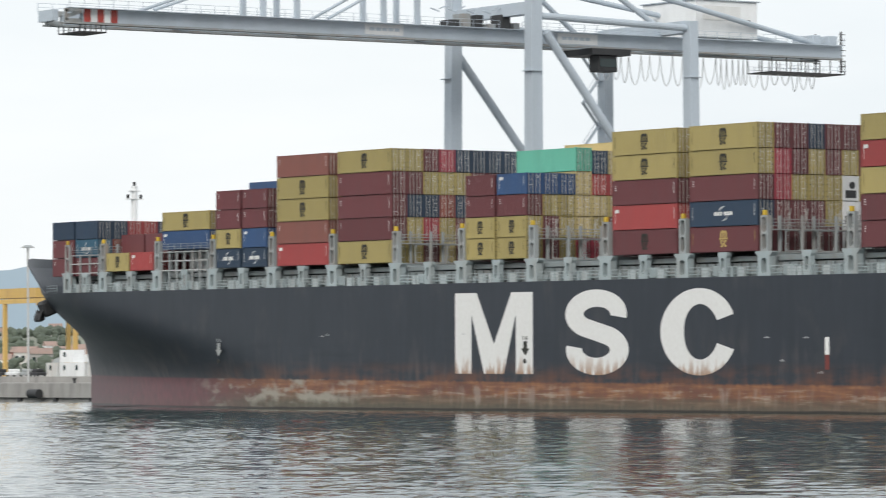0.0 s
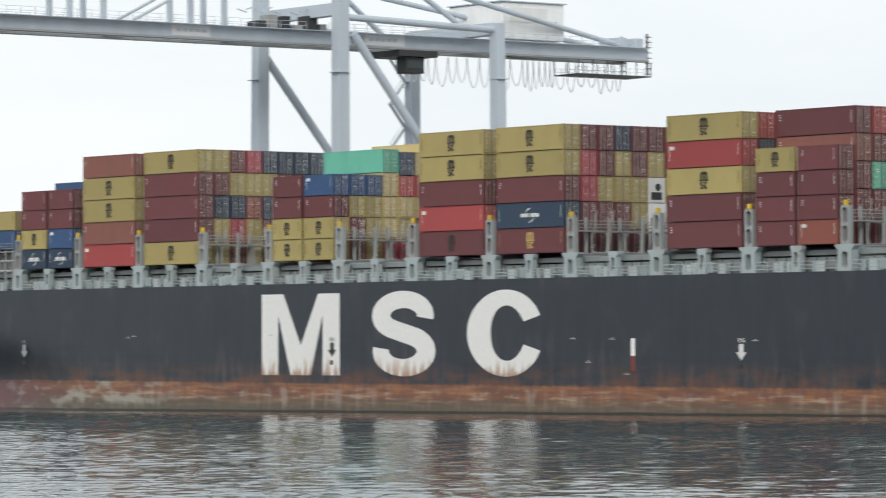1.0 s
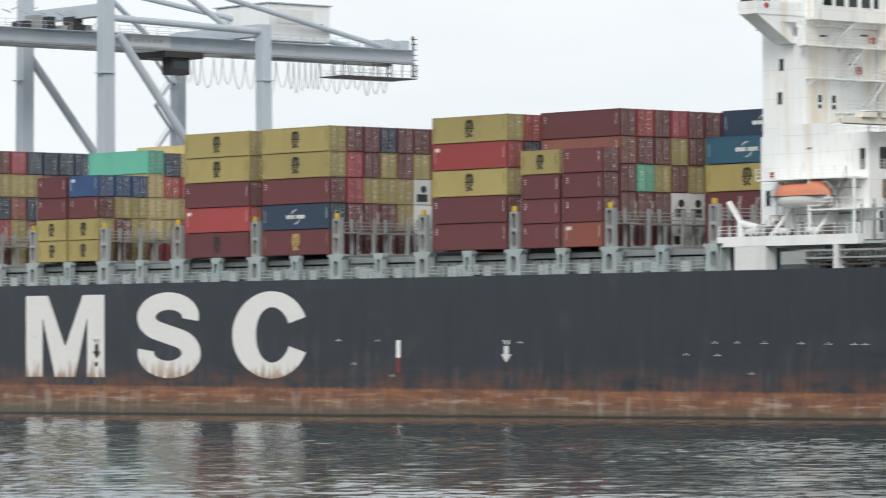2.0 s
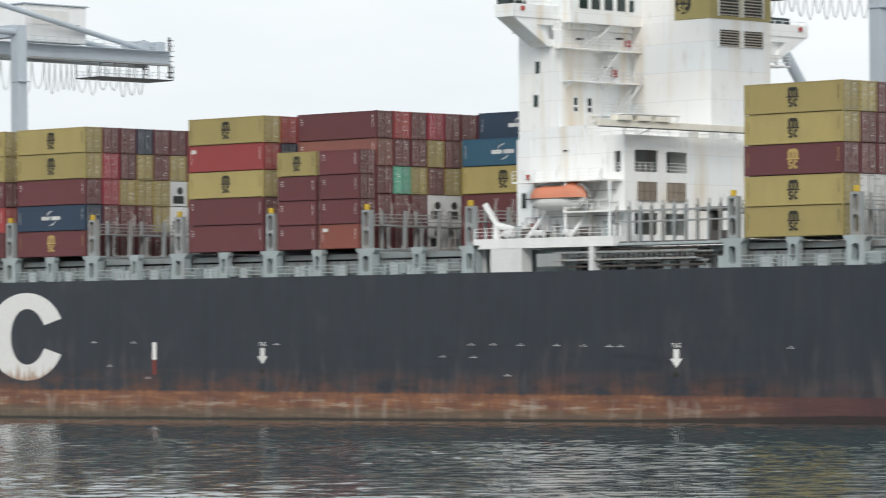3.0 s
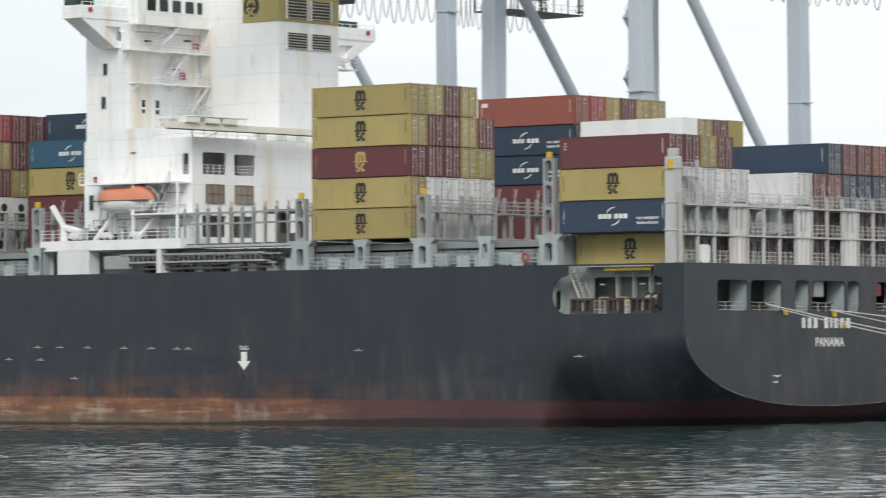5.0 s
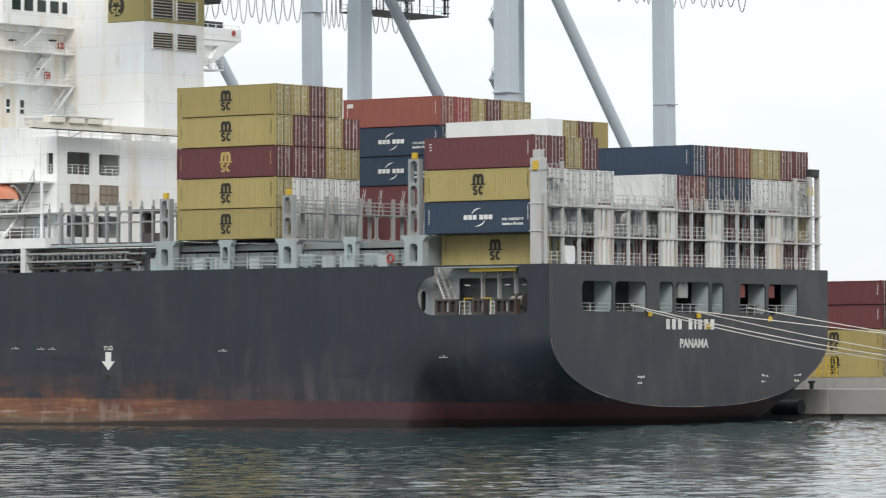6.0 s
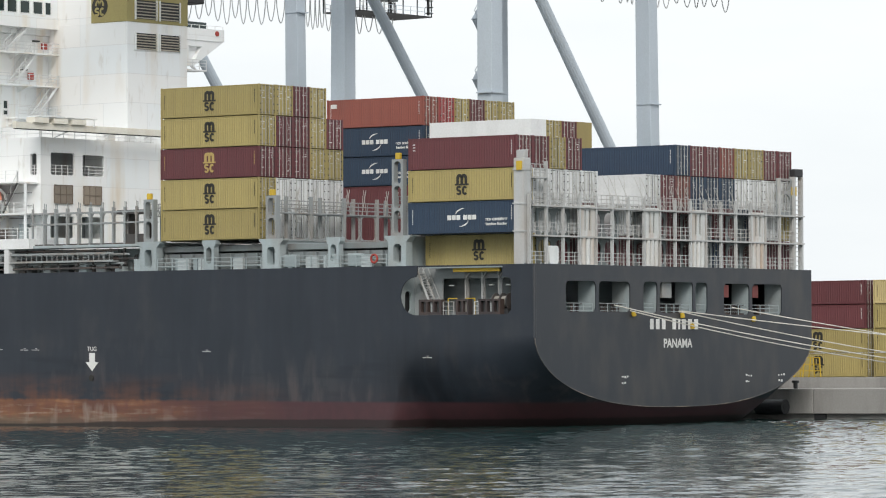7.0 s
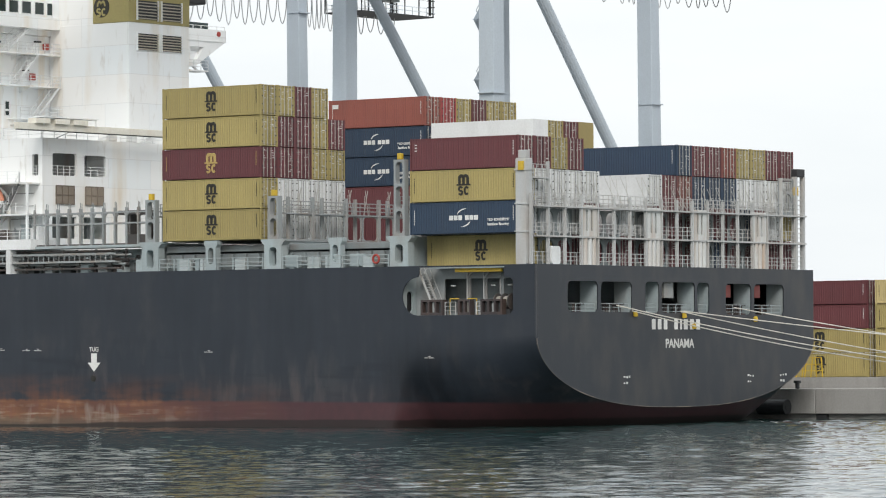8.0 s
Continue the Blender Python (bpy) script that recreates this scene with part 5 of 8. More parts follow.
def louvre(parent, x, y0, z0, y1, z1):
    lv = part("louvre", bmesh.new(), FUNNEL_YELLOW, parent, "dark ventilation louvre")
    bm = bmesh.new()
    box(bm, x, y0, z0, x + 0.03, y1, z1)
    bm.to_mesh(lv.data)
    bm.free()
    lv.data.materials.clear()
    lv.data.materials.append(DARK)
    n = 6
    for k in range(n):
        z = z0 + (k + 0.3) * (z1 - z0) / n
        bm = bmesh.new()
        bar(bm, (x + 0.09, y0, z), (x + 0.09, y1, z), 0.16, 0.1)
        part("slat", bm, SLAT, lv)
    for a, b in ((y0 - 0.1, y0), (y1, y1 + 0.1)):
        bm = bmesh.new()
        box(bm, x, a, z0 - 0.1, x + 0.2, b, z1 + 0.1)
        part("surround", bm, HOUSE_WHITE, lv)


def build_house():
    hs = thing("deck_house", TRIM, "white multi-storey ship deck house with rust runs and open stairs", "deck house")
    PX0, PX1, PY, SY = -75.93, -69.95, 4.1, 33.0
    bm = bmesh.new()
    box(bm, -82, PY, 15.1, PX1, SY, 39.6)
    part("tower", bm, HOUSE_WHITE, hs, bevel=0.08)
    # narrow the tower's forward corner to the seen edge
    for v in hs.children[0].data.vertices:
        if v.co.x < -80 and v.co.y < 10:
            v.co.x = PX0 + (v.co.x + 82)
    bm = bmesh.new()
    box(bm, -78, 5.2, 39.6, PX1 + 0.3, 31.7, 44.2)
    part("wheelhouse", bm, HOUSE_WHITE, hs, bevel=0.06)
    for y in (7.2, 9.0, 10.9, 12.8, 14.6, 16.2):
        window(hs, PX1 + 0.32, y, 42.4, 1.3, 1.2, "a")
    bm = bmesh.new()
    box(bm, PX1 - 0.5, 4.2, 40.2, PX1 + 1.5, 18.6, 40.4)
    part("bridge_gallery", bm, HOUSE_WHITE, hs)
    bm = bmesh.new()
    box(bm, PX1 + 1.42, 4.2, 40.4, PX1 + 1.5, 18.6, 41.4)
    part("gallery_screen", bm, HOUSE_WHITE, hs)
    # bridge wings: deck box with a raking strut below
    for side in (0, 1):
        sy = (lambda y: y) if side == 0 else (lambda y: 2 * YC - 3.1 - y)
        wing = part("bridge_wing", bmesh.new(), HOUSE_WHITE, hs)
        bm = bmesh.new()
        box(bm, PX1 - 3.6, min(sy(-1.6), sy(9.0)), 40.65, PX1 - 0.9, max(sy(-1.6), sy(9.0)), 40.9)
        for xw in (PX1 - 3.6, PX1 - 1.0):
            box(bm, xw, min(sy(-1.6), sy(9.0)), 40.9, xw + 0.1, max(sy(-1.6), sy(9.0)), 41.95)
        box(bm, PX1 - 3.6, min(sy(-1.65), sy(-1.55)), 40.65, PX1 - 0.9, max(sy(-1.65), sy(-1.55)), 41.95)
        bm.to_mesh(wing.data)
        bm.free()
        bm = bmesh.new()
        va = [bm.verts.new((PX1 - 3.4, sy(y), z)) for y, z in ((-1.6, 40.65), (5.2, 40.65), (5.2, 37.85), (3.3, 37.85))]
        vb = [bm.verts.new((PX1 - 1.0, sy(y), z)) for y, z in ((-1.6, 40.65), (5.2, 40.65), (5.2, 37.85), (3.3, 37.85))]
        vc = [bm.verts.new((PX1 - 1.0, sy(y), z)) for y, z in ((1.9, 40.0), (4.1, 40.0), (4.1, 38.6), (3.0, 38.6))]
        vd = [bm.verts.new((PX1 - 1.5, sy(y), z)) for y, z in ((1.9, 40.0), (4.1, 40.0), (4.1, 38.6), (3.0, 38.6))]
        for k in range(4):
            j = (k + 1) % 4
            bm.faces.new((va[k], va[j], vb[j], vb[k]))
            bm.faces.new((vb[k], vb[j], vc[j], vc[k]))
            bm.faces.new((vd[k], vd[j], vc[j], vc[k]))
        bm.faces.new(va)
        bm.faces.new(vd)
        part("strut", bm, HOUSE_WHITE, wing)
        if side:
            bm = bmesh.new()
            y0, y1 = sorted((sy(1.6), sy(8.5)))
            box(bm, PX1 - 2.6, y0, 37.3, PX1 - 0.6, y1, 37.45)
            bar(bm, (PX1 - 1.6, sy(2.2), 37.4), (PX1 - 1.6, sy(4.5), 38.9), 0.2)
            part("wing_platform", bm, HOUSE_WHITE, wing)
            railing(wing, (PX1 - 0.65, y0, 37.45), (PX1 - 0.65, y1, 37.45), 1.05, 1.1)
        railing(wing, (PX1 - 0.95, sy(-1.5), 41.95), (PX1 - 0.95, sy(5.0), 41.95), 0.35, 1.2, WHITE, 1)
        bm = bmesh.new()
        y0, y1 = sorted((sy(-1.5), sy(2.6)))
        box(bm, PX1 - 3.45, y0, 41.96, PX1 - 3.35, y1, 42.9)
        part("windscreen", bm, GLASS, wing, "dark glass windscreen")
        bm = bmesh.new()
        bmesh.ops.create_cone(bm, cap_ends=True, segments=18, radius1=0.27, radius2=0.27, depth=0.14,
                              matrix=Matrix.Translation((PX1 - 0.85, sy(-0.4), 41.5)) @ Matrix.Rotation(math.pi / 2, 4, "Y"))
        part("lifebuoy", bm, RED, wing, "red lifebuoy")
    # galleries and stairs up the after face
    for i, (z, y0, y1, dep) in enumerate(((37.65, 3.0, 15.0, 1.6), (34.35, 4.3, 16.0, 1.7), (31.0, 8.4, 18.0, 1.9))):
        g = part("gallery", bmesh.new(), HOUSE_WHITE, hs)
        bm = bmesh.new()
        box(bm, PX1, y0, z - 0.14, PX1 + dep, y1, z)
        for y in (y0 + 0.4, (y0 + y1) / 2, y1 - 0.4):
            v = [bm.verts.new(p) for p in ((PX1, y, z - 0.14), (PX1 + dep - 0.1, y, z - 0.14), (PX1, y, z - 0.75))]
            w = [bm.verts.new((q.co.x, q.co.y + 0.06, q.co.z)) for q in v]
            bm.faces.new(v)
            bm.faces.new(w[::-1])
            for k in range(3):
                bm.faces.new((v[k], v[(k + 1) % 3], w[(k + 1) % 3], w[k]))
        bm.to_mesh(g.data)
        bm.free()
        railing(g, (PX1 + dep - 0.05, y0, z), (PX1 + dep - 0.05, y1, z), 1.05, 1.3)
    stairs(hs, (PX1 + 0.3, 7.0, 37.65), (PX1 + 0.3, 10.6, 40.3), 0.9, WHITE)
    stairs(hs, (PX1 + 0.3, 8.4, 34.35), (PX1 + 0.3, 11.8, 37.65), 0.9, WHITE)
    stairs(hs, (PX1 + 0.7, 11.2, 31.0), (PX1 + 0.7, 14.4, 34.35), 0.9, WHITE)
    for y, z in ((13.6, 38.2), (11.6, 35.0), (15.4, 31.8)):
        bm = bmesh.new()
        box(bm, PX1 + 0.02, y, z, PX1 + 0.3, y + 0.7, z + 0.7)
        part("hose_box", bm, RED, hs, "small red box", bevel=0.03)
    for y in (6.3, 8.35):
        window(hs, PX1 + 0.02, y, 32.3, 0.55, 0.75, "a")
        window(hs, PX1 + 0.02, y, 31.5, 0.55, 0.4, "a")
    for x, z in ((-73.1, 35.8), (-73.35, 32.4)):
        window(hs, x, PY - 0.02, z, 0.65, 1.2, "p")
    for y, z in ((6.4, 38.6), (12.3, 38.9), (10.5, 35.9), (15.6, 33.2)):
        bm = bmesh.new()
        box(bm, PX1 + 0.02, y, z, PX1 + 0.35, y + 0.8, z + 0.16)
        part("lamp", bm, DARK, hs)
    for x, z0, z1 in ((PX1 - 1.2, 28.4, 39.4), (PX1 - 4.6, 30.0, 37.6)):
        bm = bmesh.new()
        bar(bm, (x, PY - 0.12, z0), (x, PY - 0.12, z1), 0.11, sides=8)
        part("pipe", bm, HOUSE_WHITE, hs)
    for y, z0, z1 in ((5.2, 29.0, 34.0), (17.2, 29.5, 39.5), (18.0, 29.5, 38.0)):
        bm = bmesh.new()
        bar(bm, (PX1 + 0.1, y, z0), (PX1 + 0.1, y, z1), 0.12, sides=8)
        part("pipe", bm, HOUSE_WHITE, hs)
    bm = bmesh.new()
    for k in range(22):
        bar(bm, (PX1 + 0.18, 16.2, 29.6 + k * 0.45), (PX1 + 0.18, 16.7, 29.6 + k * 0.45), 0.05)
    for y in (16.2, 16.7):
        bar(bm, (PX1 + 0.18, y, 29.4), (PX1 + 0.18, y, 39.6), 0.06)
    part("ladder", bm, BRIDGE_GREY, hs)
    # the tower stands back from the lower block
    for o in hs.children:
        o.location = (-3.75, 3.9, 0.33)
    PY = 4.0
    # lower block: after wall with openings into a covered deck
    bm = bmesh.new()
    holes = [rounded(5.45, 24.95, 8.95, 27.15, 0.22), rounded(10.05, 24.95, 13.2, 27.05, 0.22), rounded(5.4, 18.75, 8.9, 20.9, 0.12), rounded(9.9, 18.75, 13.2, 20.9, 0.12)]
    sheet("wall", bm, [(PY, 17.6), (41, 17.6), (41, 28.6), (PY, 28.6)], holes, lambda u, v: (-61.0, u, v), 0.3, (1, 0, 0))
    part("after_wall", bm, HOUSE_WHITE, hs)
    bm = bmesh.new()
    holes = [rounded(-62.4, 24.9, -61.55, 27.0, 0.2)]
    sheet("wall", bm, [(PX0, 17.6), (-61.3, 17.6), (-61.3, 28.6), (PX0, 28.6)], holes, lambda u, v: (u, PY, v), 0.3, (0, -1, 0))
    part("side_wall", bm, HOUSE_WHITE, hs)
    for z0, z1 in ((28.3, 28.62), (24.3, 24.6), (21.0, 21.2)):
        bm = bmesh.new()
        box(bm, PX0, PY + 0.32, z0, -61.32, 41, z1)
        part("deck", bm, HOUSE_WHITE, hs)
    bm = bmesh.new()
    box(bm, PX0, PY + 0.3, 17.6, PX0 + 0.2, 8.0, 28.3)
    part("forward_wall", bm, HOUSE_WHITE, hs)
    for x, z in ((-74.9, 22.4), (-73.2, 22.4)):
        window(hs, x, PY - 0.01, z, 0.6, 0.8 if z > 24 else 1.5, "p")
    for x, z0, z1 in ((-73.9, 24.4, 28.4), (-67.6, 24.4, 28.4), (-63.2, 24.4, 28.4)):
        bm = bmesh.new()
        bar(bm, (x, PY - 0.1, z0), (x, PY - 0.1, z1), 0.12, sides=8)
        part("pipe", bm, HOUSE_WHITE, hs)
    bm = bmesh.new()
    box(bm, -69.3, PY - 0.2, 27.2, -68.8, PY, 27.3)
    part("lamp", bm, DARK, hs)
    for x in (-74.4,):
        bm = bmesh.new()
        box(bm, x, PY - 0.3, 24.5, x + 0.4, PY, 25.0)
        part("hose_box", bm, RED, hs, "small red box", bevel=0.03)
    bm = bmesh.new()
    box(bm, PX1, 14.5, 15.2, -61.4, 41, 28.2)
    part("inner_wall", bm, HOUSE_WHITE, hs)
    # wall behind the openings, greyed to hold the covered deck's shade
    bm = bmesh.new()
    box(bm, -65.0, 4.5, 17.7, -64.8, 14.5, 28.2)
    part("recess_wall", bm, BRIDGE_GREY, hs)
    for y0, y1 in ((5.45, 8.95), (10.05, 13.2)):
        railing(hs, (-61.15, y0, 24.95), (-61.15, y1, 24.95), 0.95, 0.8)
    railing(hs, (-62.4, PY + 0.15, 24.9), (-61.55, PY + 0.15, 24.9), 0.95, 0.4)
    for y0, y1 in ((5.85, 8.45), (10.1, 12.7)):
        vt = part("vent_panel", bmesh.new(), SHADE, hs, "tan slatted ventilation panel")
        bm = bmesh.new()
        box(bm, -60.98, y0, 22.15, -60.9, y1, 23.9)
        bm.to_mesh(vt.data)
        bm.free()
        bm = bmesh.new()
        for k in range(4):
            box(bm, -60.9, y0 + k * (y1 - y0) / 3 - 0.04, 22.1, -60.84, y0 + k * (y1 - y0) / 3 + 0.04, 23.95)
        for k in range(3):
            box(bm, -60.9, y0, 22.1 + k * 0.9, -60.85, y1, 22.18 + k * 0.9)
        part("grid", bm, MESH_TAN, vt)
    railing(hs, (-61.1, 4.2, 28.62), (-61.1, 30, 28.62), 1.05, 1.6)
    railing(hs, (PX1 + 0.2, PY + 0.1, 28.62), (-61.2, PY + 0.1, 28.62), 1.05, 1.6)
    # raised step beside the tower
    bm = bmesh.new()
    box(bm, PX1 - 3.7, PY + 0.02, 28.62, -66.5, 18.4, 29.7)
    part("raised_deck", bm, HOUSE_WHITE, hs)
    # funnel casing
    FX, FY0, FY1 = -62.7, 18.55, 27.75
    bm = bmesh.new()
    box(bm, PX1 - 3.7, FY0, 28.6, FX, FY1, 40.95)
    part("funnel_casing", bm, HOUSE_WHITE, hs, bevel=0.05)
    bm = bmesh.new()
    box(bm, -67.6, FY0 - 0.03, 40.97, FX + 0.03, FY1 + 0.03, 47.2)
    part("funnel", bm, FUNNEL_YELLOW, hs, "ochre funnel top")
    bm = bmesh.new()
    box(bm, PX1 - 3.4, FY0 + 0.05, 40.96, -67.62, FY1 - 0.05, 47)
    part("casing_top", bm, HOUSE_WHITE, hs)
    bm = bmesh.new()
    bmesh.ops.create_cone(bm, cap_ends=True, segments=28, radius1=1.05, radius2=1.05, depth=0.06,
                          matrix=Matrix.Translation((-66.4, FY0 - 0.06, 42.6)) @ Matrix.Rotation(math.pi / 2, 4, "X"))
    disc = part("funnel_emblem", bm, LABEL_BLACK, hs, "dark round emblem")
    for name, bands in (("arch_mark", ((-0.2, 0.05, 0.2, 0.4, 0, 180), (0.2, 0.05, 0.2, 0.4, 0, 180))), ("hook_mark", ((-0.28, -0.28, 0.17, 0.14, 20, 270), (-0.28, -0.56, 0.17, 0.14, 90, -160))), ("ring_mark", ((0.28, -0.42, 0.18, 0.26, 42, 318),))):
        bm = bmesh.new()
        for u, v, ru, rv, a0, a1 in bands:
            arc_band(bm, -66.4 + u * 1.25, 42.6 + v * 1.25, ru * 1.25, rv * 1.25, a0, a1, 0.2, 0.22, FY0 - 0.11, FY0 - 0.08)
        part(name, bm, FUNNEL_YELLOW, disc)
    for z0, z1 in ((38.2, 39.85), (41.3, 43.2)):
        louvre(hs, FX + 0.04, 19.7, z0, 22.8, z1)
        louvre(hs, FX + 0.04, 23.4, z0, 26.4, z1)
    # provision beam over the after deck
    bm = bmesh.new()
    box(bm, -59.2, -1.9, 29.15, -58.7, 21, 29.8)
    beam = part("provision_beam", bm, CREAM, hs, "cream overhead crane beam", bevel=0.03)
    bm = bmesh.new()
    box(bm, -59.1, -1.8, 29.08, -58.8, 21, 29.15)
    part("rail", bm, DARK, beam)
    bm = bmesh.new()
    for y in (0.4, 3.2, 5.8):
        box(bm, -59.5, y, 29.8, -58.4, y + 2.0, 30.3)
    part("trolley", bm, CREAM, beam)
    for y in (6.0, 12.0, 18.0):
        bm = bmesh.new()
        bar(bm, (-61.05, y, 28.6), (-59.0, y, 29.2), 0.09)
        part("bracket", bm, HOUSE_WHITE, beam)
    bm = bmesh.new()
    box(bm, -60.2, 1.2, 30.4, -58.4, 9.4, 30.5)
    part("awning", bm, HOUSE_WHITE, hs)
    for y in (1.6, 9.0):
        bm = bmesh.new()
        bar(bm, (-58.5, y, 29.7), (-58.5, y, 30.4), 0.12)
        part("awning_leg", bm, HOUSE_WHITE, hs)
    for y, z in ((13.6, 29.4), (16.6, 29.2), (19.4, 29.2)):
        bm = bmesh.new()
        box(bm, -62.5, y, 28.64, -61.3, y + 1.7, z + 0.6)
        part("vent_cowl", bm, HOUSE_WHITE, hs, bevel=0.08)
    # boat deck on the port side
    bm = bmesh.new()
    box(bm, -73.6, 0.9, 24.0, -61.3, PY + 0.02, 24.16)
    part("boat_deck_canopy", bm, HOUSE_WHITE, hs)
    railing(hs, (-73.6, 0.95, 24.16), (-61.3, 0.95, 24.16), 1.05, 1.5)
    stairs(hs, (-63.6, 1.4, 21.1), (-61.6, 1.4, 24.1), 0.01, WHITE)
    bm = bmesh.new()
    box(bm, -66.6, 1.0, 20.9, -60.2, PY + 0.02, 21.05)
    part("landing", bm, HOUSE_WHITE, hs)
    railing(hs, (-66.6, 1.05, 21.05), (-60.2, 1.05, 21.05), 1.05, 1.3)
    for x in (-66.4, -60.4):
        bm = bmesh.new()
        bar(bm, (x, 1.2, 18.5), (x, 1.2, 24.0), 0.22)
        part("deck_pillar", bm, HOUSE_WHITE, hs)
    bm = bmesh.new()
    box(bm, -78.3, 0.1, 17.5, -58.9, PY + 0.1, 18.5)
    part("boat_deck", bm, WHITE, hs)
    railing(hs, (-78.2, 0.2, 18.5), (-58.9, 0.2, 18.5), 1.05, 1.5)
    for x0, x1 in ((-75.84, -71.45), (-62.2, -61.6), (-78.3, -77.9)):
        bm = bmesh.new()
        box(bm, x0, 0.1, 15.15, x1, 1.6, 17.52)
        part("deck_support", bm, WHITE, hs)
    bm = bmesh.new()
    box(bm, -78.2, 3.0, 15.12, -44, 3.2, 17.4)
    part("screen_bulkhead", bm, DECK_GREY, hs)
    return hs


house = build_house()


def build_lifeboat():
    lb = thing("lifeboat", TRIM @ pose(-68.1, 1.9, 21.15), "enclosed orange lifeboat with a pale lower hull, hung in davits", "lifeboat")
    n, m = 20, 14
    bmh, bmc = bmesh.new(), bmesh.new()
    for bmx, z_sign in ((bmh, -1), (bmc, 1)):
        rings = []
        for i in range(n + 1):
            u = -1 + 2 * i / n
            w = 1.25 * (1 - abs(u) ** 3.2) + 0.02
            hgt = (1.15 * (1 - abs(u) ** 4) + 0.05) if z_sign < 0 else (1.2 + 0.35 * smooth(u, 0.25, 0.5)) * (1 - abs(u) ** 7) + 0.08
            ring = []
            for k in range(m + 1):
                a = math.pi * k / m
                ring.append(bmx.verts.new((u * 3.9, -w * math.cos(a), z_sign * hgt * math.sin(a) ** 0.7 + 1.25)))
            rings.append(ring)
        for i in range(n):
            for k in range(m):
                bmx.faces.new((rings[i][k], rings[i + 1][k], rings[i + 1][k + 1], rings[i][k + 1]))
    part("hull", bmh, LABEL_WHITE, lb, "pale grey lower hull")
    part("canopy", bmc, ORANGE, lb)
    bm = bmesh.new()
    box(bm, -3.6, -1.27, 1.2, 3.6, 1.27, 1.28)
    part("fender", bm, DARK, lb)
    for o in lb.children[:2]:
        for p in o.data.polygons:
            p.use_smooth = True
    for x in (-3.0, 3.0):
        dv = thing("lifeboat_davit", TRIM @ pose(-68.1 + x, 0, 18.5), "white curved lifeboat davit arm", "davit", "lifeboat davits")
        bm = bmesh.new()
        pts = [(0, 3.6, 0), (0, 3.5, 3.0), (0, 3.0, 4.6), (0, 2.0, 5.2), (0, 1.6, 5.1)]
        for a, b in zip(pts, pts[1:]):
            bar(bm, a, b, 0.32)
        bar(bm, (0, 0.5, 0), (0, 3.5, 2.8), 0.28)
        bar(bm, (0, 1.9, 5.1), (0, 1.9, 3.9), 0.08)
        part("arm", bm, HOUSE_WHITE, dv)


build_lifeboat()


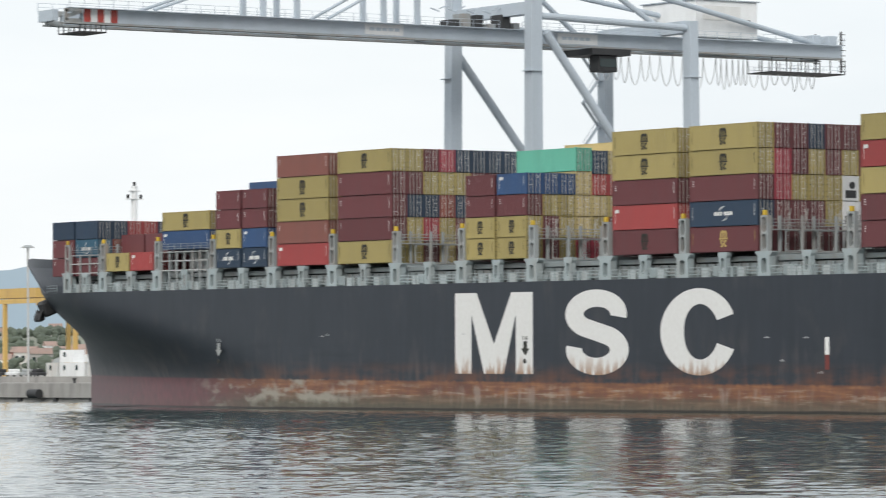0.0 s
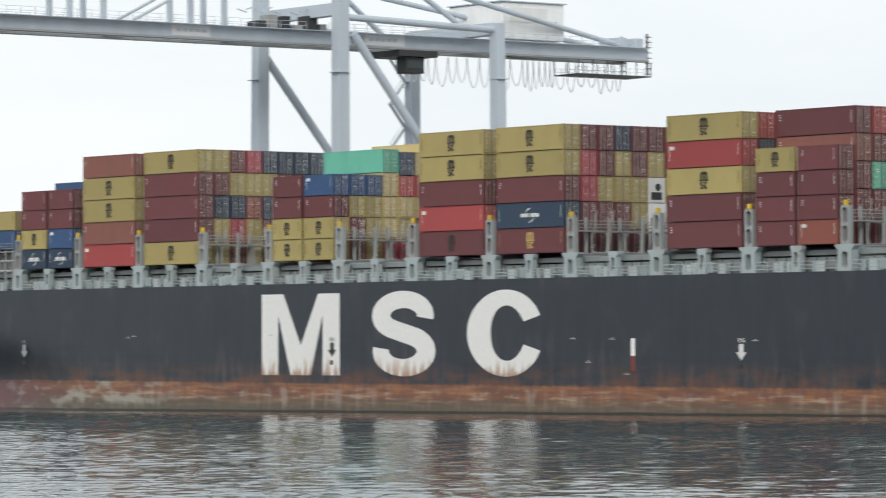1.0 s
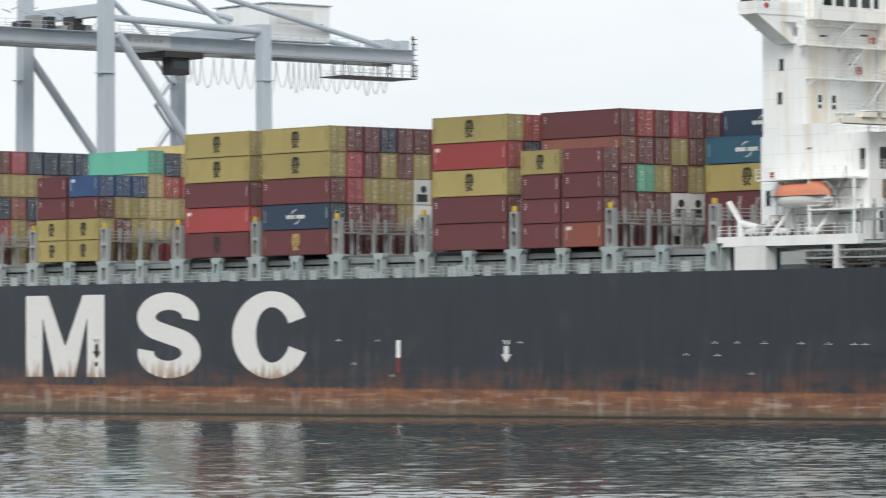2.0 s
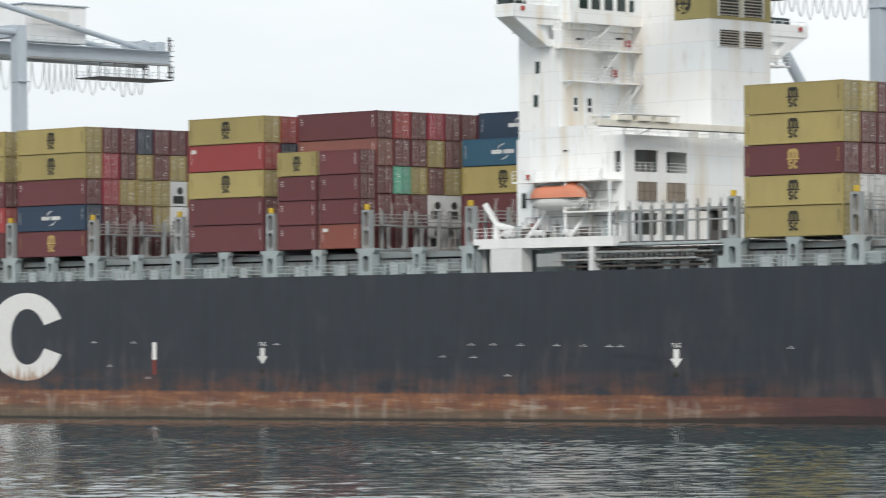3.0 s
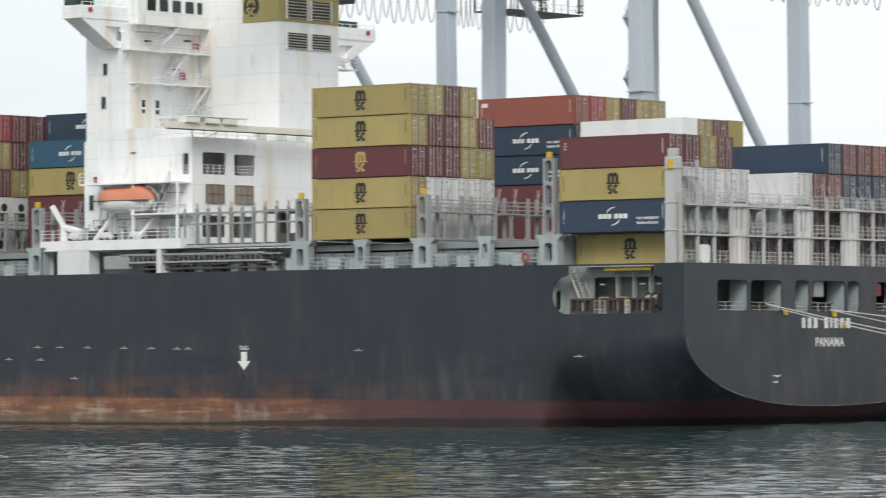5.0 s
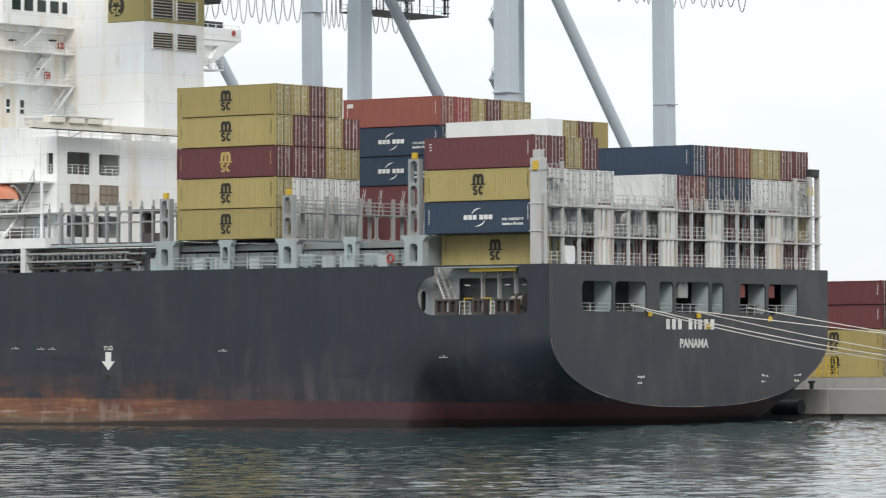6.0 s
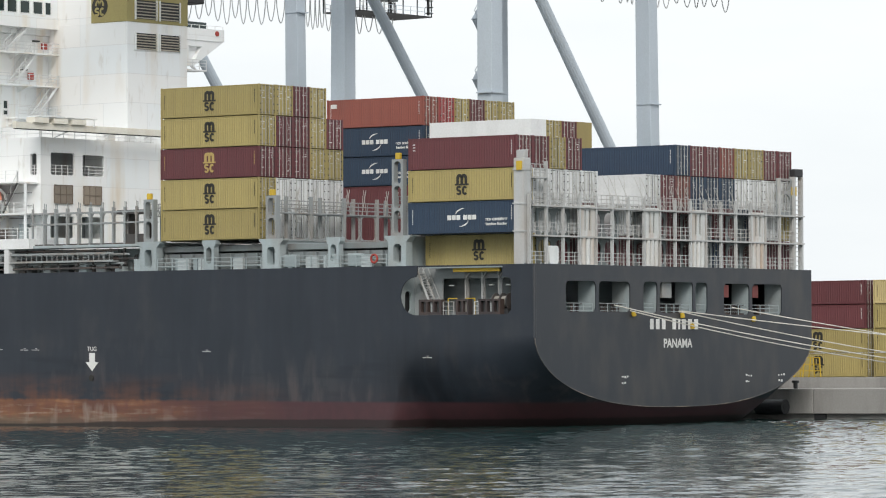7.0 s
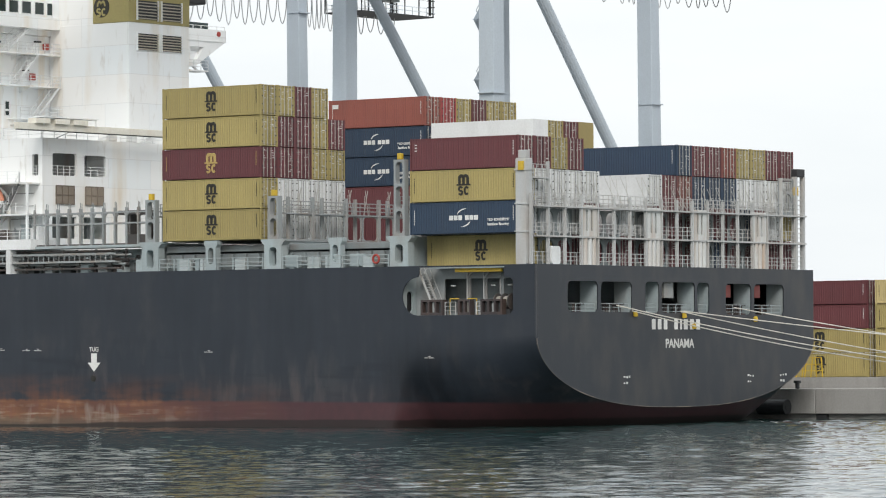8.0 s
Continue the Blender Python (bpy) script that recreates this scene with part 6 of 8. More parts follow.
def build_boat_deck_things():
    for i, x in enumerate((-74.5, -70.2, -66.0)):
        bm = bmesh.new()
        bar(bm, (-0.7, 0, 0.45), (0.7, 0, 0.45), 0.75, sides=14)
        me = mesh_of("raft", bm, WHITE, 0.06)
        rf = thing("life_raft", TRIM @ pose(x, 1.3, 18.5), "white life-raft canister on a cradle", "life raft", "life-raft canisters", me=me)
        for s in (-0.45, 0.45):
            bm = bmesh.new()
            box(bm, s - 0.06, -0.4, 0, s + 0.06, 0.4, 0.25)
            part("cradle", bm, DARK, rf)
    cr = thing("stores_crane", TRIM @ pose(-76.6, 1.8, 18.5), "small white stores crane on the boat deck", "crane")
    bm = bmesh.new()
    bar(bm, (0, 0, 0), (0, 0, 1.6), 0.8, sides=12)
    part("column", bm, WHITE, cr)
    bm = bmesh.new()
    bar(bm, (0, 0, 1.5), (-1.2, -0.5, 3.6), 0.45)
    part("jib", bm, WHITE, cr)
    bm = bmesh.new()
    bar(bm, (0.1, 0, 1.4), (2.6, -0.2, 0.9), 0.7, sides=10)
    part("winch", bm, WHITE, cr)
    # gear added to make the recess greyer, part clutter, part its shade
    rng = random.Random(17)
    for k in range(13):
        x = -76.0 + k * 1.25 + rng.uniform(-0.3, 0.3)
        w, h = rng.uniform(0.4, 1.1), rng.uniform(0.7, 2.3)
        bm = bmesh.new()
        box(bm, -w / 2, -0.3, 0, w / 2, 0.3, h * 0.7)
        box(bm, -w / 2 - 0.06, -0.36, h * 0.7, w / 2 + 0.06, 0.36, h * 0.7 + 0.1)
        bar(bm, (w * 0.2, 0, h * 0.7), (w * 0.2, 0, h), 0.14, sides=8)
        me = mesh_of("deck_cabinet", bm, (BRIDGE_GREY, WHITE, OILY, DECK_GREY, DULL_RED)[(k * 3) % 5])
        thing("deck_cabinet", TRIM @ pose(x, 3.3 - rng.uniform(0, 0.5), 18.5), "small equipment cabinet on the boat deck", "cabinet", "boat deck cabinets", me=me)
    for j in range(4):
        bm = bmesh.new()
        z = 19.4 + j * 1.25
        bar(bm, (-75.5 + j, 3.8, z), (-62.0, 3.8, z), 0.1, sides=6)
        bar(bm, (-75.5 + j, 3.8, z), (-75.5 + j, 3.8, 18.5), 0.1, sides=6)
        thing("wall_pipe", TRIM, "thin grey pipe along the house wall", "pipe", "pipes on the house wall", me=mesh_of("wall_pipe", bm, BRIDGE_GREY))
    for x in (-72.2, -64.4):
        bm = bmesh.new()
        bar(bm, (-0.5, 0, 0.55), (0.5, 0, 0.55), 0.9, sides=14)
        box(bm, -0.7, -0.5, 0, 0.7, 0.5, 0.2)
        box(bm, 0.5, -0.35, 0.2, 0.9, 0.35, 1.0)
        thing("davit_winch", TRIM @ pose(x, 1.6, 18.5), "grey lifeboat davit winch on the boat deck", "winch", "davit winches", me=mesh_of("davit_winch", bm, OILY))
    gw = thing("gangway", TRIM @ pose(-67.3, 0.35, 16.2), "grey folded accommodation ladder along the deck edge", "gangway")
    for z in (0.0, 0.75):
        bm = bmesh.new()
        bar(bm, (0, 0, z), (19.2, 0, z), 0.18)
        part("rail", bm, BRIDGE_GREY, gw)
    bm = bmesh.new()
    bar(bm, (0, 0, 0), (0, 0, 0.75), 0.06)
    post = mesh_of("stanchion", bm, BRIDGE_GREY)
    for k in range(28):
        o = part("stanchion", post, None, gw)
        o.location = (0.35 + k * 0.68, 0, 0)
    bm = bmesh.new()
    box(bm, 0, 0.15, -0.1, 19.2, 0.8, 0.05)
    part("tread_deck", bm, BRIDGE_GREY, gw)
    bm = bmesh.new()
    box(bm, -69.6, 0.3, 15.6, -66.2, 1.0, 16.9)
    thing("valve_box", TRIM, "weathered pale grey steel box at the deck edge", "box", me=mesh_of("valve_box", bm, BRIDGE_GREY, 0.04))
    # machinery grouped below the house
    rng = random.Random(3)
    for k in range(9):
        x = -64.5 + k * 2.35
        w, h = rng.uniform(0.7, 1.6), rng.uniform(0.5, 1.2)
        bm = bmesh.new()
        box(bm, -w / 2, -0.4, 0, w / 2, 0.4, h)
        bar(bm, (0, 0, h), (0, 0, h + 0.4), 0.25, sides=8)
        me = mesh_of("machine", bm, rng.choice([DECK_GREY, DARK, BRIDGE_GREY]), 0.03)
        thing("deck_machine", TRIM @ pose(x, 1.5, DECK), "small grey pump housing on deck", "machine", "deck machines beside the house", me=me)


build_boat_deck_things()

# tall open frame between the house and the after stacks
def build_house_frame():
    fr = thing("service_rack", TRIM @ pose(0, 1.0, DECK), "grey open steel frame with arched posts beside the house", "frame")
    b = bmesh.new()
    bar(b, (0, 0, 2.6), (0, 0, 6.2), 0.17)
    bar(b, (0, 0, 5.25), (0.3, 0, 5.7), 0.08)
    bar(b, (0, 0, 5.25), (-0.3, 0, 5.7), 0.08)
    bar(b, (0.05, 0, 6.0), (0.05, 0, 6.75), 0.06)
    up = mesh_of("upright", b, BRIDGE_GREY)
    for row, y in enumerate((0.0, 1.4)):
        for k in range(11):
            o = part("upright", up, None, fr)
            o.location = (-59.2 + k * 1.5 + row * 0.4, y, 0)
        for z in (2.7, 4.7, 5.75):
            bm = bmesh.new()
            bar(bm, (-59.6, y, z), (-44.2, y, z), 0.12, 0.14)
            part("beam", bm, BRIDGE_GREY if z > 3 else OILY, fr)
    # dark oily pipework, valves and a low deckhouse below the frame
    rng = random.Random(21)
    for j in range(5):
        pp = thing("deck_pipe", TRIM @ pose(0, 0.75 + 0.3 * (j % 3), DECK + 0.4 + 0.42 * j), "dark oily pipe run along the deck", "pipe", "pipe runs beside the house")
        bm = bmesh.new()
        bar(bm, (-66.0 + rng.uniform(0, 3), 0, 0), (-45.0 - rng.uniform(0, 4), 0, 0), 0.2, sides=8)
        part("pipe", bm, (OILY, BRIDGE_GREY)[j % 2], pp)
        for k in range(9):
            bm = bmesh.new()
            x = -64 + k * 2.1 + rng.uniform(-0.3, 0.3)
            bar(bm, (x - 0.07, 0, 0), (x + 0.07, 0, 0), 0.34, sides=10)
            part("flange", bm, OILY, pp)
    for k in range(16):
        x = -65.0 + k * 1.3 + rng.uniform(-0.3, 0.3)
        w, h = rng.uniform(0.3, 0.9), rng.uniform(0.7, 2.1)
        bm = bmesh.new()
        box(bm, -w / 2, -0.3, 0, w / 2, 0.3, h * 0.6)
        bar(bm, (0, 0, h * 0.6), (0, 0, h), 0.2, sides=8)
        bar(bm, (-0.22, 0, h), (0.22, 0, h), 0.3, sides=8)
        thing("deck_valve", TRIM @ pose(x, 1.9 + rng.uniform(-0.2, 0.4), DECK), "dark steel valve stand among the deck pipes", "valve", "valve stands beside the house", me=mesh_of("deck_valve", bm, rng.choice((OILY, BRIDGE_GREY, OILY, FAIRLEAD))))
    bm = bmesh.new()
    box(bm, -47.6, 1.5, DECK + 2.62, -45.0, 2.9, DECK + 3.6)
    for x in (-47.4, -45.3):
        box(bm, x, 1.6, DECK + 3.6, x + 0.2, 2.8, DECK + 5.5)
    box(bm, -48.6, 1.4, DECK + 5.5, -45.0, 3.0, DECK + 5.9)
    thing("dark_winch_house", TRIM, "dark open winch shelter standing beside the frame", "shelter", me=mesh_of("dark_winch_house", bm, OILY))
    bm = bmesh.new()
    box(bm, -58.8, 0.6, DECK + 2.36, -44.9, 3.0, DECK + 2.62)
    thing("pipe_platform", TRIM, "grey steel platform over the deck pipes", "platform", me=mesh_of("pipe_platform", bm, DECK_GREY, 0.03))


build_house_frame()


# ---- painted marks on the hull ----
def mark_paint():
    m, nt, b, co = shell("worn_white_hull_paint", 0.5)
    sep = nt.nodes.new("ShaderNodeSeparateXYZ")
    nt.links.new(co, sep.inputs[0])
    drip = noise_of(nt, co, 0.95, 7, (1, 1, 0.24))
    fine = noise_of(nt, co, 2.2, 4)
    base = mixed(nt, fine, (0.66, 0.65, 0.63), (0.78, 0.78, 0.77))
    low = ramp(nt, math_of(nt, "DIVIDE", math_of(nt, "SUBTRACT", sep.outputs["Z"], 3.6), 4.0), [(0.0, (1, 1, 1)), (0.75, (0, 0, 0))])
    f = math_of(nt, "MULTIPLY", ramp(nt, math_of(nt, "ADD", drip, math_of(nt, "MULTIPLY", low, 0.22)), [(0.56, (0, 0, 0)), (0.66, (1, 1, 1))]), low)
    rusty = mixed(nt, fine, (0.18, 0.07, 0.03), (0.46, 0.25, 0.11))
    nt.links.new(mixed(nt, f, base, rusty), b.inputs["Base Color"])
    return m


MARK_WHITE = mark_paint()


def slab(bm, pts, y0=-0.03, y1=-0.004):
    a = [bm.verts.new((x, y0, z)) for x, z in pts]
    b = [bm.verts.new((x, y1, z)) for x, z in pts]
    n = len(pts)
    for k in range(n):
        bm.faces.new((a[k], a[(k + 1) % n], b[(k + 1) % n], b[k]))
    bm.faces.new(a[::-1])


def stroke(bm, path, widths, place):
    """A band of given half-widths along a path, in the mark's own units."""
    left, right = [], []
    for i, (u, v) in enumerate(path):
        u0, v0 = path[max(0, i - 1)]
        u1, v1 = path[min(len(path) - 1, i + 1)]
        d = math.hypot(u1 - u0, v1 - v0)
        nu, nv = -(v1 - v0) / d, (u1 - u0) / d
        w = widths(i / (len(path) - 1))
        left.append(place(u + nu * w, v + nv * w))
        right.append(place(u - nu * w, v - nv * w))
    rings = [[bm.verts.new((p[0], y, p[1])) for p in (l, r) for y in (-0.03, -0.004)] for l, r in zip(left, right)]
    for a, b in zip(rings, rings[1:]):
        for i, j in ((0, 2), (2, 3), (3, 1), (1, 0)):
            bm.faces.new((a[i], b[i], b[j], a[j]))
    for e in (rings[0], rings[-1]):
        bm.faces.new((e[0], e[1], e[3], e[2]))


def build_hull_marks():
    Z0, Z1 = 4.05, 13.9
    hm = thing("hull_mark", TRIM, "huge white painted zigzag of bars, rust-stained, on the hull", "painted mark", "great white hull marks")
    x0, x1, w = -198.35, -182.2, 3.45
    mid = (x0 + x1) / 2
    for i, pts in enumerate((((x0, Z0), (x0 + w, Z0), (x0 + w, Z1), (x0, Z1)), ((x1 - w, Z0), (x1, Z0), (x1, Z1), (x1 - w, Z1)),
                             ((x0 + w, Z1), (x0 + w + 0.02, Z1 - 2.6), (mid - 2.0, Z0), (mid + 0.1, Z0), (mid + 0.1, Z0 + 3.6), (x0 + w + 1.1, Z1)),
                             ((mid + 0.1, Z0), (mid + 2.1, Z0), (x1 - w - 0.02, Z1 - 2.6), (x1 - w, Z1), (x1 - w - 0.9, Z1), (mid + 0.1, Z0 + 3.6)))):
        bm = bmesh.new()
        slab(bm, pts)
        part("bar", bm, MARK_WHITE, hm)
    hm = thing("hull_mark", TRIM, "huge white painted double hook, rust-stained, on the hull", "painted mark", "great white hull marks")
    x0, x1 = -175.7, -163.4

    def put(u, v):
        return x0 + (x1 - x0) * u / 112, Z0 + (Z1 - Z0) * v / 150

    up = [(56 + 39 * math.cos(radians(a)), 108 + 28.5 * math.sin(radians(a))) for a in range(-10, 238, 4)]
    dn = [(56 + 40 * math.cos(radians(a)), 44 + 29.5 * math.sin(radians(a))) for a in range(58, -194, -4)]
    bm = bmesh.new()
    stroke(bm, up + dn, lambda t: 14.2 + 2.2 * math.sin(math.pi * t), put)
    part("hook", bm, MARK_WHITE, hm)
    hm = thing("hull_mark", TRIM, "huge white painted open ring, rust-stained, on the hull", "painted mark", "great white hull marks")
    x2, x3 = -157.25, -143.2

    def put2(u, v):
        return x2 + (x3 - x2) * u / 136, Z0 + (Z1 - Z0) * v / 152

    ring = [(69 + 49 * math.cos(radians(a)), 76 + 62.5 * math.sin(radians(a))) for a in range(24, 339, 3)]
    bm = bmesh.new()
    stroke(bm, ring, lambda t: 15.5 + 5.5 * math.sin(math.pi * t) ** 4 - 2.5 * math.sin(2 * math.pi * t) ** 2, put2)
    part("ring", bm, MARK_WHITE, hm)
    # draught bar, tug arrows, small dashes
    db = thing("draught_bar", TRIM, "white over red vertical bar on the hull", "painted mark")
    for z0, z1, m in ((6.4, 8.3, LABEL_WHITE), (4.75, 6.4, DULL_RED)):
        bm = bmesh.new()
        slab(bm, ((-128.2, z0), (-127.5, z0), (-127.5, z1), (-128.2, z1)))
        part("bar", bm, m, db)
    for x, z, m in ((-110.1, 7.65, LABEL_WHITE), (-50.5, 7.4, LABEL_WHITE), (-183.7, 8.0, LABEL_BLACK), (-253.4, 7.9, BRIDGE_GREY)):
        ar = thing("tug_arrow", TRIM @ pose(x, -0.03 if m is LABEL_BLACK else 0, z), "arrow painted on the hull at a tug push point", "painted mark", "tug push point arrows")
        bm = bmesh.new()
        slab(bm, ((-0.36, -0.9), (0.36, -0.9), (0.36, 0.0), (-0.36, 0.0)))
        slab(bm, ((0, -1.75), (0.82, -0.88), (-0.82, -0.88)))
        part("arrow", bm, m, ar)
        bm = bmesh.new()
        bmesh.ops.create_cone(bm, cap_ends=True, segments=14, radius1=0.3, radius2=0.3, depth=0.05,
                              matrix=Matrix.Translation((-0.1, -0.03, -2.4)) @ Matrix.Rotation(math.pi / 2, 4, "X"))
        part("dot", bm, LABEL_BLACK, ar)
        fc = bpy.data.curves.new("lettering", "FONT")
        fc.body, fc.size, fc.align_x = "TUG", 0.6, "CENTER"
        fc.extrude = 0.008
        tx = new("lettering", fc)
        tx.parent = ar
        tx.matrix_basis = pose(0, -0.03, 0.18, 90, 0, 0)
        fc.materials.append(m)
    bm = bmesh.new()
    slab(bm, ((-0.5, -0.04), (-0.1, -0.04), (-0.1, 0.03), (-0.5, 0.03)))
    slab(bm, ((-0.04, -0.05), (0.5, -0.05), (0.5, 0.03), (-0.04, 0.03)))
    slab(bm, ((-0.05, 0.09), (0.18, 0.09), (0.18, 0.16), (-0.05, 0.16)))
    dash = mesh_of("dash", bm, FRAME_GREY)
    for x, z in ((-138.2, 8.3), (-131.4, 8.25), (-226.9, 8.9), (-228.2, 8.7), (-107.9, 8.0), (-78.6, 7.9), (-75.4, 7.9), (-71.6, 7.85), (-66.5, 7.8), (-62.8, 7.75), (-59.4, 7.7), (-57.9, 7.7),
                 (-36.0, 7.5), (-82.7, 6.7), (-78.2, 6.65), (-73.4, 4.8), (-135.5, 5.7), (-128.9, 4.4), (-9.8, 6.9), (-196.6, 8.9)):
        thing("frame_mark", TRIM @ pose(x, -0.012, z), "small white frame mark on the hull", "painted mark", "small hull marks", me=dash)
    # stern: name bars and the home port
    nm = thing("stern_name", TRIM @ pose(STERN, 0, 0), "white lettering bars for the name on the transom", "painted mark")
    y = 17.7
    for w, gap in ((0.55, 0.4), (0.55, 0.4), (0.55, 1.15), (0.55, 0.4), (0.25, 0.35), (0.6, 0.4), (0.6, 0.4), (0.6, 0.4)):
        bm = bmesh.new()
        box(bm, 0.004, y, 9.4, 0.03, y + w, 10.35)
        part("bar", bm, LABEL_WHITE, nm)
        y += w + gap
    fc = bpy.data.curves.new("home_port", "FONT")
    fc.body, fc.size, fc.extrude, fc.offset, fc.space_character = "PANAMA", 1.12, 0.01, 0.03, 1.02
    fc.materials.append(LABEL_WHITE)
    tx = thing("home_port", TRIM @ Matrix.Translation((STERN + 0.012, 19.85, 7.75)) @ Euler((math.pi / 2, 0, math.pi / 2)).to_matrix().to_4x4(), "white lettering PANAMA on the transom", "lettering")
    tx2 = new("letters", fc)
    tx2.parent = tx
    rng = random.Random(2)
    for y in (13.2, 33.4, 39.0):
        for k in range(5):
            bm = bmesh.new()
            yy, zz = y + (k % 3) * 0.42, 5.0 - 0.55 * (k // 3) + rng.uniform(-0.04, 0.04)
            box(bm, 0.004, yy, zz, 0.02, yy + rng.uniform(0.15, 0.3), zz + rng.uniform(0.12, 0.22))
            part("stern_mark", bm, LABEL_WHITE, nm)


build_hull_marks()


# ---- mooring lines ----
ROPE = paint("pale_mooring_rope", (0.62, 0.60, 0.54), 0.9)


def rope(a, b, sag, r=0.055):
    a, b = Vector(a), Vector(b)
    bm = bmesh.new()
    n = 24
    pts = [a.lerp(b, k / n) - Vector((0, 0, sag * 4 * (k / n) * (1 - k / n))) for k in range(n + 1)]
    d = (b - a).normalized()
    side = d.cross(Vector((0, 0, 1))).normalized()
    up = side.cross(d)
    rings = [[bm.verts.new(p + side * (r * math.cos(k * math.tau / 6)) + up * (r * math.sin(k * math.tau / 6))) for k in range(6)] for p in pts]
    for p, q in zip(rings, rings[1:]):
        for k in range(6):
            bm.faces.new((p[k], p[(k + 1) % 6], q[(k + 1) % 6], q[k]))
    thing("mooring_line", pose(0, 0, 0), "pale mooring rope running from the stern to the quay", "rope", "stern mooring lines", me=mesh_of("mooring_line", bm, ROPE))


for a, b, sag in (((2.3, 12.0, 10.9), (30.2, 52.2, 3.4), 0.9), ((2.3, 14.5, 10.4), (30.6, 52.4, 3.4), 1.2), ((2.3, 22.2, 10.4), (30.4, 52.5, 3.4), 0.6), ((2.3, 22.8, 10.4), (64.5, 54.0, 3.4), 0.6), ((2.3, 31.0, 10.8), (44, 54, 3.4), 0.5)):
    rope(a, b, sag)
for y, z in ((14.9, 11.3), (22.7, 11.2), (24.3, 10.2), (34.6, 10.9)):
    bm = bmesh.new()
    bmesh.ops.create_cone(bm, cap_ends=True, segments=12, radius1=0.24, radius2=0.2, depth=0.45, matrix=Matrix.Rotation(0.3, 4, "X"))
    thing("chafe_guard", TRIM @ pose(2.35, y, z - 0.5), "yellow canvas chafe guard hung at the stern", "chafe guard", "yellow chafe guards", me=mesh_of("chafe_guard", bm, YELLOW, 0.05))


# ---- quay fittings ----
def build_quay_things():
    bm = bmesh.new()
    bar(bm, (0, 0, 0), (3.2, 0, 0), 1.5, sides=20)
    bar(bm, (-0.05, 0, 0), (3.25, 0, 0), 0.7, sides=12)
    fender = mesh_of("fender", bm, DARK)
    for x in (-5.9, -390, -366, -342, 40, 70):
        f = thing("fender", pose(x, QUAY_Y - 0.78, 1.25), "black rubber cylindrical fender hung on the quay wall", "fender", "quay fenders", me=fender)
    bm = bmesh.new()
    bar(bm, (0, 0, 0), (0, 0, 0.55), 0.45, sides=12)
    bar(bm, (0, 0, 0.55), (0, 0, 0.8), 0.75, sides=12)
    bl = mesh_of("bollard", bm, DARK, 0.04)
    for x in (-2.6, 30.4, 44, 64.5, -352, -378, -404):
        thing("quay_bollard", pose(x, QUAY_Y + (5.5 if x > 31 else (3.9 if x > 0 else 0.9)), QUAY_Z + (0 if x > 0 else 0.12)), "dark iron bollard on the quay", "bollard", "quay bollards", me=bl)
    G = "containers stacked on the quay"
    M = Matrix.Identity(4)
    for k, code in enumerate("yymm"):
        container(-28.2, 84, 3.97 + k * STD, 12.192, STD - 0.012, code, PORT_MARK.get(code, ""), True, M, G)
        container(-15.2, 84.2, 3.97 + k * STD, 12.192, STD - 0.012, "yyyk"[k], "arch", True, M, G)
        container(-2.2, 84.0, 3.97 + k * STD, 12.192, STD - 0.012, "ymyy"[k], "", True, M, G)
        container(-28.2, 86.6, 3.97 + k * STD, 12.192, STD - 0.012, "mmym"[k], "", True, M, G)
    # yellow lashing cage
    cg = thing("lashing_cage", pose(-22.6, 80, 3.97), "yellow steel access cage standing on the quay", "cage")
    for x in (0, 1.1, 2.6):
        for y in (0, 1.2):
            bm = bmesh.new()
            bar(bm, (x, y, 0), (x + (0.25 if x < 2 else -0.15), y, 2.1), 0.1)
            part("post", bm, YELLOW, cg)
    for z in (0.7, 1.4, 2.1):
        bm = bmesh.new()
        bar(bm, (0.1, 0, z), (2.55, 0, z), 0.08)
        bar(bm, (0.1, 1.2, z), (2.55, 1.2, z), 0.08)
        part("rail", bm, YELLOW, cg)


build_quay_things()


# ---- quay cranes ----
def truss_rail(parent, a, b, h=1.1, step=2.2, material=None):
    return railing(parent, a, b, h, step, material or CRANE_GREY, 2)


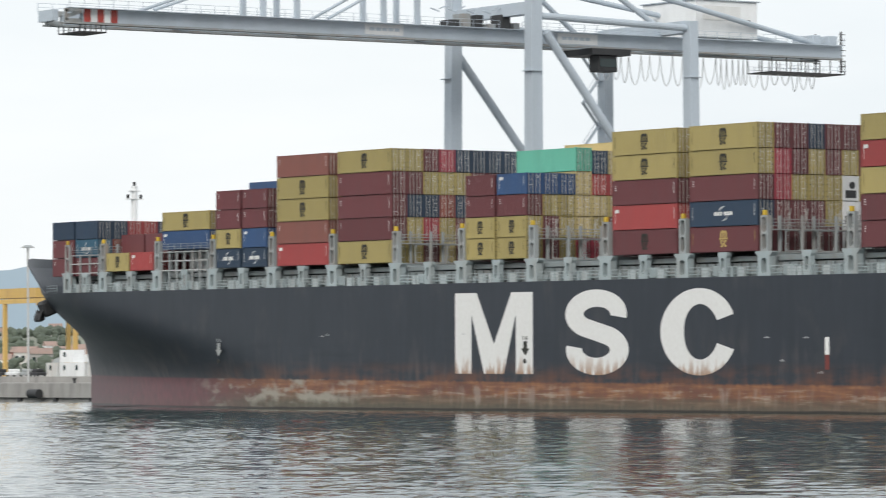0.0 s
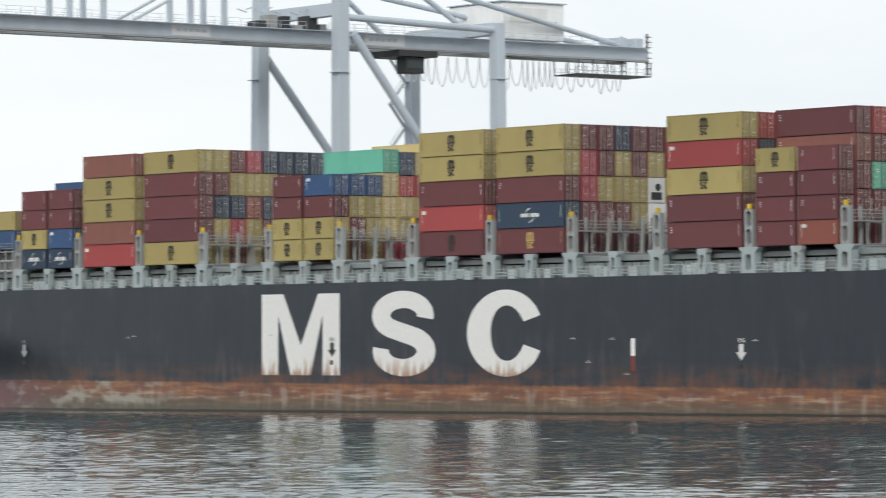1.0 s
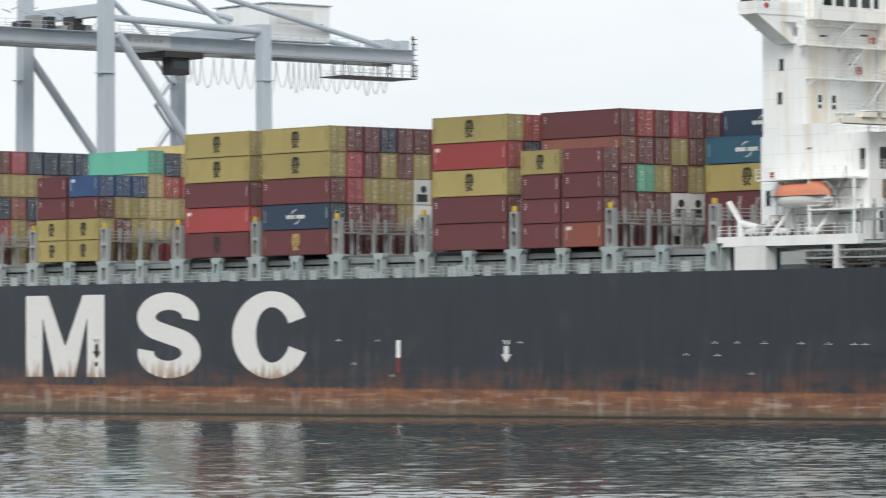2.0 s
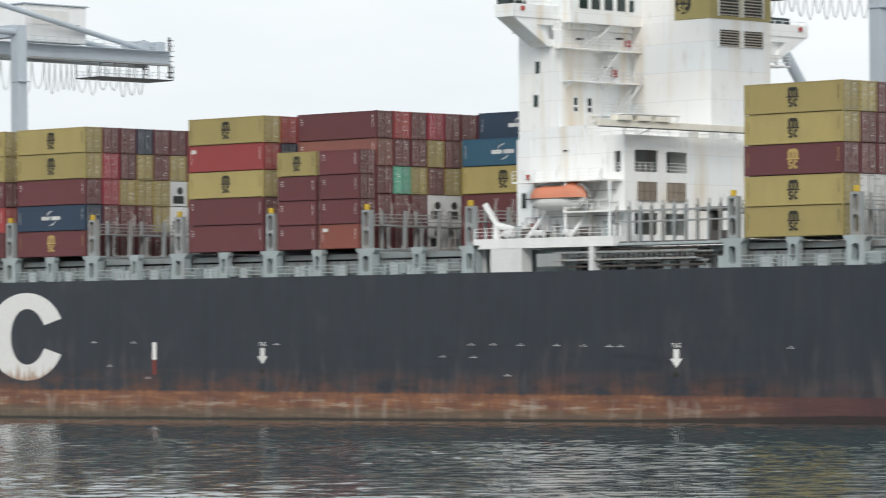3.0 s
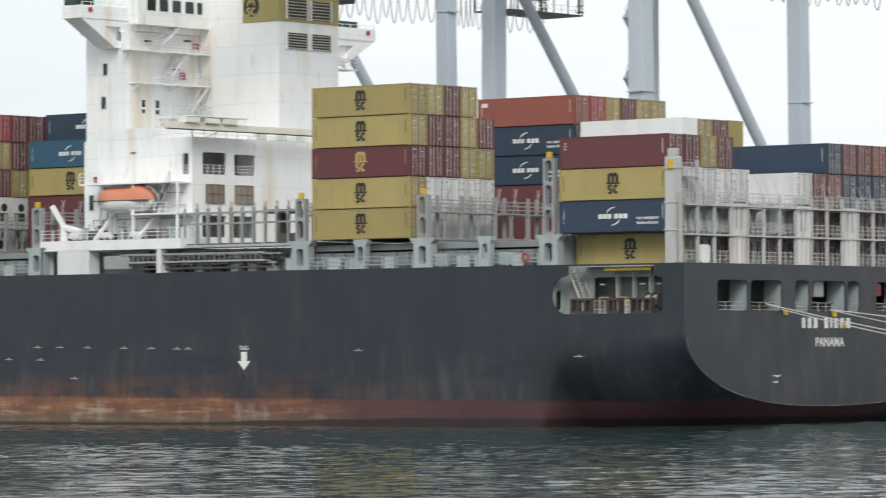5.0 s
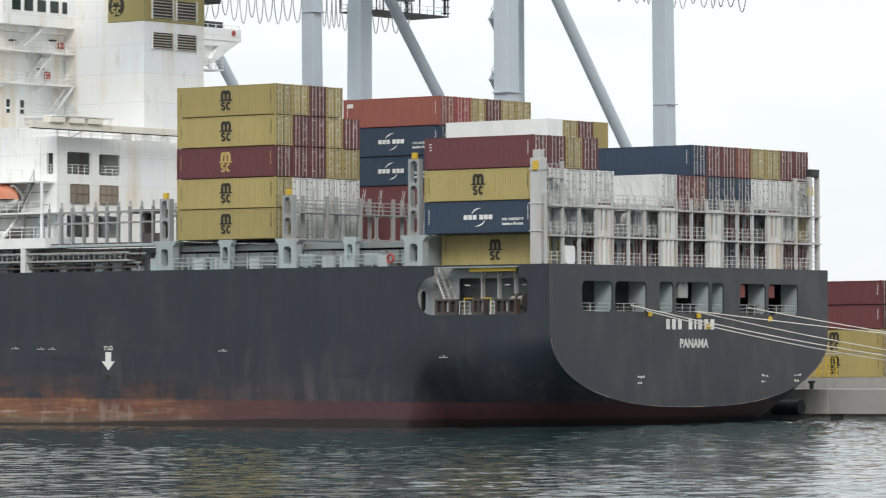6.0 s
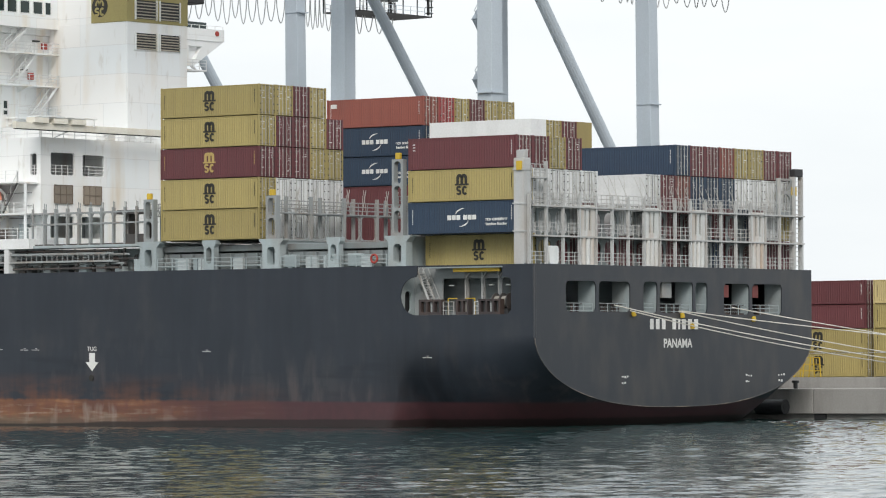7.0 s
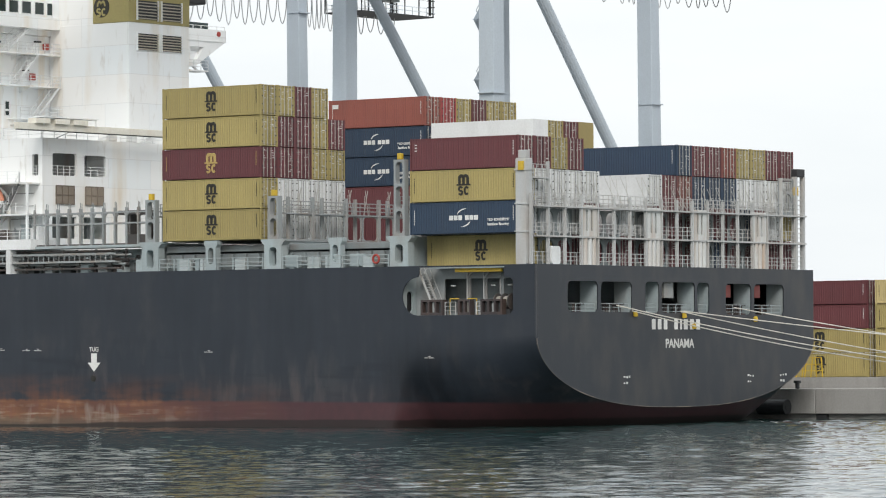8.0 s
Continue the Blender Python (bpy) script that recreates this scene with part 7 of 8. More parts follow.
def build_crane(xc, loops=True):
    cr = thing("quay_crane", pose(xc, 0, QUAY_Z), "tall pale blue-grey ship-to-shore gantry crane on rails", "crane", "gantry cranes on the quay")
    W, L, GX = 51.5, 79.8, 10.05
    GB, GT = 48.3, 50.4
    for y, w in ((W, 2.3), (L, 2.0)):
        for s in (-1, 1):
            lean = 0.5 if y == W else 0.0
            GX = 10.05 if y == W else 10.5
            bm = bmesh.new()
            v0 = [bm.verts.new((s * GX + dx, y + dy, 0.9)) for dx, dy in ((-1.04, -w * 0.46), (1.04, -w * 0.46), (1.04, w * 0.46), (-1.04, w * 0.46))]
            top = 60 if y == W else 52.2
            v1 = [bm.verts.new((s * GX * 0.97 + dx * 0.85, y + lean + dy * 0.85, top)) for dx, dy in ((-1.04, -w * 0.46), (1.04, -w * 0.46), (1.04, w * 0.46), (-1.04, w * 0.46))]
            for k in range(4):
                bm.faces.new((v0[k], v0[(k + 1) % 4], v1[(k + 1) % 4], v1[k]))
            bm.faces.new(v0[::-1])
            bm.faces.new(v1)
            leg = part("leg", bm, CRANE_GREY, cr, bevel=0.05)
            for z in (16, 31, 44):
                bm = bmesh.new()
                box(bm, s * GX - 1.02, y - w * 0.47, z, s * GX + 1.02, y + w * 0.47, z + 0.12)
                part("flange", bm, CRANE_GREY, leg)
            bm = bmesh.new()
            box(bm, s * GX - 3.5, y - 0.8, 0.0, s * GX + 3.5, y + 0.8, 1.2)
            bogie = part("bogie", bm, CRANE_GREY, cr, bevel=0.08)
            for k in range(4):
                bm = bmesh.new()
                bar(bm, (s * GX - 2.6 + k * 1.75, y - 0.4, 0.35), (s * GX - 2.6 + k * 1.75, y + 0.4, 0.35), 0.7, sides=14)
                part("wheel", bm, DARK, bogie)
    GX = 10.05
    for y, z in ((W, 10.5), (L, 10.5), (W + 0.4, 53.0), (L, 51.4)):
        bm = bmesh.new()
        box(bm, -GX, y - 0.8, z - 0.9, GX, y + 0.8, z + 0.9)
        part("cross_beam", bm, CRANE_GREY, cr, bevel=0.05)
    for s in (-1, 1):
        bm = bmesh.new()
        bar(bm, (s * GX, W + (1.5 if s < 0 else 2.4), 47.4 if s < 0 else 49.6), (s * GX, L + 0.3, 15.2 if s < 0 else 17.4), 1.25, sides=14)
        part("brace", bm, CRANE_GREY, cr)
        bm = bmesh.new()
        bar(bm, (s * GX, W + 0.8, 51.9), (s * GX, L - 0.5, 51.2), 1.0, sides=12)
        part("tie_tube", bm, CRANE_GREY, cr)
        bm = bmesh.new()
        bar(bm, (s * GX * 0.95, W + 0.6, 60), (s * 2.5, L + 30, 50.6), 0.8, sides=10)
        part("back_stay", bm, CRANE_GREY, cr)
        bm = bmesh.new()
        bar(bm, (s * GX * 0.6, W, 66), (s * GX * 0.95, L - 6, 51.5), 0.8, sides=10)
        part("back_stay", bm, CRANE_GREY, cr)
    # twin-plate girder with its walkways
    for s in (-1, 1):
        bm = bmesh.new()
        box(bm, s * 2.6 - 0.6, -17.25, GB + 0.25, s * 2.6 + 0.6, 114.5, GT)
        g = part("girder", bm, CRANE_GREY, cr, bevel=0.04)
        bm = bmesh.new()
        for z in (GB + 0.5, GT - 0.25):
            bar(bm, (s * 2.6, -19.8, z), (s * 2.6, -17.2, z), 0.4, 0.45)
        bar(bm, (s * 2.6, -19.6, GB + 0.5), (s * 2.6, -19.6, GT - 0.2), 0.4, 0.4)
        bar(bm, (s * 2.6, -19.5, GB + 1.0), (s * 2.6, -17.2, GT - 0.3), 0.5, 0.5)
        part("tip_frame", bm, BRIDGE_GREY, g)
        # rail band in darker grey: the girder's underside shade put into colour
        bm = bmesh.new()
        box(bm, s * 2.6 - 0.75, -19.8, GB, s * 2.6 + 0.75, 114.5, GB + 0.24)
        part("trolley_rail", bm, BRIDGE_GREY, g)
        bm = bmesh.new()
        box(bm, s * 3.3 + (0 if s > 0 else -1.0), -20, GT - 0.1, s * 3.3 + (1.0 if s > 0 else 0), 114, GT)
        part("walkway", bm, CRANE_GREY, g)
        truss_rail(g, (s * 4.25, -20, GT), (s * 4.25, 50, GT))
        truss_rail(g, (s * 4.25, 54, GT), (s * 4.25, 114, GT))
        for y in (11.4, 16.9, 31.3, 37.0):
            bm = bmesh.new()
            box(bm, s * 2.6 - 0.3, y - 0.35, GT, s * 2.6 + 0.3, y + 0.35, GT + 9)
            part("hanger", bm, CRANE_GREY, g)
        for y0, y1 in ((-6, 16.9), (22, 37.0)):
            bm = bmesh.new()
            bar(bm, (s * 2.6, y0, GT + 0.3), (s * 2.6, y1, GT + 8), 0.45, sides=8)
            part("fore_stay", bm, CRANE_GREY, g)
    for y in (-20.8, 0, 20, 40, 62, 84, 114):
        bm = bmesh.new()
        box(bm, -2.0, y - 0.4, GB + 0.4, 2.0, y + 0.4, GT - 0.2)
        part("spreader_tie", bm, CRANE_GREY, cr)
    for k in range(5):
        bm = bmesh.new()
        box(bm, 3.21, -17.2 + k * 1.03, GB + 0.3, 3.23, -16.17 + k * 1.03, GT - 0.02)
        part("warning_stripe", bm, WHITE if k % 2 else RED, cr, "white stripe" if k % 2 else "red stripe")
    for y0, y1 in ((27.7, 34.2), (61.0, 68.2)):
        bm = bmesh.new()
        box(bm, 3.21, y0, GB + 0.45, 3.26, y1, GT - 0.15)
        sign = part("sign", bm, WHITE, cr, "white name board")
        bm = bmesh.new()
        for k in range(5):
            box(bm, 3.26, y0 + 0.8 + k * 1.05, GB + 1.0, 3.28, y0 + 1.6 + k * 1.05, GB + 1.45)
        part("sign_bars", bm, CRANE_GREY, sign)
    # tip platform and end platform
    for y0, y1, z in ((-17.6, -13.6, GB - 0.9), (101.0, 115.2, GB - 2.1)):
        pf = part("platform", bmesh.new(), DARK, cr)
        bm = bmesh.new()
        box(bm, -3.0, y0, z - 0.15, 3.0, y1, z)
        for k in range(6):
            y = y0 + k * (y1 - y0) / 5
            for x in (-2.9, 2.9):
                bar(bm, (x, y, z), (x, y, GB), 0.12)
        bm.to_mesh(pf.data)
        bm.free()
        truss_rail(pf, (2.95, y0, z), (2.95, y1, z), 1.0, 1.4)
        truss_rail(pf, (-2.95, y0, z), (-2.95, y1, z), 1.0, 1.4)
    # machinery house, cabin and trolley
    bm = bmesh.new()
    box(bm, -9.4, 86.2, GT + 0.3, 3.4, 97.9, GT + 5.8)
    mh = part("machine_house", bm, WHITE, cr, "white machinery house", bevel=0.12)
    bm = bmesh.new()
    box(bm, 3.42, 87.6, GT + 2.9, 3.48, 94.6, GT + 5.0)
    part("house_sign", bm, LABEL_WHITE, mh)
    bm = bmesh.new()
    box(bm, -9.7, 85.9, GT + 5.8, 3.7, 98.2, GT + 5.95)
    part("roof_edge", bm, CRANE_GREY, mh)
    for y in (109.0, 112.2):
        bm = bmesh.new()
        box(bm, -2.0, y, GT, 2.9, y + 1.6, GT + 1.5)
        part("winch_box", bm, CRANE_GREY, cr, bevel=0.08)
    for x in (-3.0, 3.0):
        bm = bmesh.new()
        box(bm, x - 0.12, 114.3, GB - 2.0, x + 0.12, 114.55, GT + 2.2)
        for k in range(8):
            box(bm, x - 0.3, 114.2, GB - 1.8 + k * 0.8, x + 0.3, 115.1, GB - 1.72 + k * 0.8)
        part("end_ladder", bm, DARK, cr)
    bm = bmesh.new()
    box(bm, 3.42, 95.9, GT + 2.4, 3.47, 96.5, GT + 3.1)
    part("house_window", bm, DARK, mh)
    bm = bmesh.new()
    box(bm, -3.6, 67.0, GB - 0.9, 3.6, 74.0, GB)
    tr = part("trolley", bm, DARK, cr)
    bm = bmesh.new()
    box(bm, 0.6, 68.6, GB - 3.3, 3.0, 72.0, GB - 0.9)
    part("cabin", bm, DARK, tr, bevel=0.1)
    bm = bmesh.new()
    box(bm, 2.6, 68.8, GB - 2.6, 3.06, 71.8, GB - 1.4)
    part("cabin_glass", bm, GLASS, tr)
    # stair tower on the forward landside leg
    tw = part("stair_tower", bmesh.new(), CRANE_GREY, cr)
    bm = bmesh.new()
    z = 4.0
    k = 0
    while z < 45:
        y0, y1 = (L - 4.2, L - 1.4) if k % 2 else (L - 1.4, L - 4.2)
        bar(bm, (-GX - 0.2, y0, z), (-GX - 0.2, y1, z + 3.4), 0.7, 0.12)
        bar(bm, (-GX - 0.2, y0, z + 1), (-GX - 0.2, y1, z + 4.4), 0.06)
        box(bm, -GX - 0.7, min(y1, y1 + 0.9), z + 3.36, -GX + 0.3, max(y1, y1 + 0.9), z + 3.44)
        z += 3.4
        k += 1
    for x in (-GX - 0.7, -GX + 0.3):
        bar(bm, (x, L - 4.6, 1), (x, L - 4.6, 12), 0.1)
    bm.to_mesh(tw.data)
    bm.free()
    # festoon cable
    rng = random.Random(int(abs(xc)))
    y = 70.5
    while y < 112:
        w = rng.uniform(1.4, 2.4) if not 92 < y < 99 else rng.uniform(0.8, 1.2)
        drop = rng.uniform(3.6, 4.7)
        bm = bmesh.new()
        pts = [(-1.2, y + w * t / 8, GB - 0.2 - drop * (1 - (2 * t / 8 - 1) ** 2) ** 0.75) for t in range(9)]
        for p, q in zip(pts, pts[1:]):
            bar(bm, p, q, 0.13, sides=5)
        part("festoon_loop", bm, WHITE, cr)
        y += w
    # access platforms, small gear on top
    for k in range(6):
        y = 42 + k * 2.2
        bm = bmesh.new()
        box(bm, 1.0, y, GT, 3.6, y + rng.uniform(0.8, 1.8), GT + rng.uniform(0.6, 2.4))
        part("winch_gear", bm, BRIDGE_GREY if k % 2 else DARK, cr)
    bm = bmesh.new()
    for k in range(8):
        bar(bm, (3.0, 39 + k * 1.5, GT + 2.5), (3.0, 39 + k * 1.5 + 1.5, GT + 2.5 + (0.5 if k % 2 else -0.4)), 0.16)
    part("service_rail", bm, CRANE_GREY, cr)
    return cr


for xc in (-262.3, -101.6, -51.5):
    build_crane(xc)


# ---- outboard lashing lattices on the fore deck ----
def build_lattices():
    for x0, x1 in ((-293.2, -285.4), (-268.4, -256.4)):
        lt = thing("lashing_lattice", TRIM @ pose(0, 0.2, DECK), "weathered grey open lattice carrying the outboard boxes", "lattice", "outboard lattices")
        n = int((x1 - x0) / 2.0)
        for k in range(n + 1):
            x = x0 + (x1 - x0) * k / n
            bm = bmesh.new()
            for y in (0, 2.2):
                bar(bm, (x, y, 0), (x, y, 5.35), 0.2)
            part("post", bm, BRIDGE_GREY, lt)
        for z in (2.7, 4.0, 5.2):
            bm = bmesh.new()
            for y in (-0.02, 2.2):
                bar(bm, (x0 - 0.2, y, z), (x1 + 0.2, y, z), 0.1, 0.14)
            part("beam", bm, FRAME_GREY if z < 5 else BRIDGE_GREY, lt)
        railing(lt, (x0, -0.1, 5.3), (x1, -0.1, 5.3), 1.0, 1.6, BRIDGE_GREY)


build_lattices()


# ---- fore end: mast, rails, anchor ----
def build_fore_end():
    fm = thing("foremast", TRIM @ pose(-313.2, YC, DECK), "white foremast with lamps and radar platform", "mast")
    bm = bmesh.new()
    bar(bm, (0, 0, 0), (0, 0, 16.2), 0.9, sides=12)
    part("pole", bm, WHITE, fm)
    for z, w in ((14.2, 2.6), (15.4, 1.6)):
        bm = bmesh.new()
        box(bm, -0.5, -w / 2, z, 0.5, w / 2, z + 0.14)
        part("yard", bm, WHITE, fm)
    for y, z in ((-1.1, 14.34), (1.1, 14.34), (0.0, 16.2)):
        bm = bmesh.new()
        bar(bm, (0, y, z), (0, y, z + 0.6), 0.45, sides=10)
        part("lamp", bm, DARK, fm)
    rl = thing("bow_railing", TRIM @ pose(0, 0, 0), "pale railing along the bow deck", "railing")
    pts = [(x, YC - half_at(x, DECK) + 0.15, DECK) for x in (-306, -304, -302, -300.5)]
    for a, b in zip(pts, pts[1:]):
        railing(rl, a, b, 1.1, 1.2, DECK_GREY)
    an = thing("anchor", TRIM @ pose(-311.2, 6.6, 12.7, 0, 0, 30), "dark stockless anchor housed in its bow pocket", "anchor")
    bm = bmesh.new()
    bar(bm, (0.9, 1.6, 1.2), (-0.8, -0.6, 0.1), 2.2, 2.3)
    part("bolster", bm, DARK, an, bevel=0.3)
    bm = bmesh.new()
    bar(bm, (-1.5, -0.5, -1.1), (-0.2, -1.5, -0.8), 1.1, 1.0)
    part("crown", bm, DARK, an, bevel=0.1)
    for d in (-1, 1):
        bm = bmesh.new()
        bar(bm, (-1.0 + d * 0.6, -1.4 - d * 0.5, -1.4), (-0.6 + d * 0.7, -1.2 - d * 0.6, 0.1), 0.42)
        part("fluke", bm, DARK, an)


build_fore_end()


# ---- yard and distance beyond the bow ----
TILE = paint("faded_roof_tile", (0.33, 0.235, 0.20), 0.8, 0.0, (0.24, 0.19, 0.17), 0.5, 0.15)
# yard yellow is paled and dulled to carry the air haze
YARD_YELLOW = paint("hazed_yard_yellow", (0.60, 0.40, 0.13), 0.6, 0.0, (0.40, 0.24, 0.10), 0.4)


def rise(x, y):
    """Height of the low wooded rise behind the town."""
    d = math.hypot(x - 220, y + 294)
    return 3.9 + 19 * smooth(d, 1250, 2600) + 2.5 * math.sin(x * 0.011) * smooth(d, 1250, 1700) + 2 * math.sin(y * 0.017 + 1) * smooth(d, 1250, 1700)


def build_distance():
    g = thing("yard_gantry", pose(-484, 95, 3.97), "yellow rubber-tyred yard gantry crane", "crane")
    for x, y in ((0, 0), (27.0, 0), (0, 14), (27.0, 14)):
        bm = bmesh.new()
        bar(bm, (x, y, 0.0), (x, y, 14.7), 0.72)
        part("leg", bm, YARD_YELLOW, g)
    for y in (0, 14):
        bm = bmesh.new()
        box(bm, -12, y - 0.4, 13.9, 28, y + 0.4, 14.75)
        part("beam", bm, YARD_YELLOW, g)
        bm = bmesh.new()
        box(bm, 24, y - 0.7, 1.0, 30, y + 0.7, 3.6)
        part("sill", bm, YARD_YELLOW, g)
    bm = bmesh.new()
    box(bm, -10, 0, 15, 12, 9, 16.8)
    part("trolley", bm, YARD_YELLOW, g)
    lp = thing("light_mast", pose(-430.3, 70, 3.0), "tall grey harbour light mast", "lamp post")
    bm = bmesh.new()
    bar(bm, (0, 0, 0), (0, 0, 24), 0.38, sides=10)
    part("pole", bm, FRAME_GREY, lp)
    bm = bmesh.new()
    bmesh.ops.create_cone(bm, cap_ends=True, segments=14, radius1=1.3, radius2=0.6, depth=0.45, matrix=Matrix.Translation((0, 0, 24.2)))
    part("lamp_ring", bm, BRIDGE_GREY, lp)
    rng = random.Random(9)
    # white cabins and tarpaulined boats stored ashore
    for k in range(6):
        w = rng.uniform(3.2, 5.2)
        for j in range(1 if k in (0, 2) else 2):
            bm = bmesh.new()
            h = 2.5 if j == 0 else rng.uniform(1.2, 2.4)
            box(bm, 0, 0, 0, w, 2.4, h)
            for q in range(1, 4):
                box(bm, q * w / 4 - 0.05, -0.06, 0.1, q * w / 4 + 0.05, 0, h - 0.1)
            cab = thing("white_cabin", pose(-441 + k * 4.7 + rng.uniform(-0.4, 0.4), 80 + rng.uniform(-0.3, 0.3), 3.97 + j * 2.52), "white site cabin stacked beyond the bow", "cabin", "white cabins in the yard", me=mesh_of("white_cabin", bm, WHITE if (k + j) % 3 else STREAKED))
            bm = bmesh.new()
            box(bm, w * 0.3, -0.08, h * 0.45, w * 0.45, -0.02, h * 0.8)
            part("window", bm, GLASS, cab)
    for k in range(7):
        bm = bmesh.new()
        L, hw = rng.uniform(6, 10), rng.uniform(1.2, 1.7)
        ring = []
        for q in range(9):
            u = -1 + q / 4
            w = hw * (1 - abs(u) ** 3) * 0.97 + 0.03
            ring.append([bm.verts.new((u * L / 2, yy * w, zz)) for yy, zz in ((0, 0.0), (-0.9, 1.2), (-1, 2.4), (0, 4.0 - 0.9 * abs(u)), (1, 2.4), (0.9, 1.2))])
        for p, q in zip(ring, ring[1:]):
            for m in range(6):
                bm.faces.new((p[m], q[m], q[(m + 1) % 6], p[(m + 1) % 6]))
        thing("stored_boat", pose(-476 + k * 8.5, 104 + rng.uniform(-4, 10), 3.97, 0, 0, rng.uniform(-40, 40)), "white covered boat laid up ashore on the yard", "boat", "boats laid up ashore", me=mesh_of("stored_boat", bm, WHITE if k % 3 else BRIDGE_GREY))
    for k in range(7):
        bm = bmesh.new()
        box(bm, -1.9, -0.85, 0.25, 1.9, 0.85, 0.8)
        box(bm, -1.0, -0.75, 0.8, 0.9, 0.75, 1.4)
        cr = thing("parked_car", pose(-462 + k * 4.6 + rng.uniform(-0.5, 0.5), 74.5, 3.97), "small parked car on the yard", "car", "cars parked in the yard")
        part("body", bm, [DARK, WHITE, BRIDGE_GREY][k % 3], cr, bevel=0.12)
        for x in (-1.2, 1.2):
            for y in (-0.8, 0.65):
                bm = bmesh.new()
                bar(bm, (x, y, 0.3), (x, y + 0.15, 0.3), 0.6, sides=12)
                part("wheel", bm, DARK, cr)
    # sheds and houses further off
    for k in range(24):
        d, a = rng.uniform(1350, 2300), radians(58.4 + rng.uniform(0, 3.4))
        x, y = 220 - d * math.sin(a), -294 + d * math.cos(a)
        w, d, h = rng.uniform(5, 10), rng.uniform(5, 8), rng.uniform(3, 5)
        b = thing("far_building", pose(x, y, rise(x, y) - 0.3, 0, 0, 55 + rng.uniform(-20, 20)), "small distant building with a tiled roof", "building", "distant buildings")
        bm = bmesh.new()
        box(bm, -w / 2, -d / 2, 0, w / 2, d / 2, h)
        part("wall", bm, [WHITE, BOX["o"], CONCRETE, STREAKED][k % 4], b)
        bm = bmesh.new()
        v = [bm.verts.new(p) for p in ((-w / 2, -d / 2 - 0.4, h), (w / 2, -d / 2 - 0.4, h), (w / 2, d / 2 + 0.4, h), (-w / 2, d / 2 + 0.4, h), (-w / 2, 0, h + 2), (w / 2, 0, h + 2))]
        for q in ((0, 1, 5, 4), (2, 3, 4, 5), (0, 4, 3), (1, 2, 5), (0, 3, 2, 1)):
            bm.faces.new([v[i] for i in q])
        part("roof", bm, TILE, b)
        for i in range(3):
            bm = bmesh.new()
            box(bm, -w / 2 + (i + 0.5) * w / 3 - 0.6, -d / 2 - 0.08, h * 0.4, -w / 2 + (i + 0.5) * w / 3 + 0.6, -d / 2 + 0.02, h * 0.75)
            part("window", bm, GLASS, b)
    # land, tree belt and hazy hills
    bm = bmesh.new()
    v = [bm.verts.new(p) for p in ((-4200, 200, 3.9), (-901, 200, 3.9), (-901, 60, 3.9), (-600, 419, 3.9), (1500, 419, 3.9), (1500, 4000, 3.9), (-4200, 4000, 3.9))]
    bm.faces.new((v[0], v[1], v[3], v[4], v[5], v[6]))
    thing("ground", pose(0, 0, 0), "flat hazy land behind the harbour", "ground", kind="structure", me=mesh_of("ground", bm, CONCRETE))
    bm = bmesh.new()
    grid = []
    for i in range(25):
        d = 1240 + i * 60
        row = []
        for k in range(19):
            a = radians(50 + k * 1.0)
            x, y = 220 - d * math.sin(a), -294 + d * math.cos(a)
            row.append(bm.verts.new((x, y, rise(x, y) + (0.02 if i else -0.4))))
        grid.append(row)
    for p, q in zip(grid, grid[1:]):
        for k in range(18):
            bm.faces.new((p[k], q[k], q[k + 1], p[k + 1]))
    meadow = paint("dry_meadow", (0.24, 0.25, 0.20), 0.9, 0.0, (0.14, 0.16, 0.12), 0.6, 0.0, 0.02, (1, 1, 1))
    thing("rise", pose(0, 0, 0), "low green rise behind the harbour town", "hill", kind="structure", me=mesh_of("rise", bm, meadow))
    # leaf green is greyed and lightened, with haze mixed into the colour
    leaf = paint("hazed_tree_green", (0.12, 0.145, 0.11), 0.9, amount=0.5, vary=0.2, scale=0.1)
    bm = bmesh.new()
    bmesh.ops.create_icosphere(bm, subdivisions=1, radius=1)
    bm.verts.index_update()
    ball = [v.co.copy() for v in bm.verts]
    tris = [tuple(v.index for v in f.verts) for f in bm.faces]
    bm.free()
    nr = np.random.RandomState(5)
    verts, faces = [], []
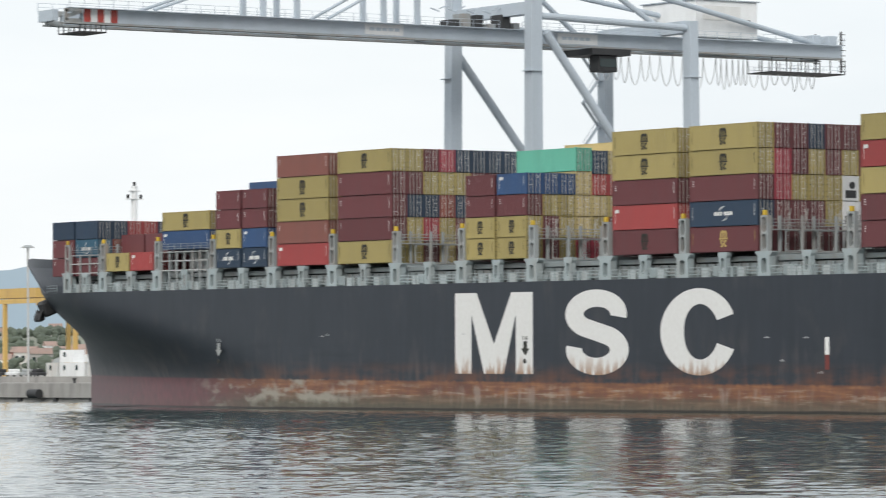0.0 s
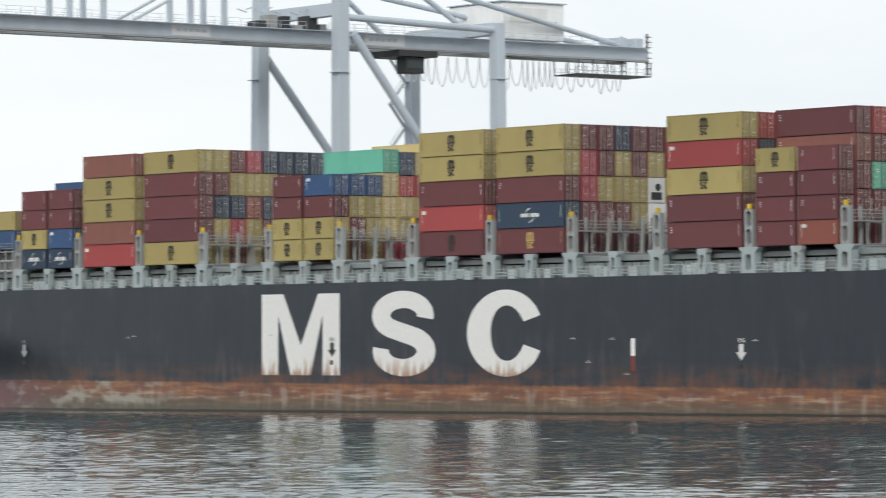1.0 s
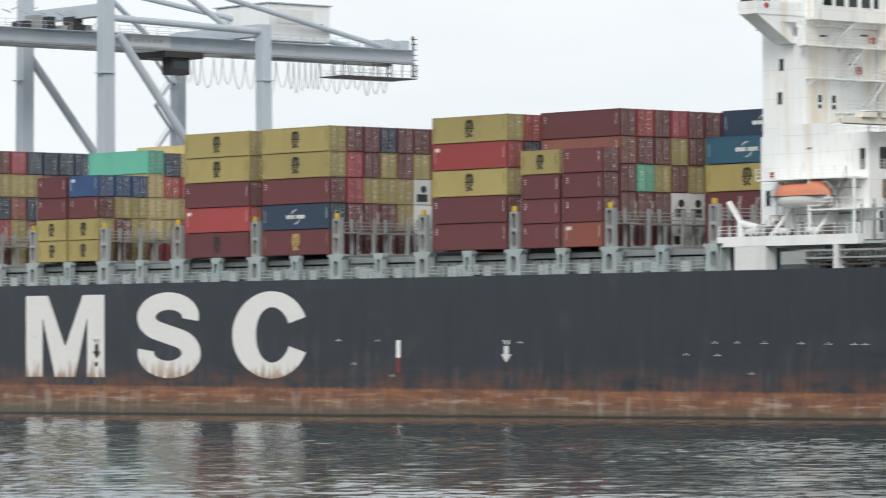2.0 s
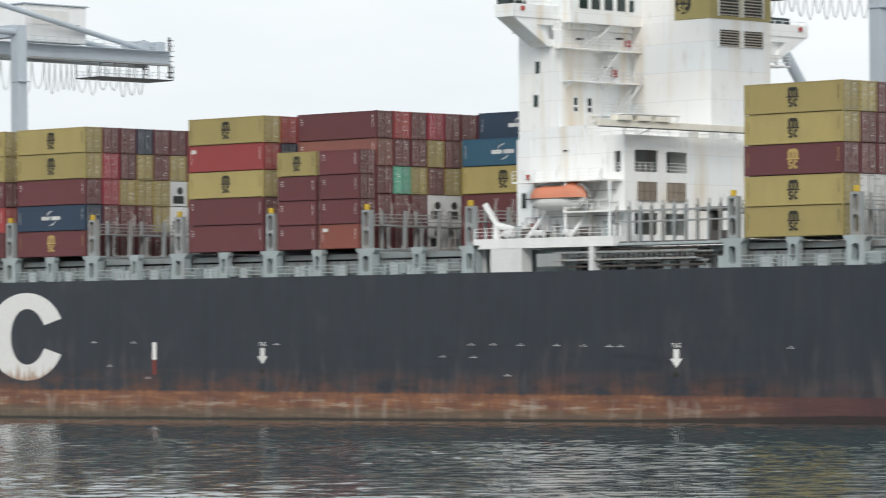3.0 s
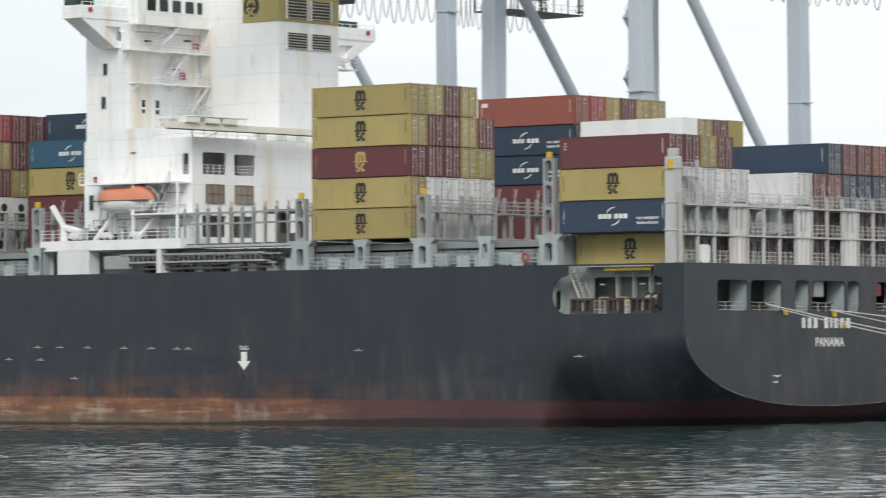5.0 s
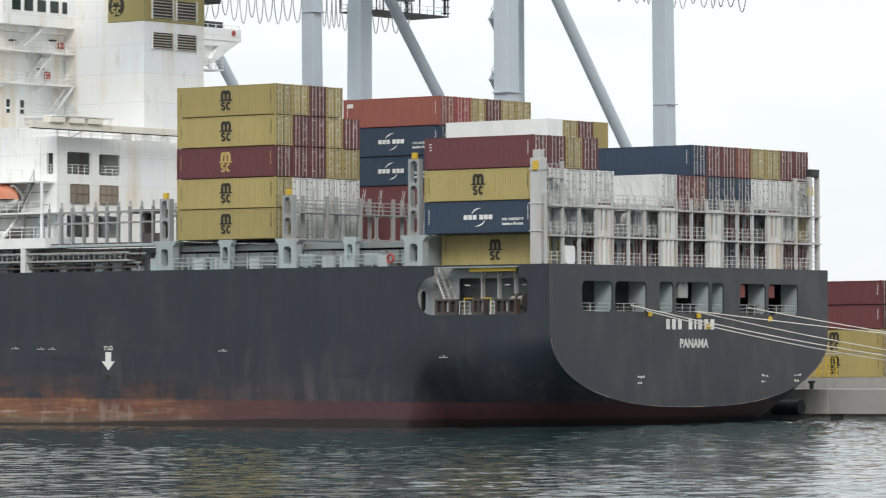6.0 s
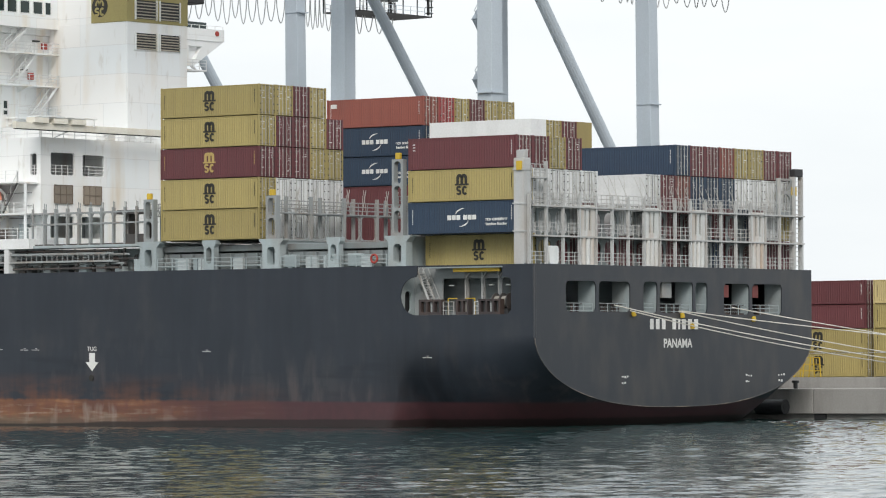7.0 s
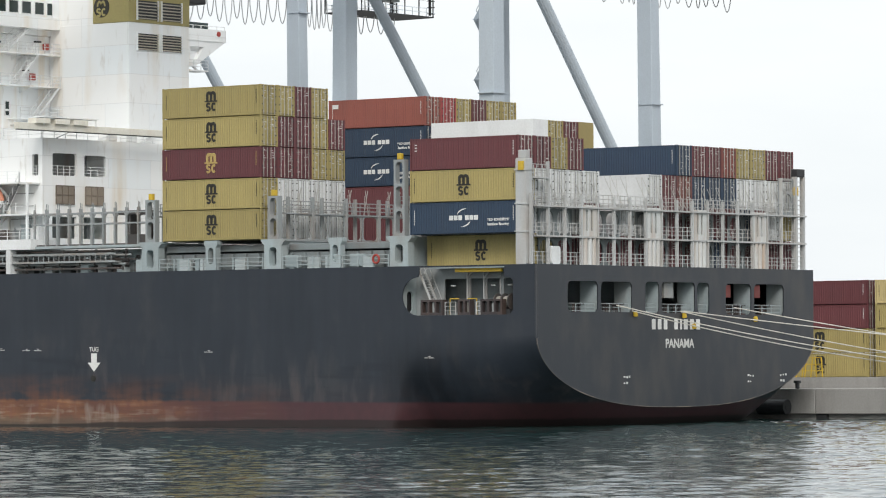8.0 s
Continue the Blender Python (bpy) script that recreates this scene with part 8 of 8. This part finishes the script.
    for k in range(620):
        d, a = 1150 + 1500 * nr.rand() ** 0.7, radians(57.5 + 5.5 * nr.rand())
        x, y = 220 - d * math.sin(a), -294 + d * math.cos(a)
        r = 1.0 + nr.rand() * 1.6 + d * 0.0006
        for q in range(3):
            c = r * (0.45 + 0.4 * nr.rand())
            m = Matrix.Translation((x + nr.randn() * r * 0.5, y + nr.randn() * r * 0.5, rise(x, y) + r * (0.35 + 0.75 * nr.rand()))) @ Matrix.Rotation(nr.rand() * 6, 4, "Z") @ Matrix.Diagonal((c * (0.8 + nr.rand() * 0.7), c, c * (0.6 + nr.rand() * 0.6), 1))
            base = len(verts)
            verts += [m @ p for p in ball]
            faces += [tuple(base + t for t in f) for f in tris]
    me = bpy.data.meshes.new("far_trees")
    me.from_pydata(verts, [], faces)
    me.materials.append(leaf)
    thing("far_trees", pose(0, 0, 0), "grey-green belt of distant trees", "trees", kind="stuff", me=me)
    # the hills glow by themselves; distance haze is put into their pale blue
    haze = bpy.data.materials.new("hazy_hill_glow")
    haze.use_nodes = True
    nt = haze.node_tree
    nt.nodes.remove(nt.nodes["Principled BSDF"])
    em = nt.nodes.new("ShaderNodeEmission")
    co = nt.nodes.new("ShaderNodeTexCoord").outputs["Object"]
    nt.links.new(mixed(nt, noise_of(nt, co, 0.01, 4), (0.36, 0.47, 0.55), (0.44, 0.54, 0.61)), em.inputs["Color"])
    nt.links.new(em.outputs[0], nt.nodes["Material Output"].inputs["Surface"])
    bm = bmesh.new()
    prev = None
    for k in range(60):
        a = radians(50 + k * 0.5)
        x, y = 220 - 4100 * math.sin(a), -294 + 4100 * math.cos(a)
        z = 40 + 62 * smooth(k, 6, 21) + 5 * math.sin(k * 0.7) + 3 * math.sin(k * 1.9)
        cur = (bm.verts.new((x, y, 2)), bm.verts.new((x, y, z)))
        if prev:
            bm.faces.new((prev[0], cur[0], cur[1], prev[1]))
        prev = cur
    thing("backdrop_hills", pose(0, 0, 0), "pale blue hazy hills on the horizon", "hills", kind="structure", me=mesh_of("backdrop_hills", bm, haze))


build_distance()


def motions():
    walk(ripples, [(0.0, pose(0, 0, 0)), (8.0, pose(1.4, -1.9, 0))])


motions()
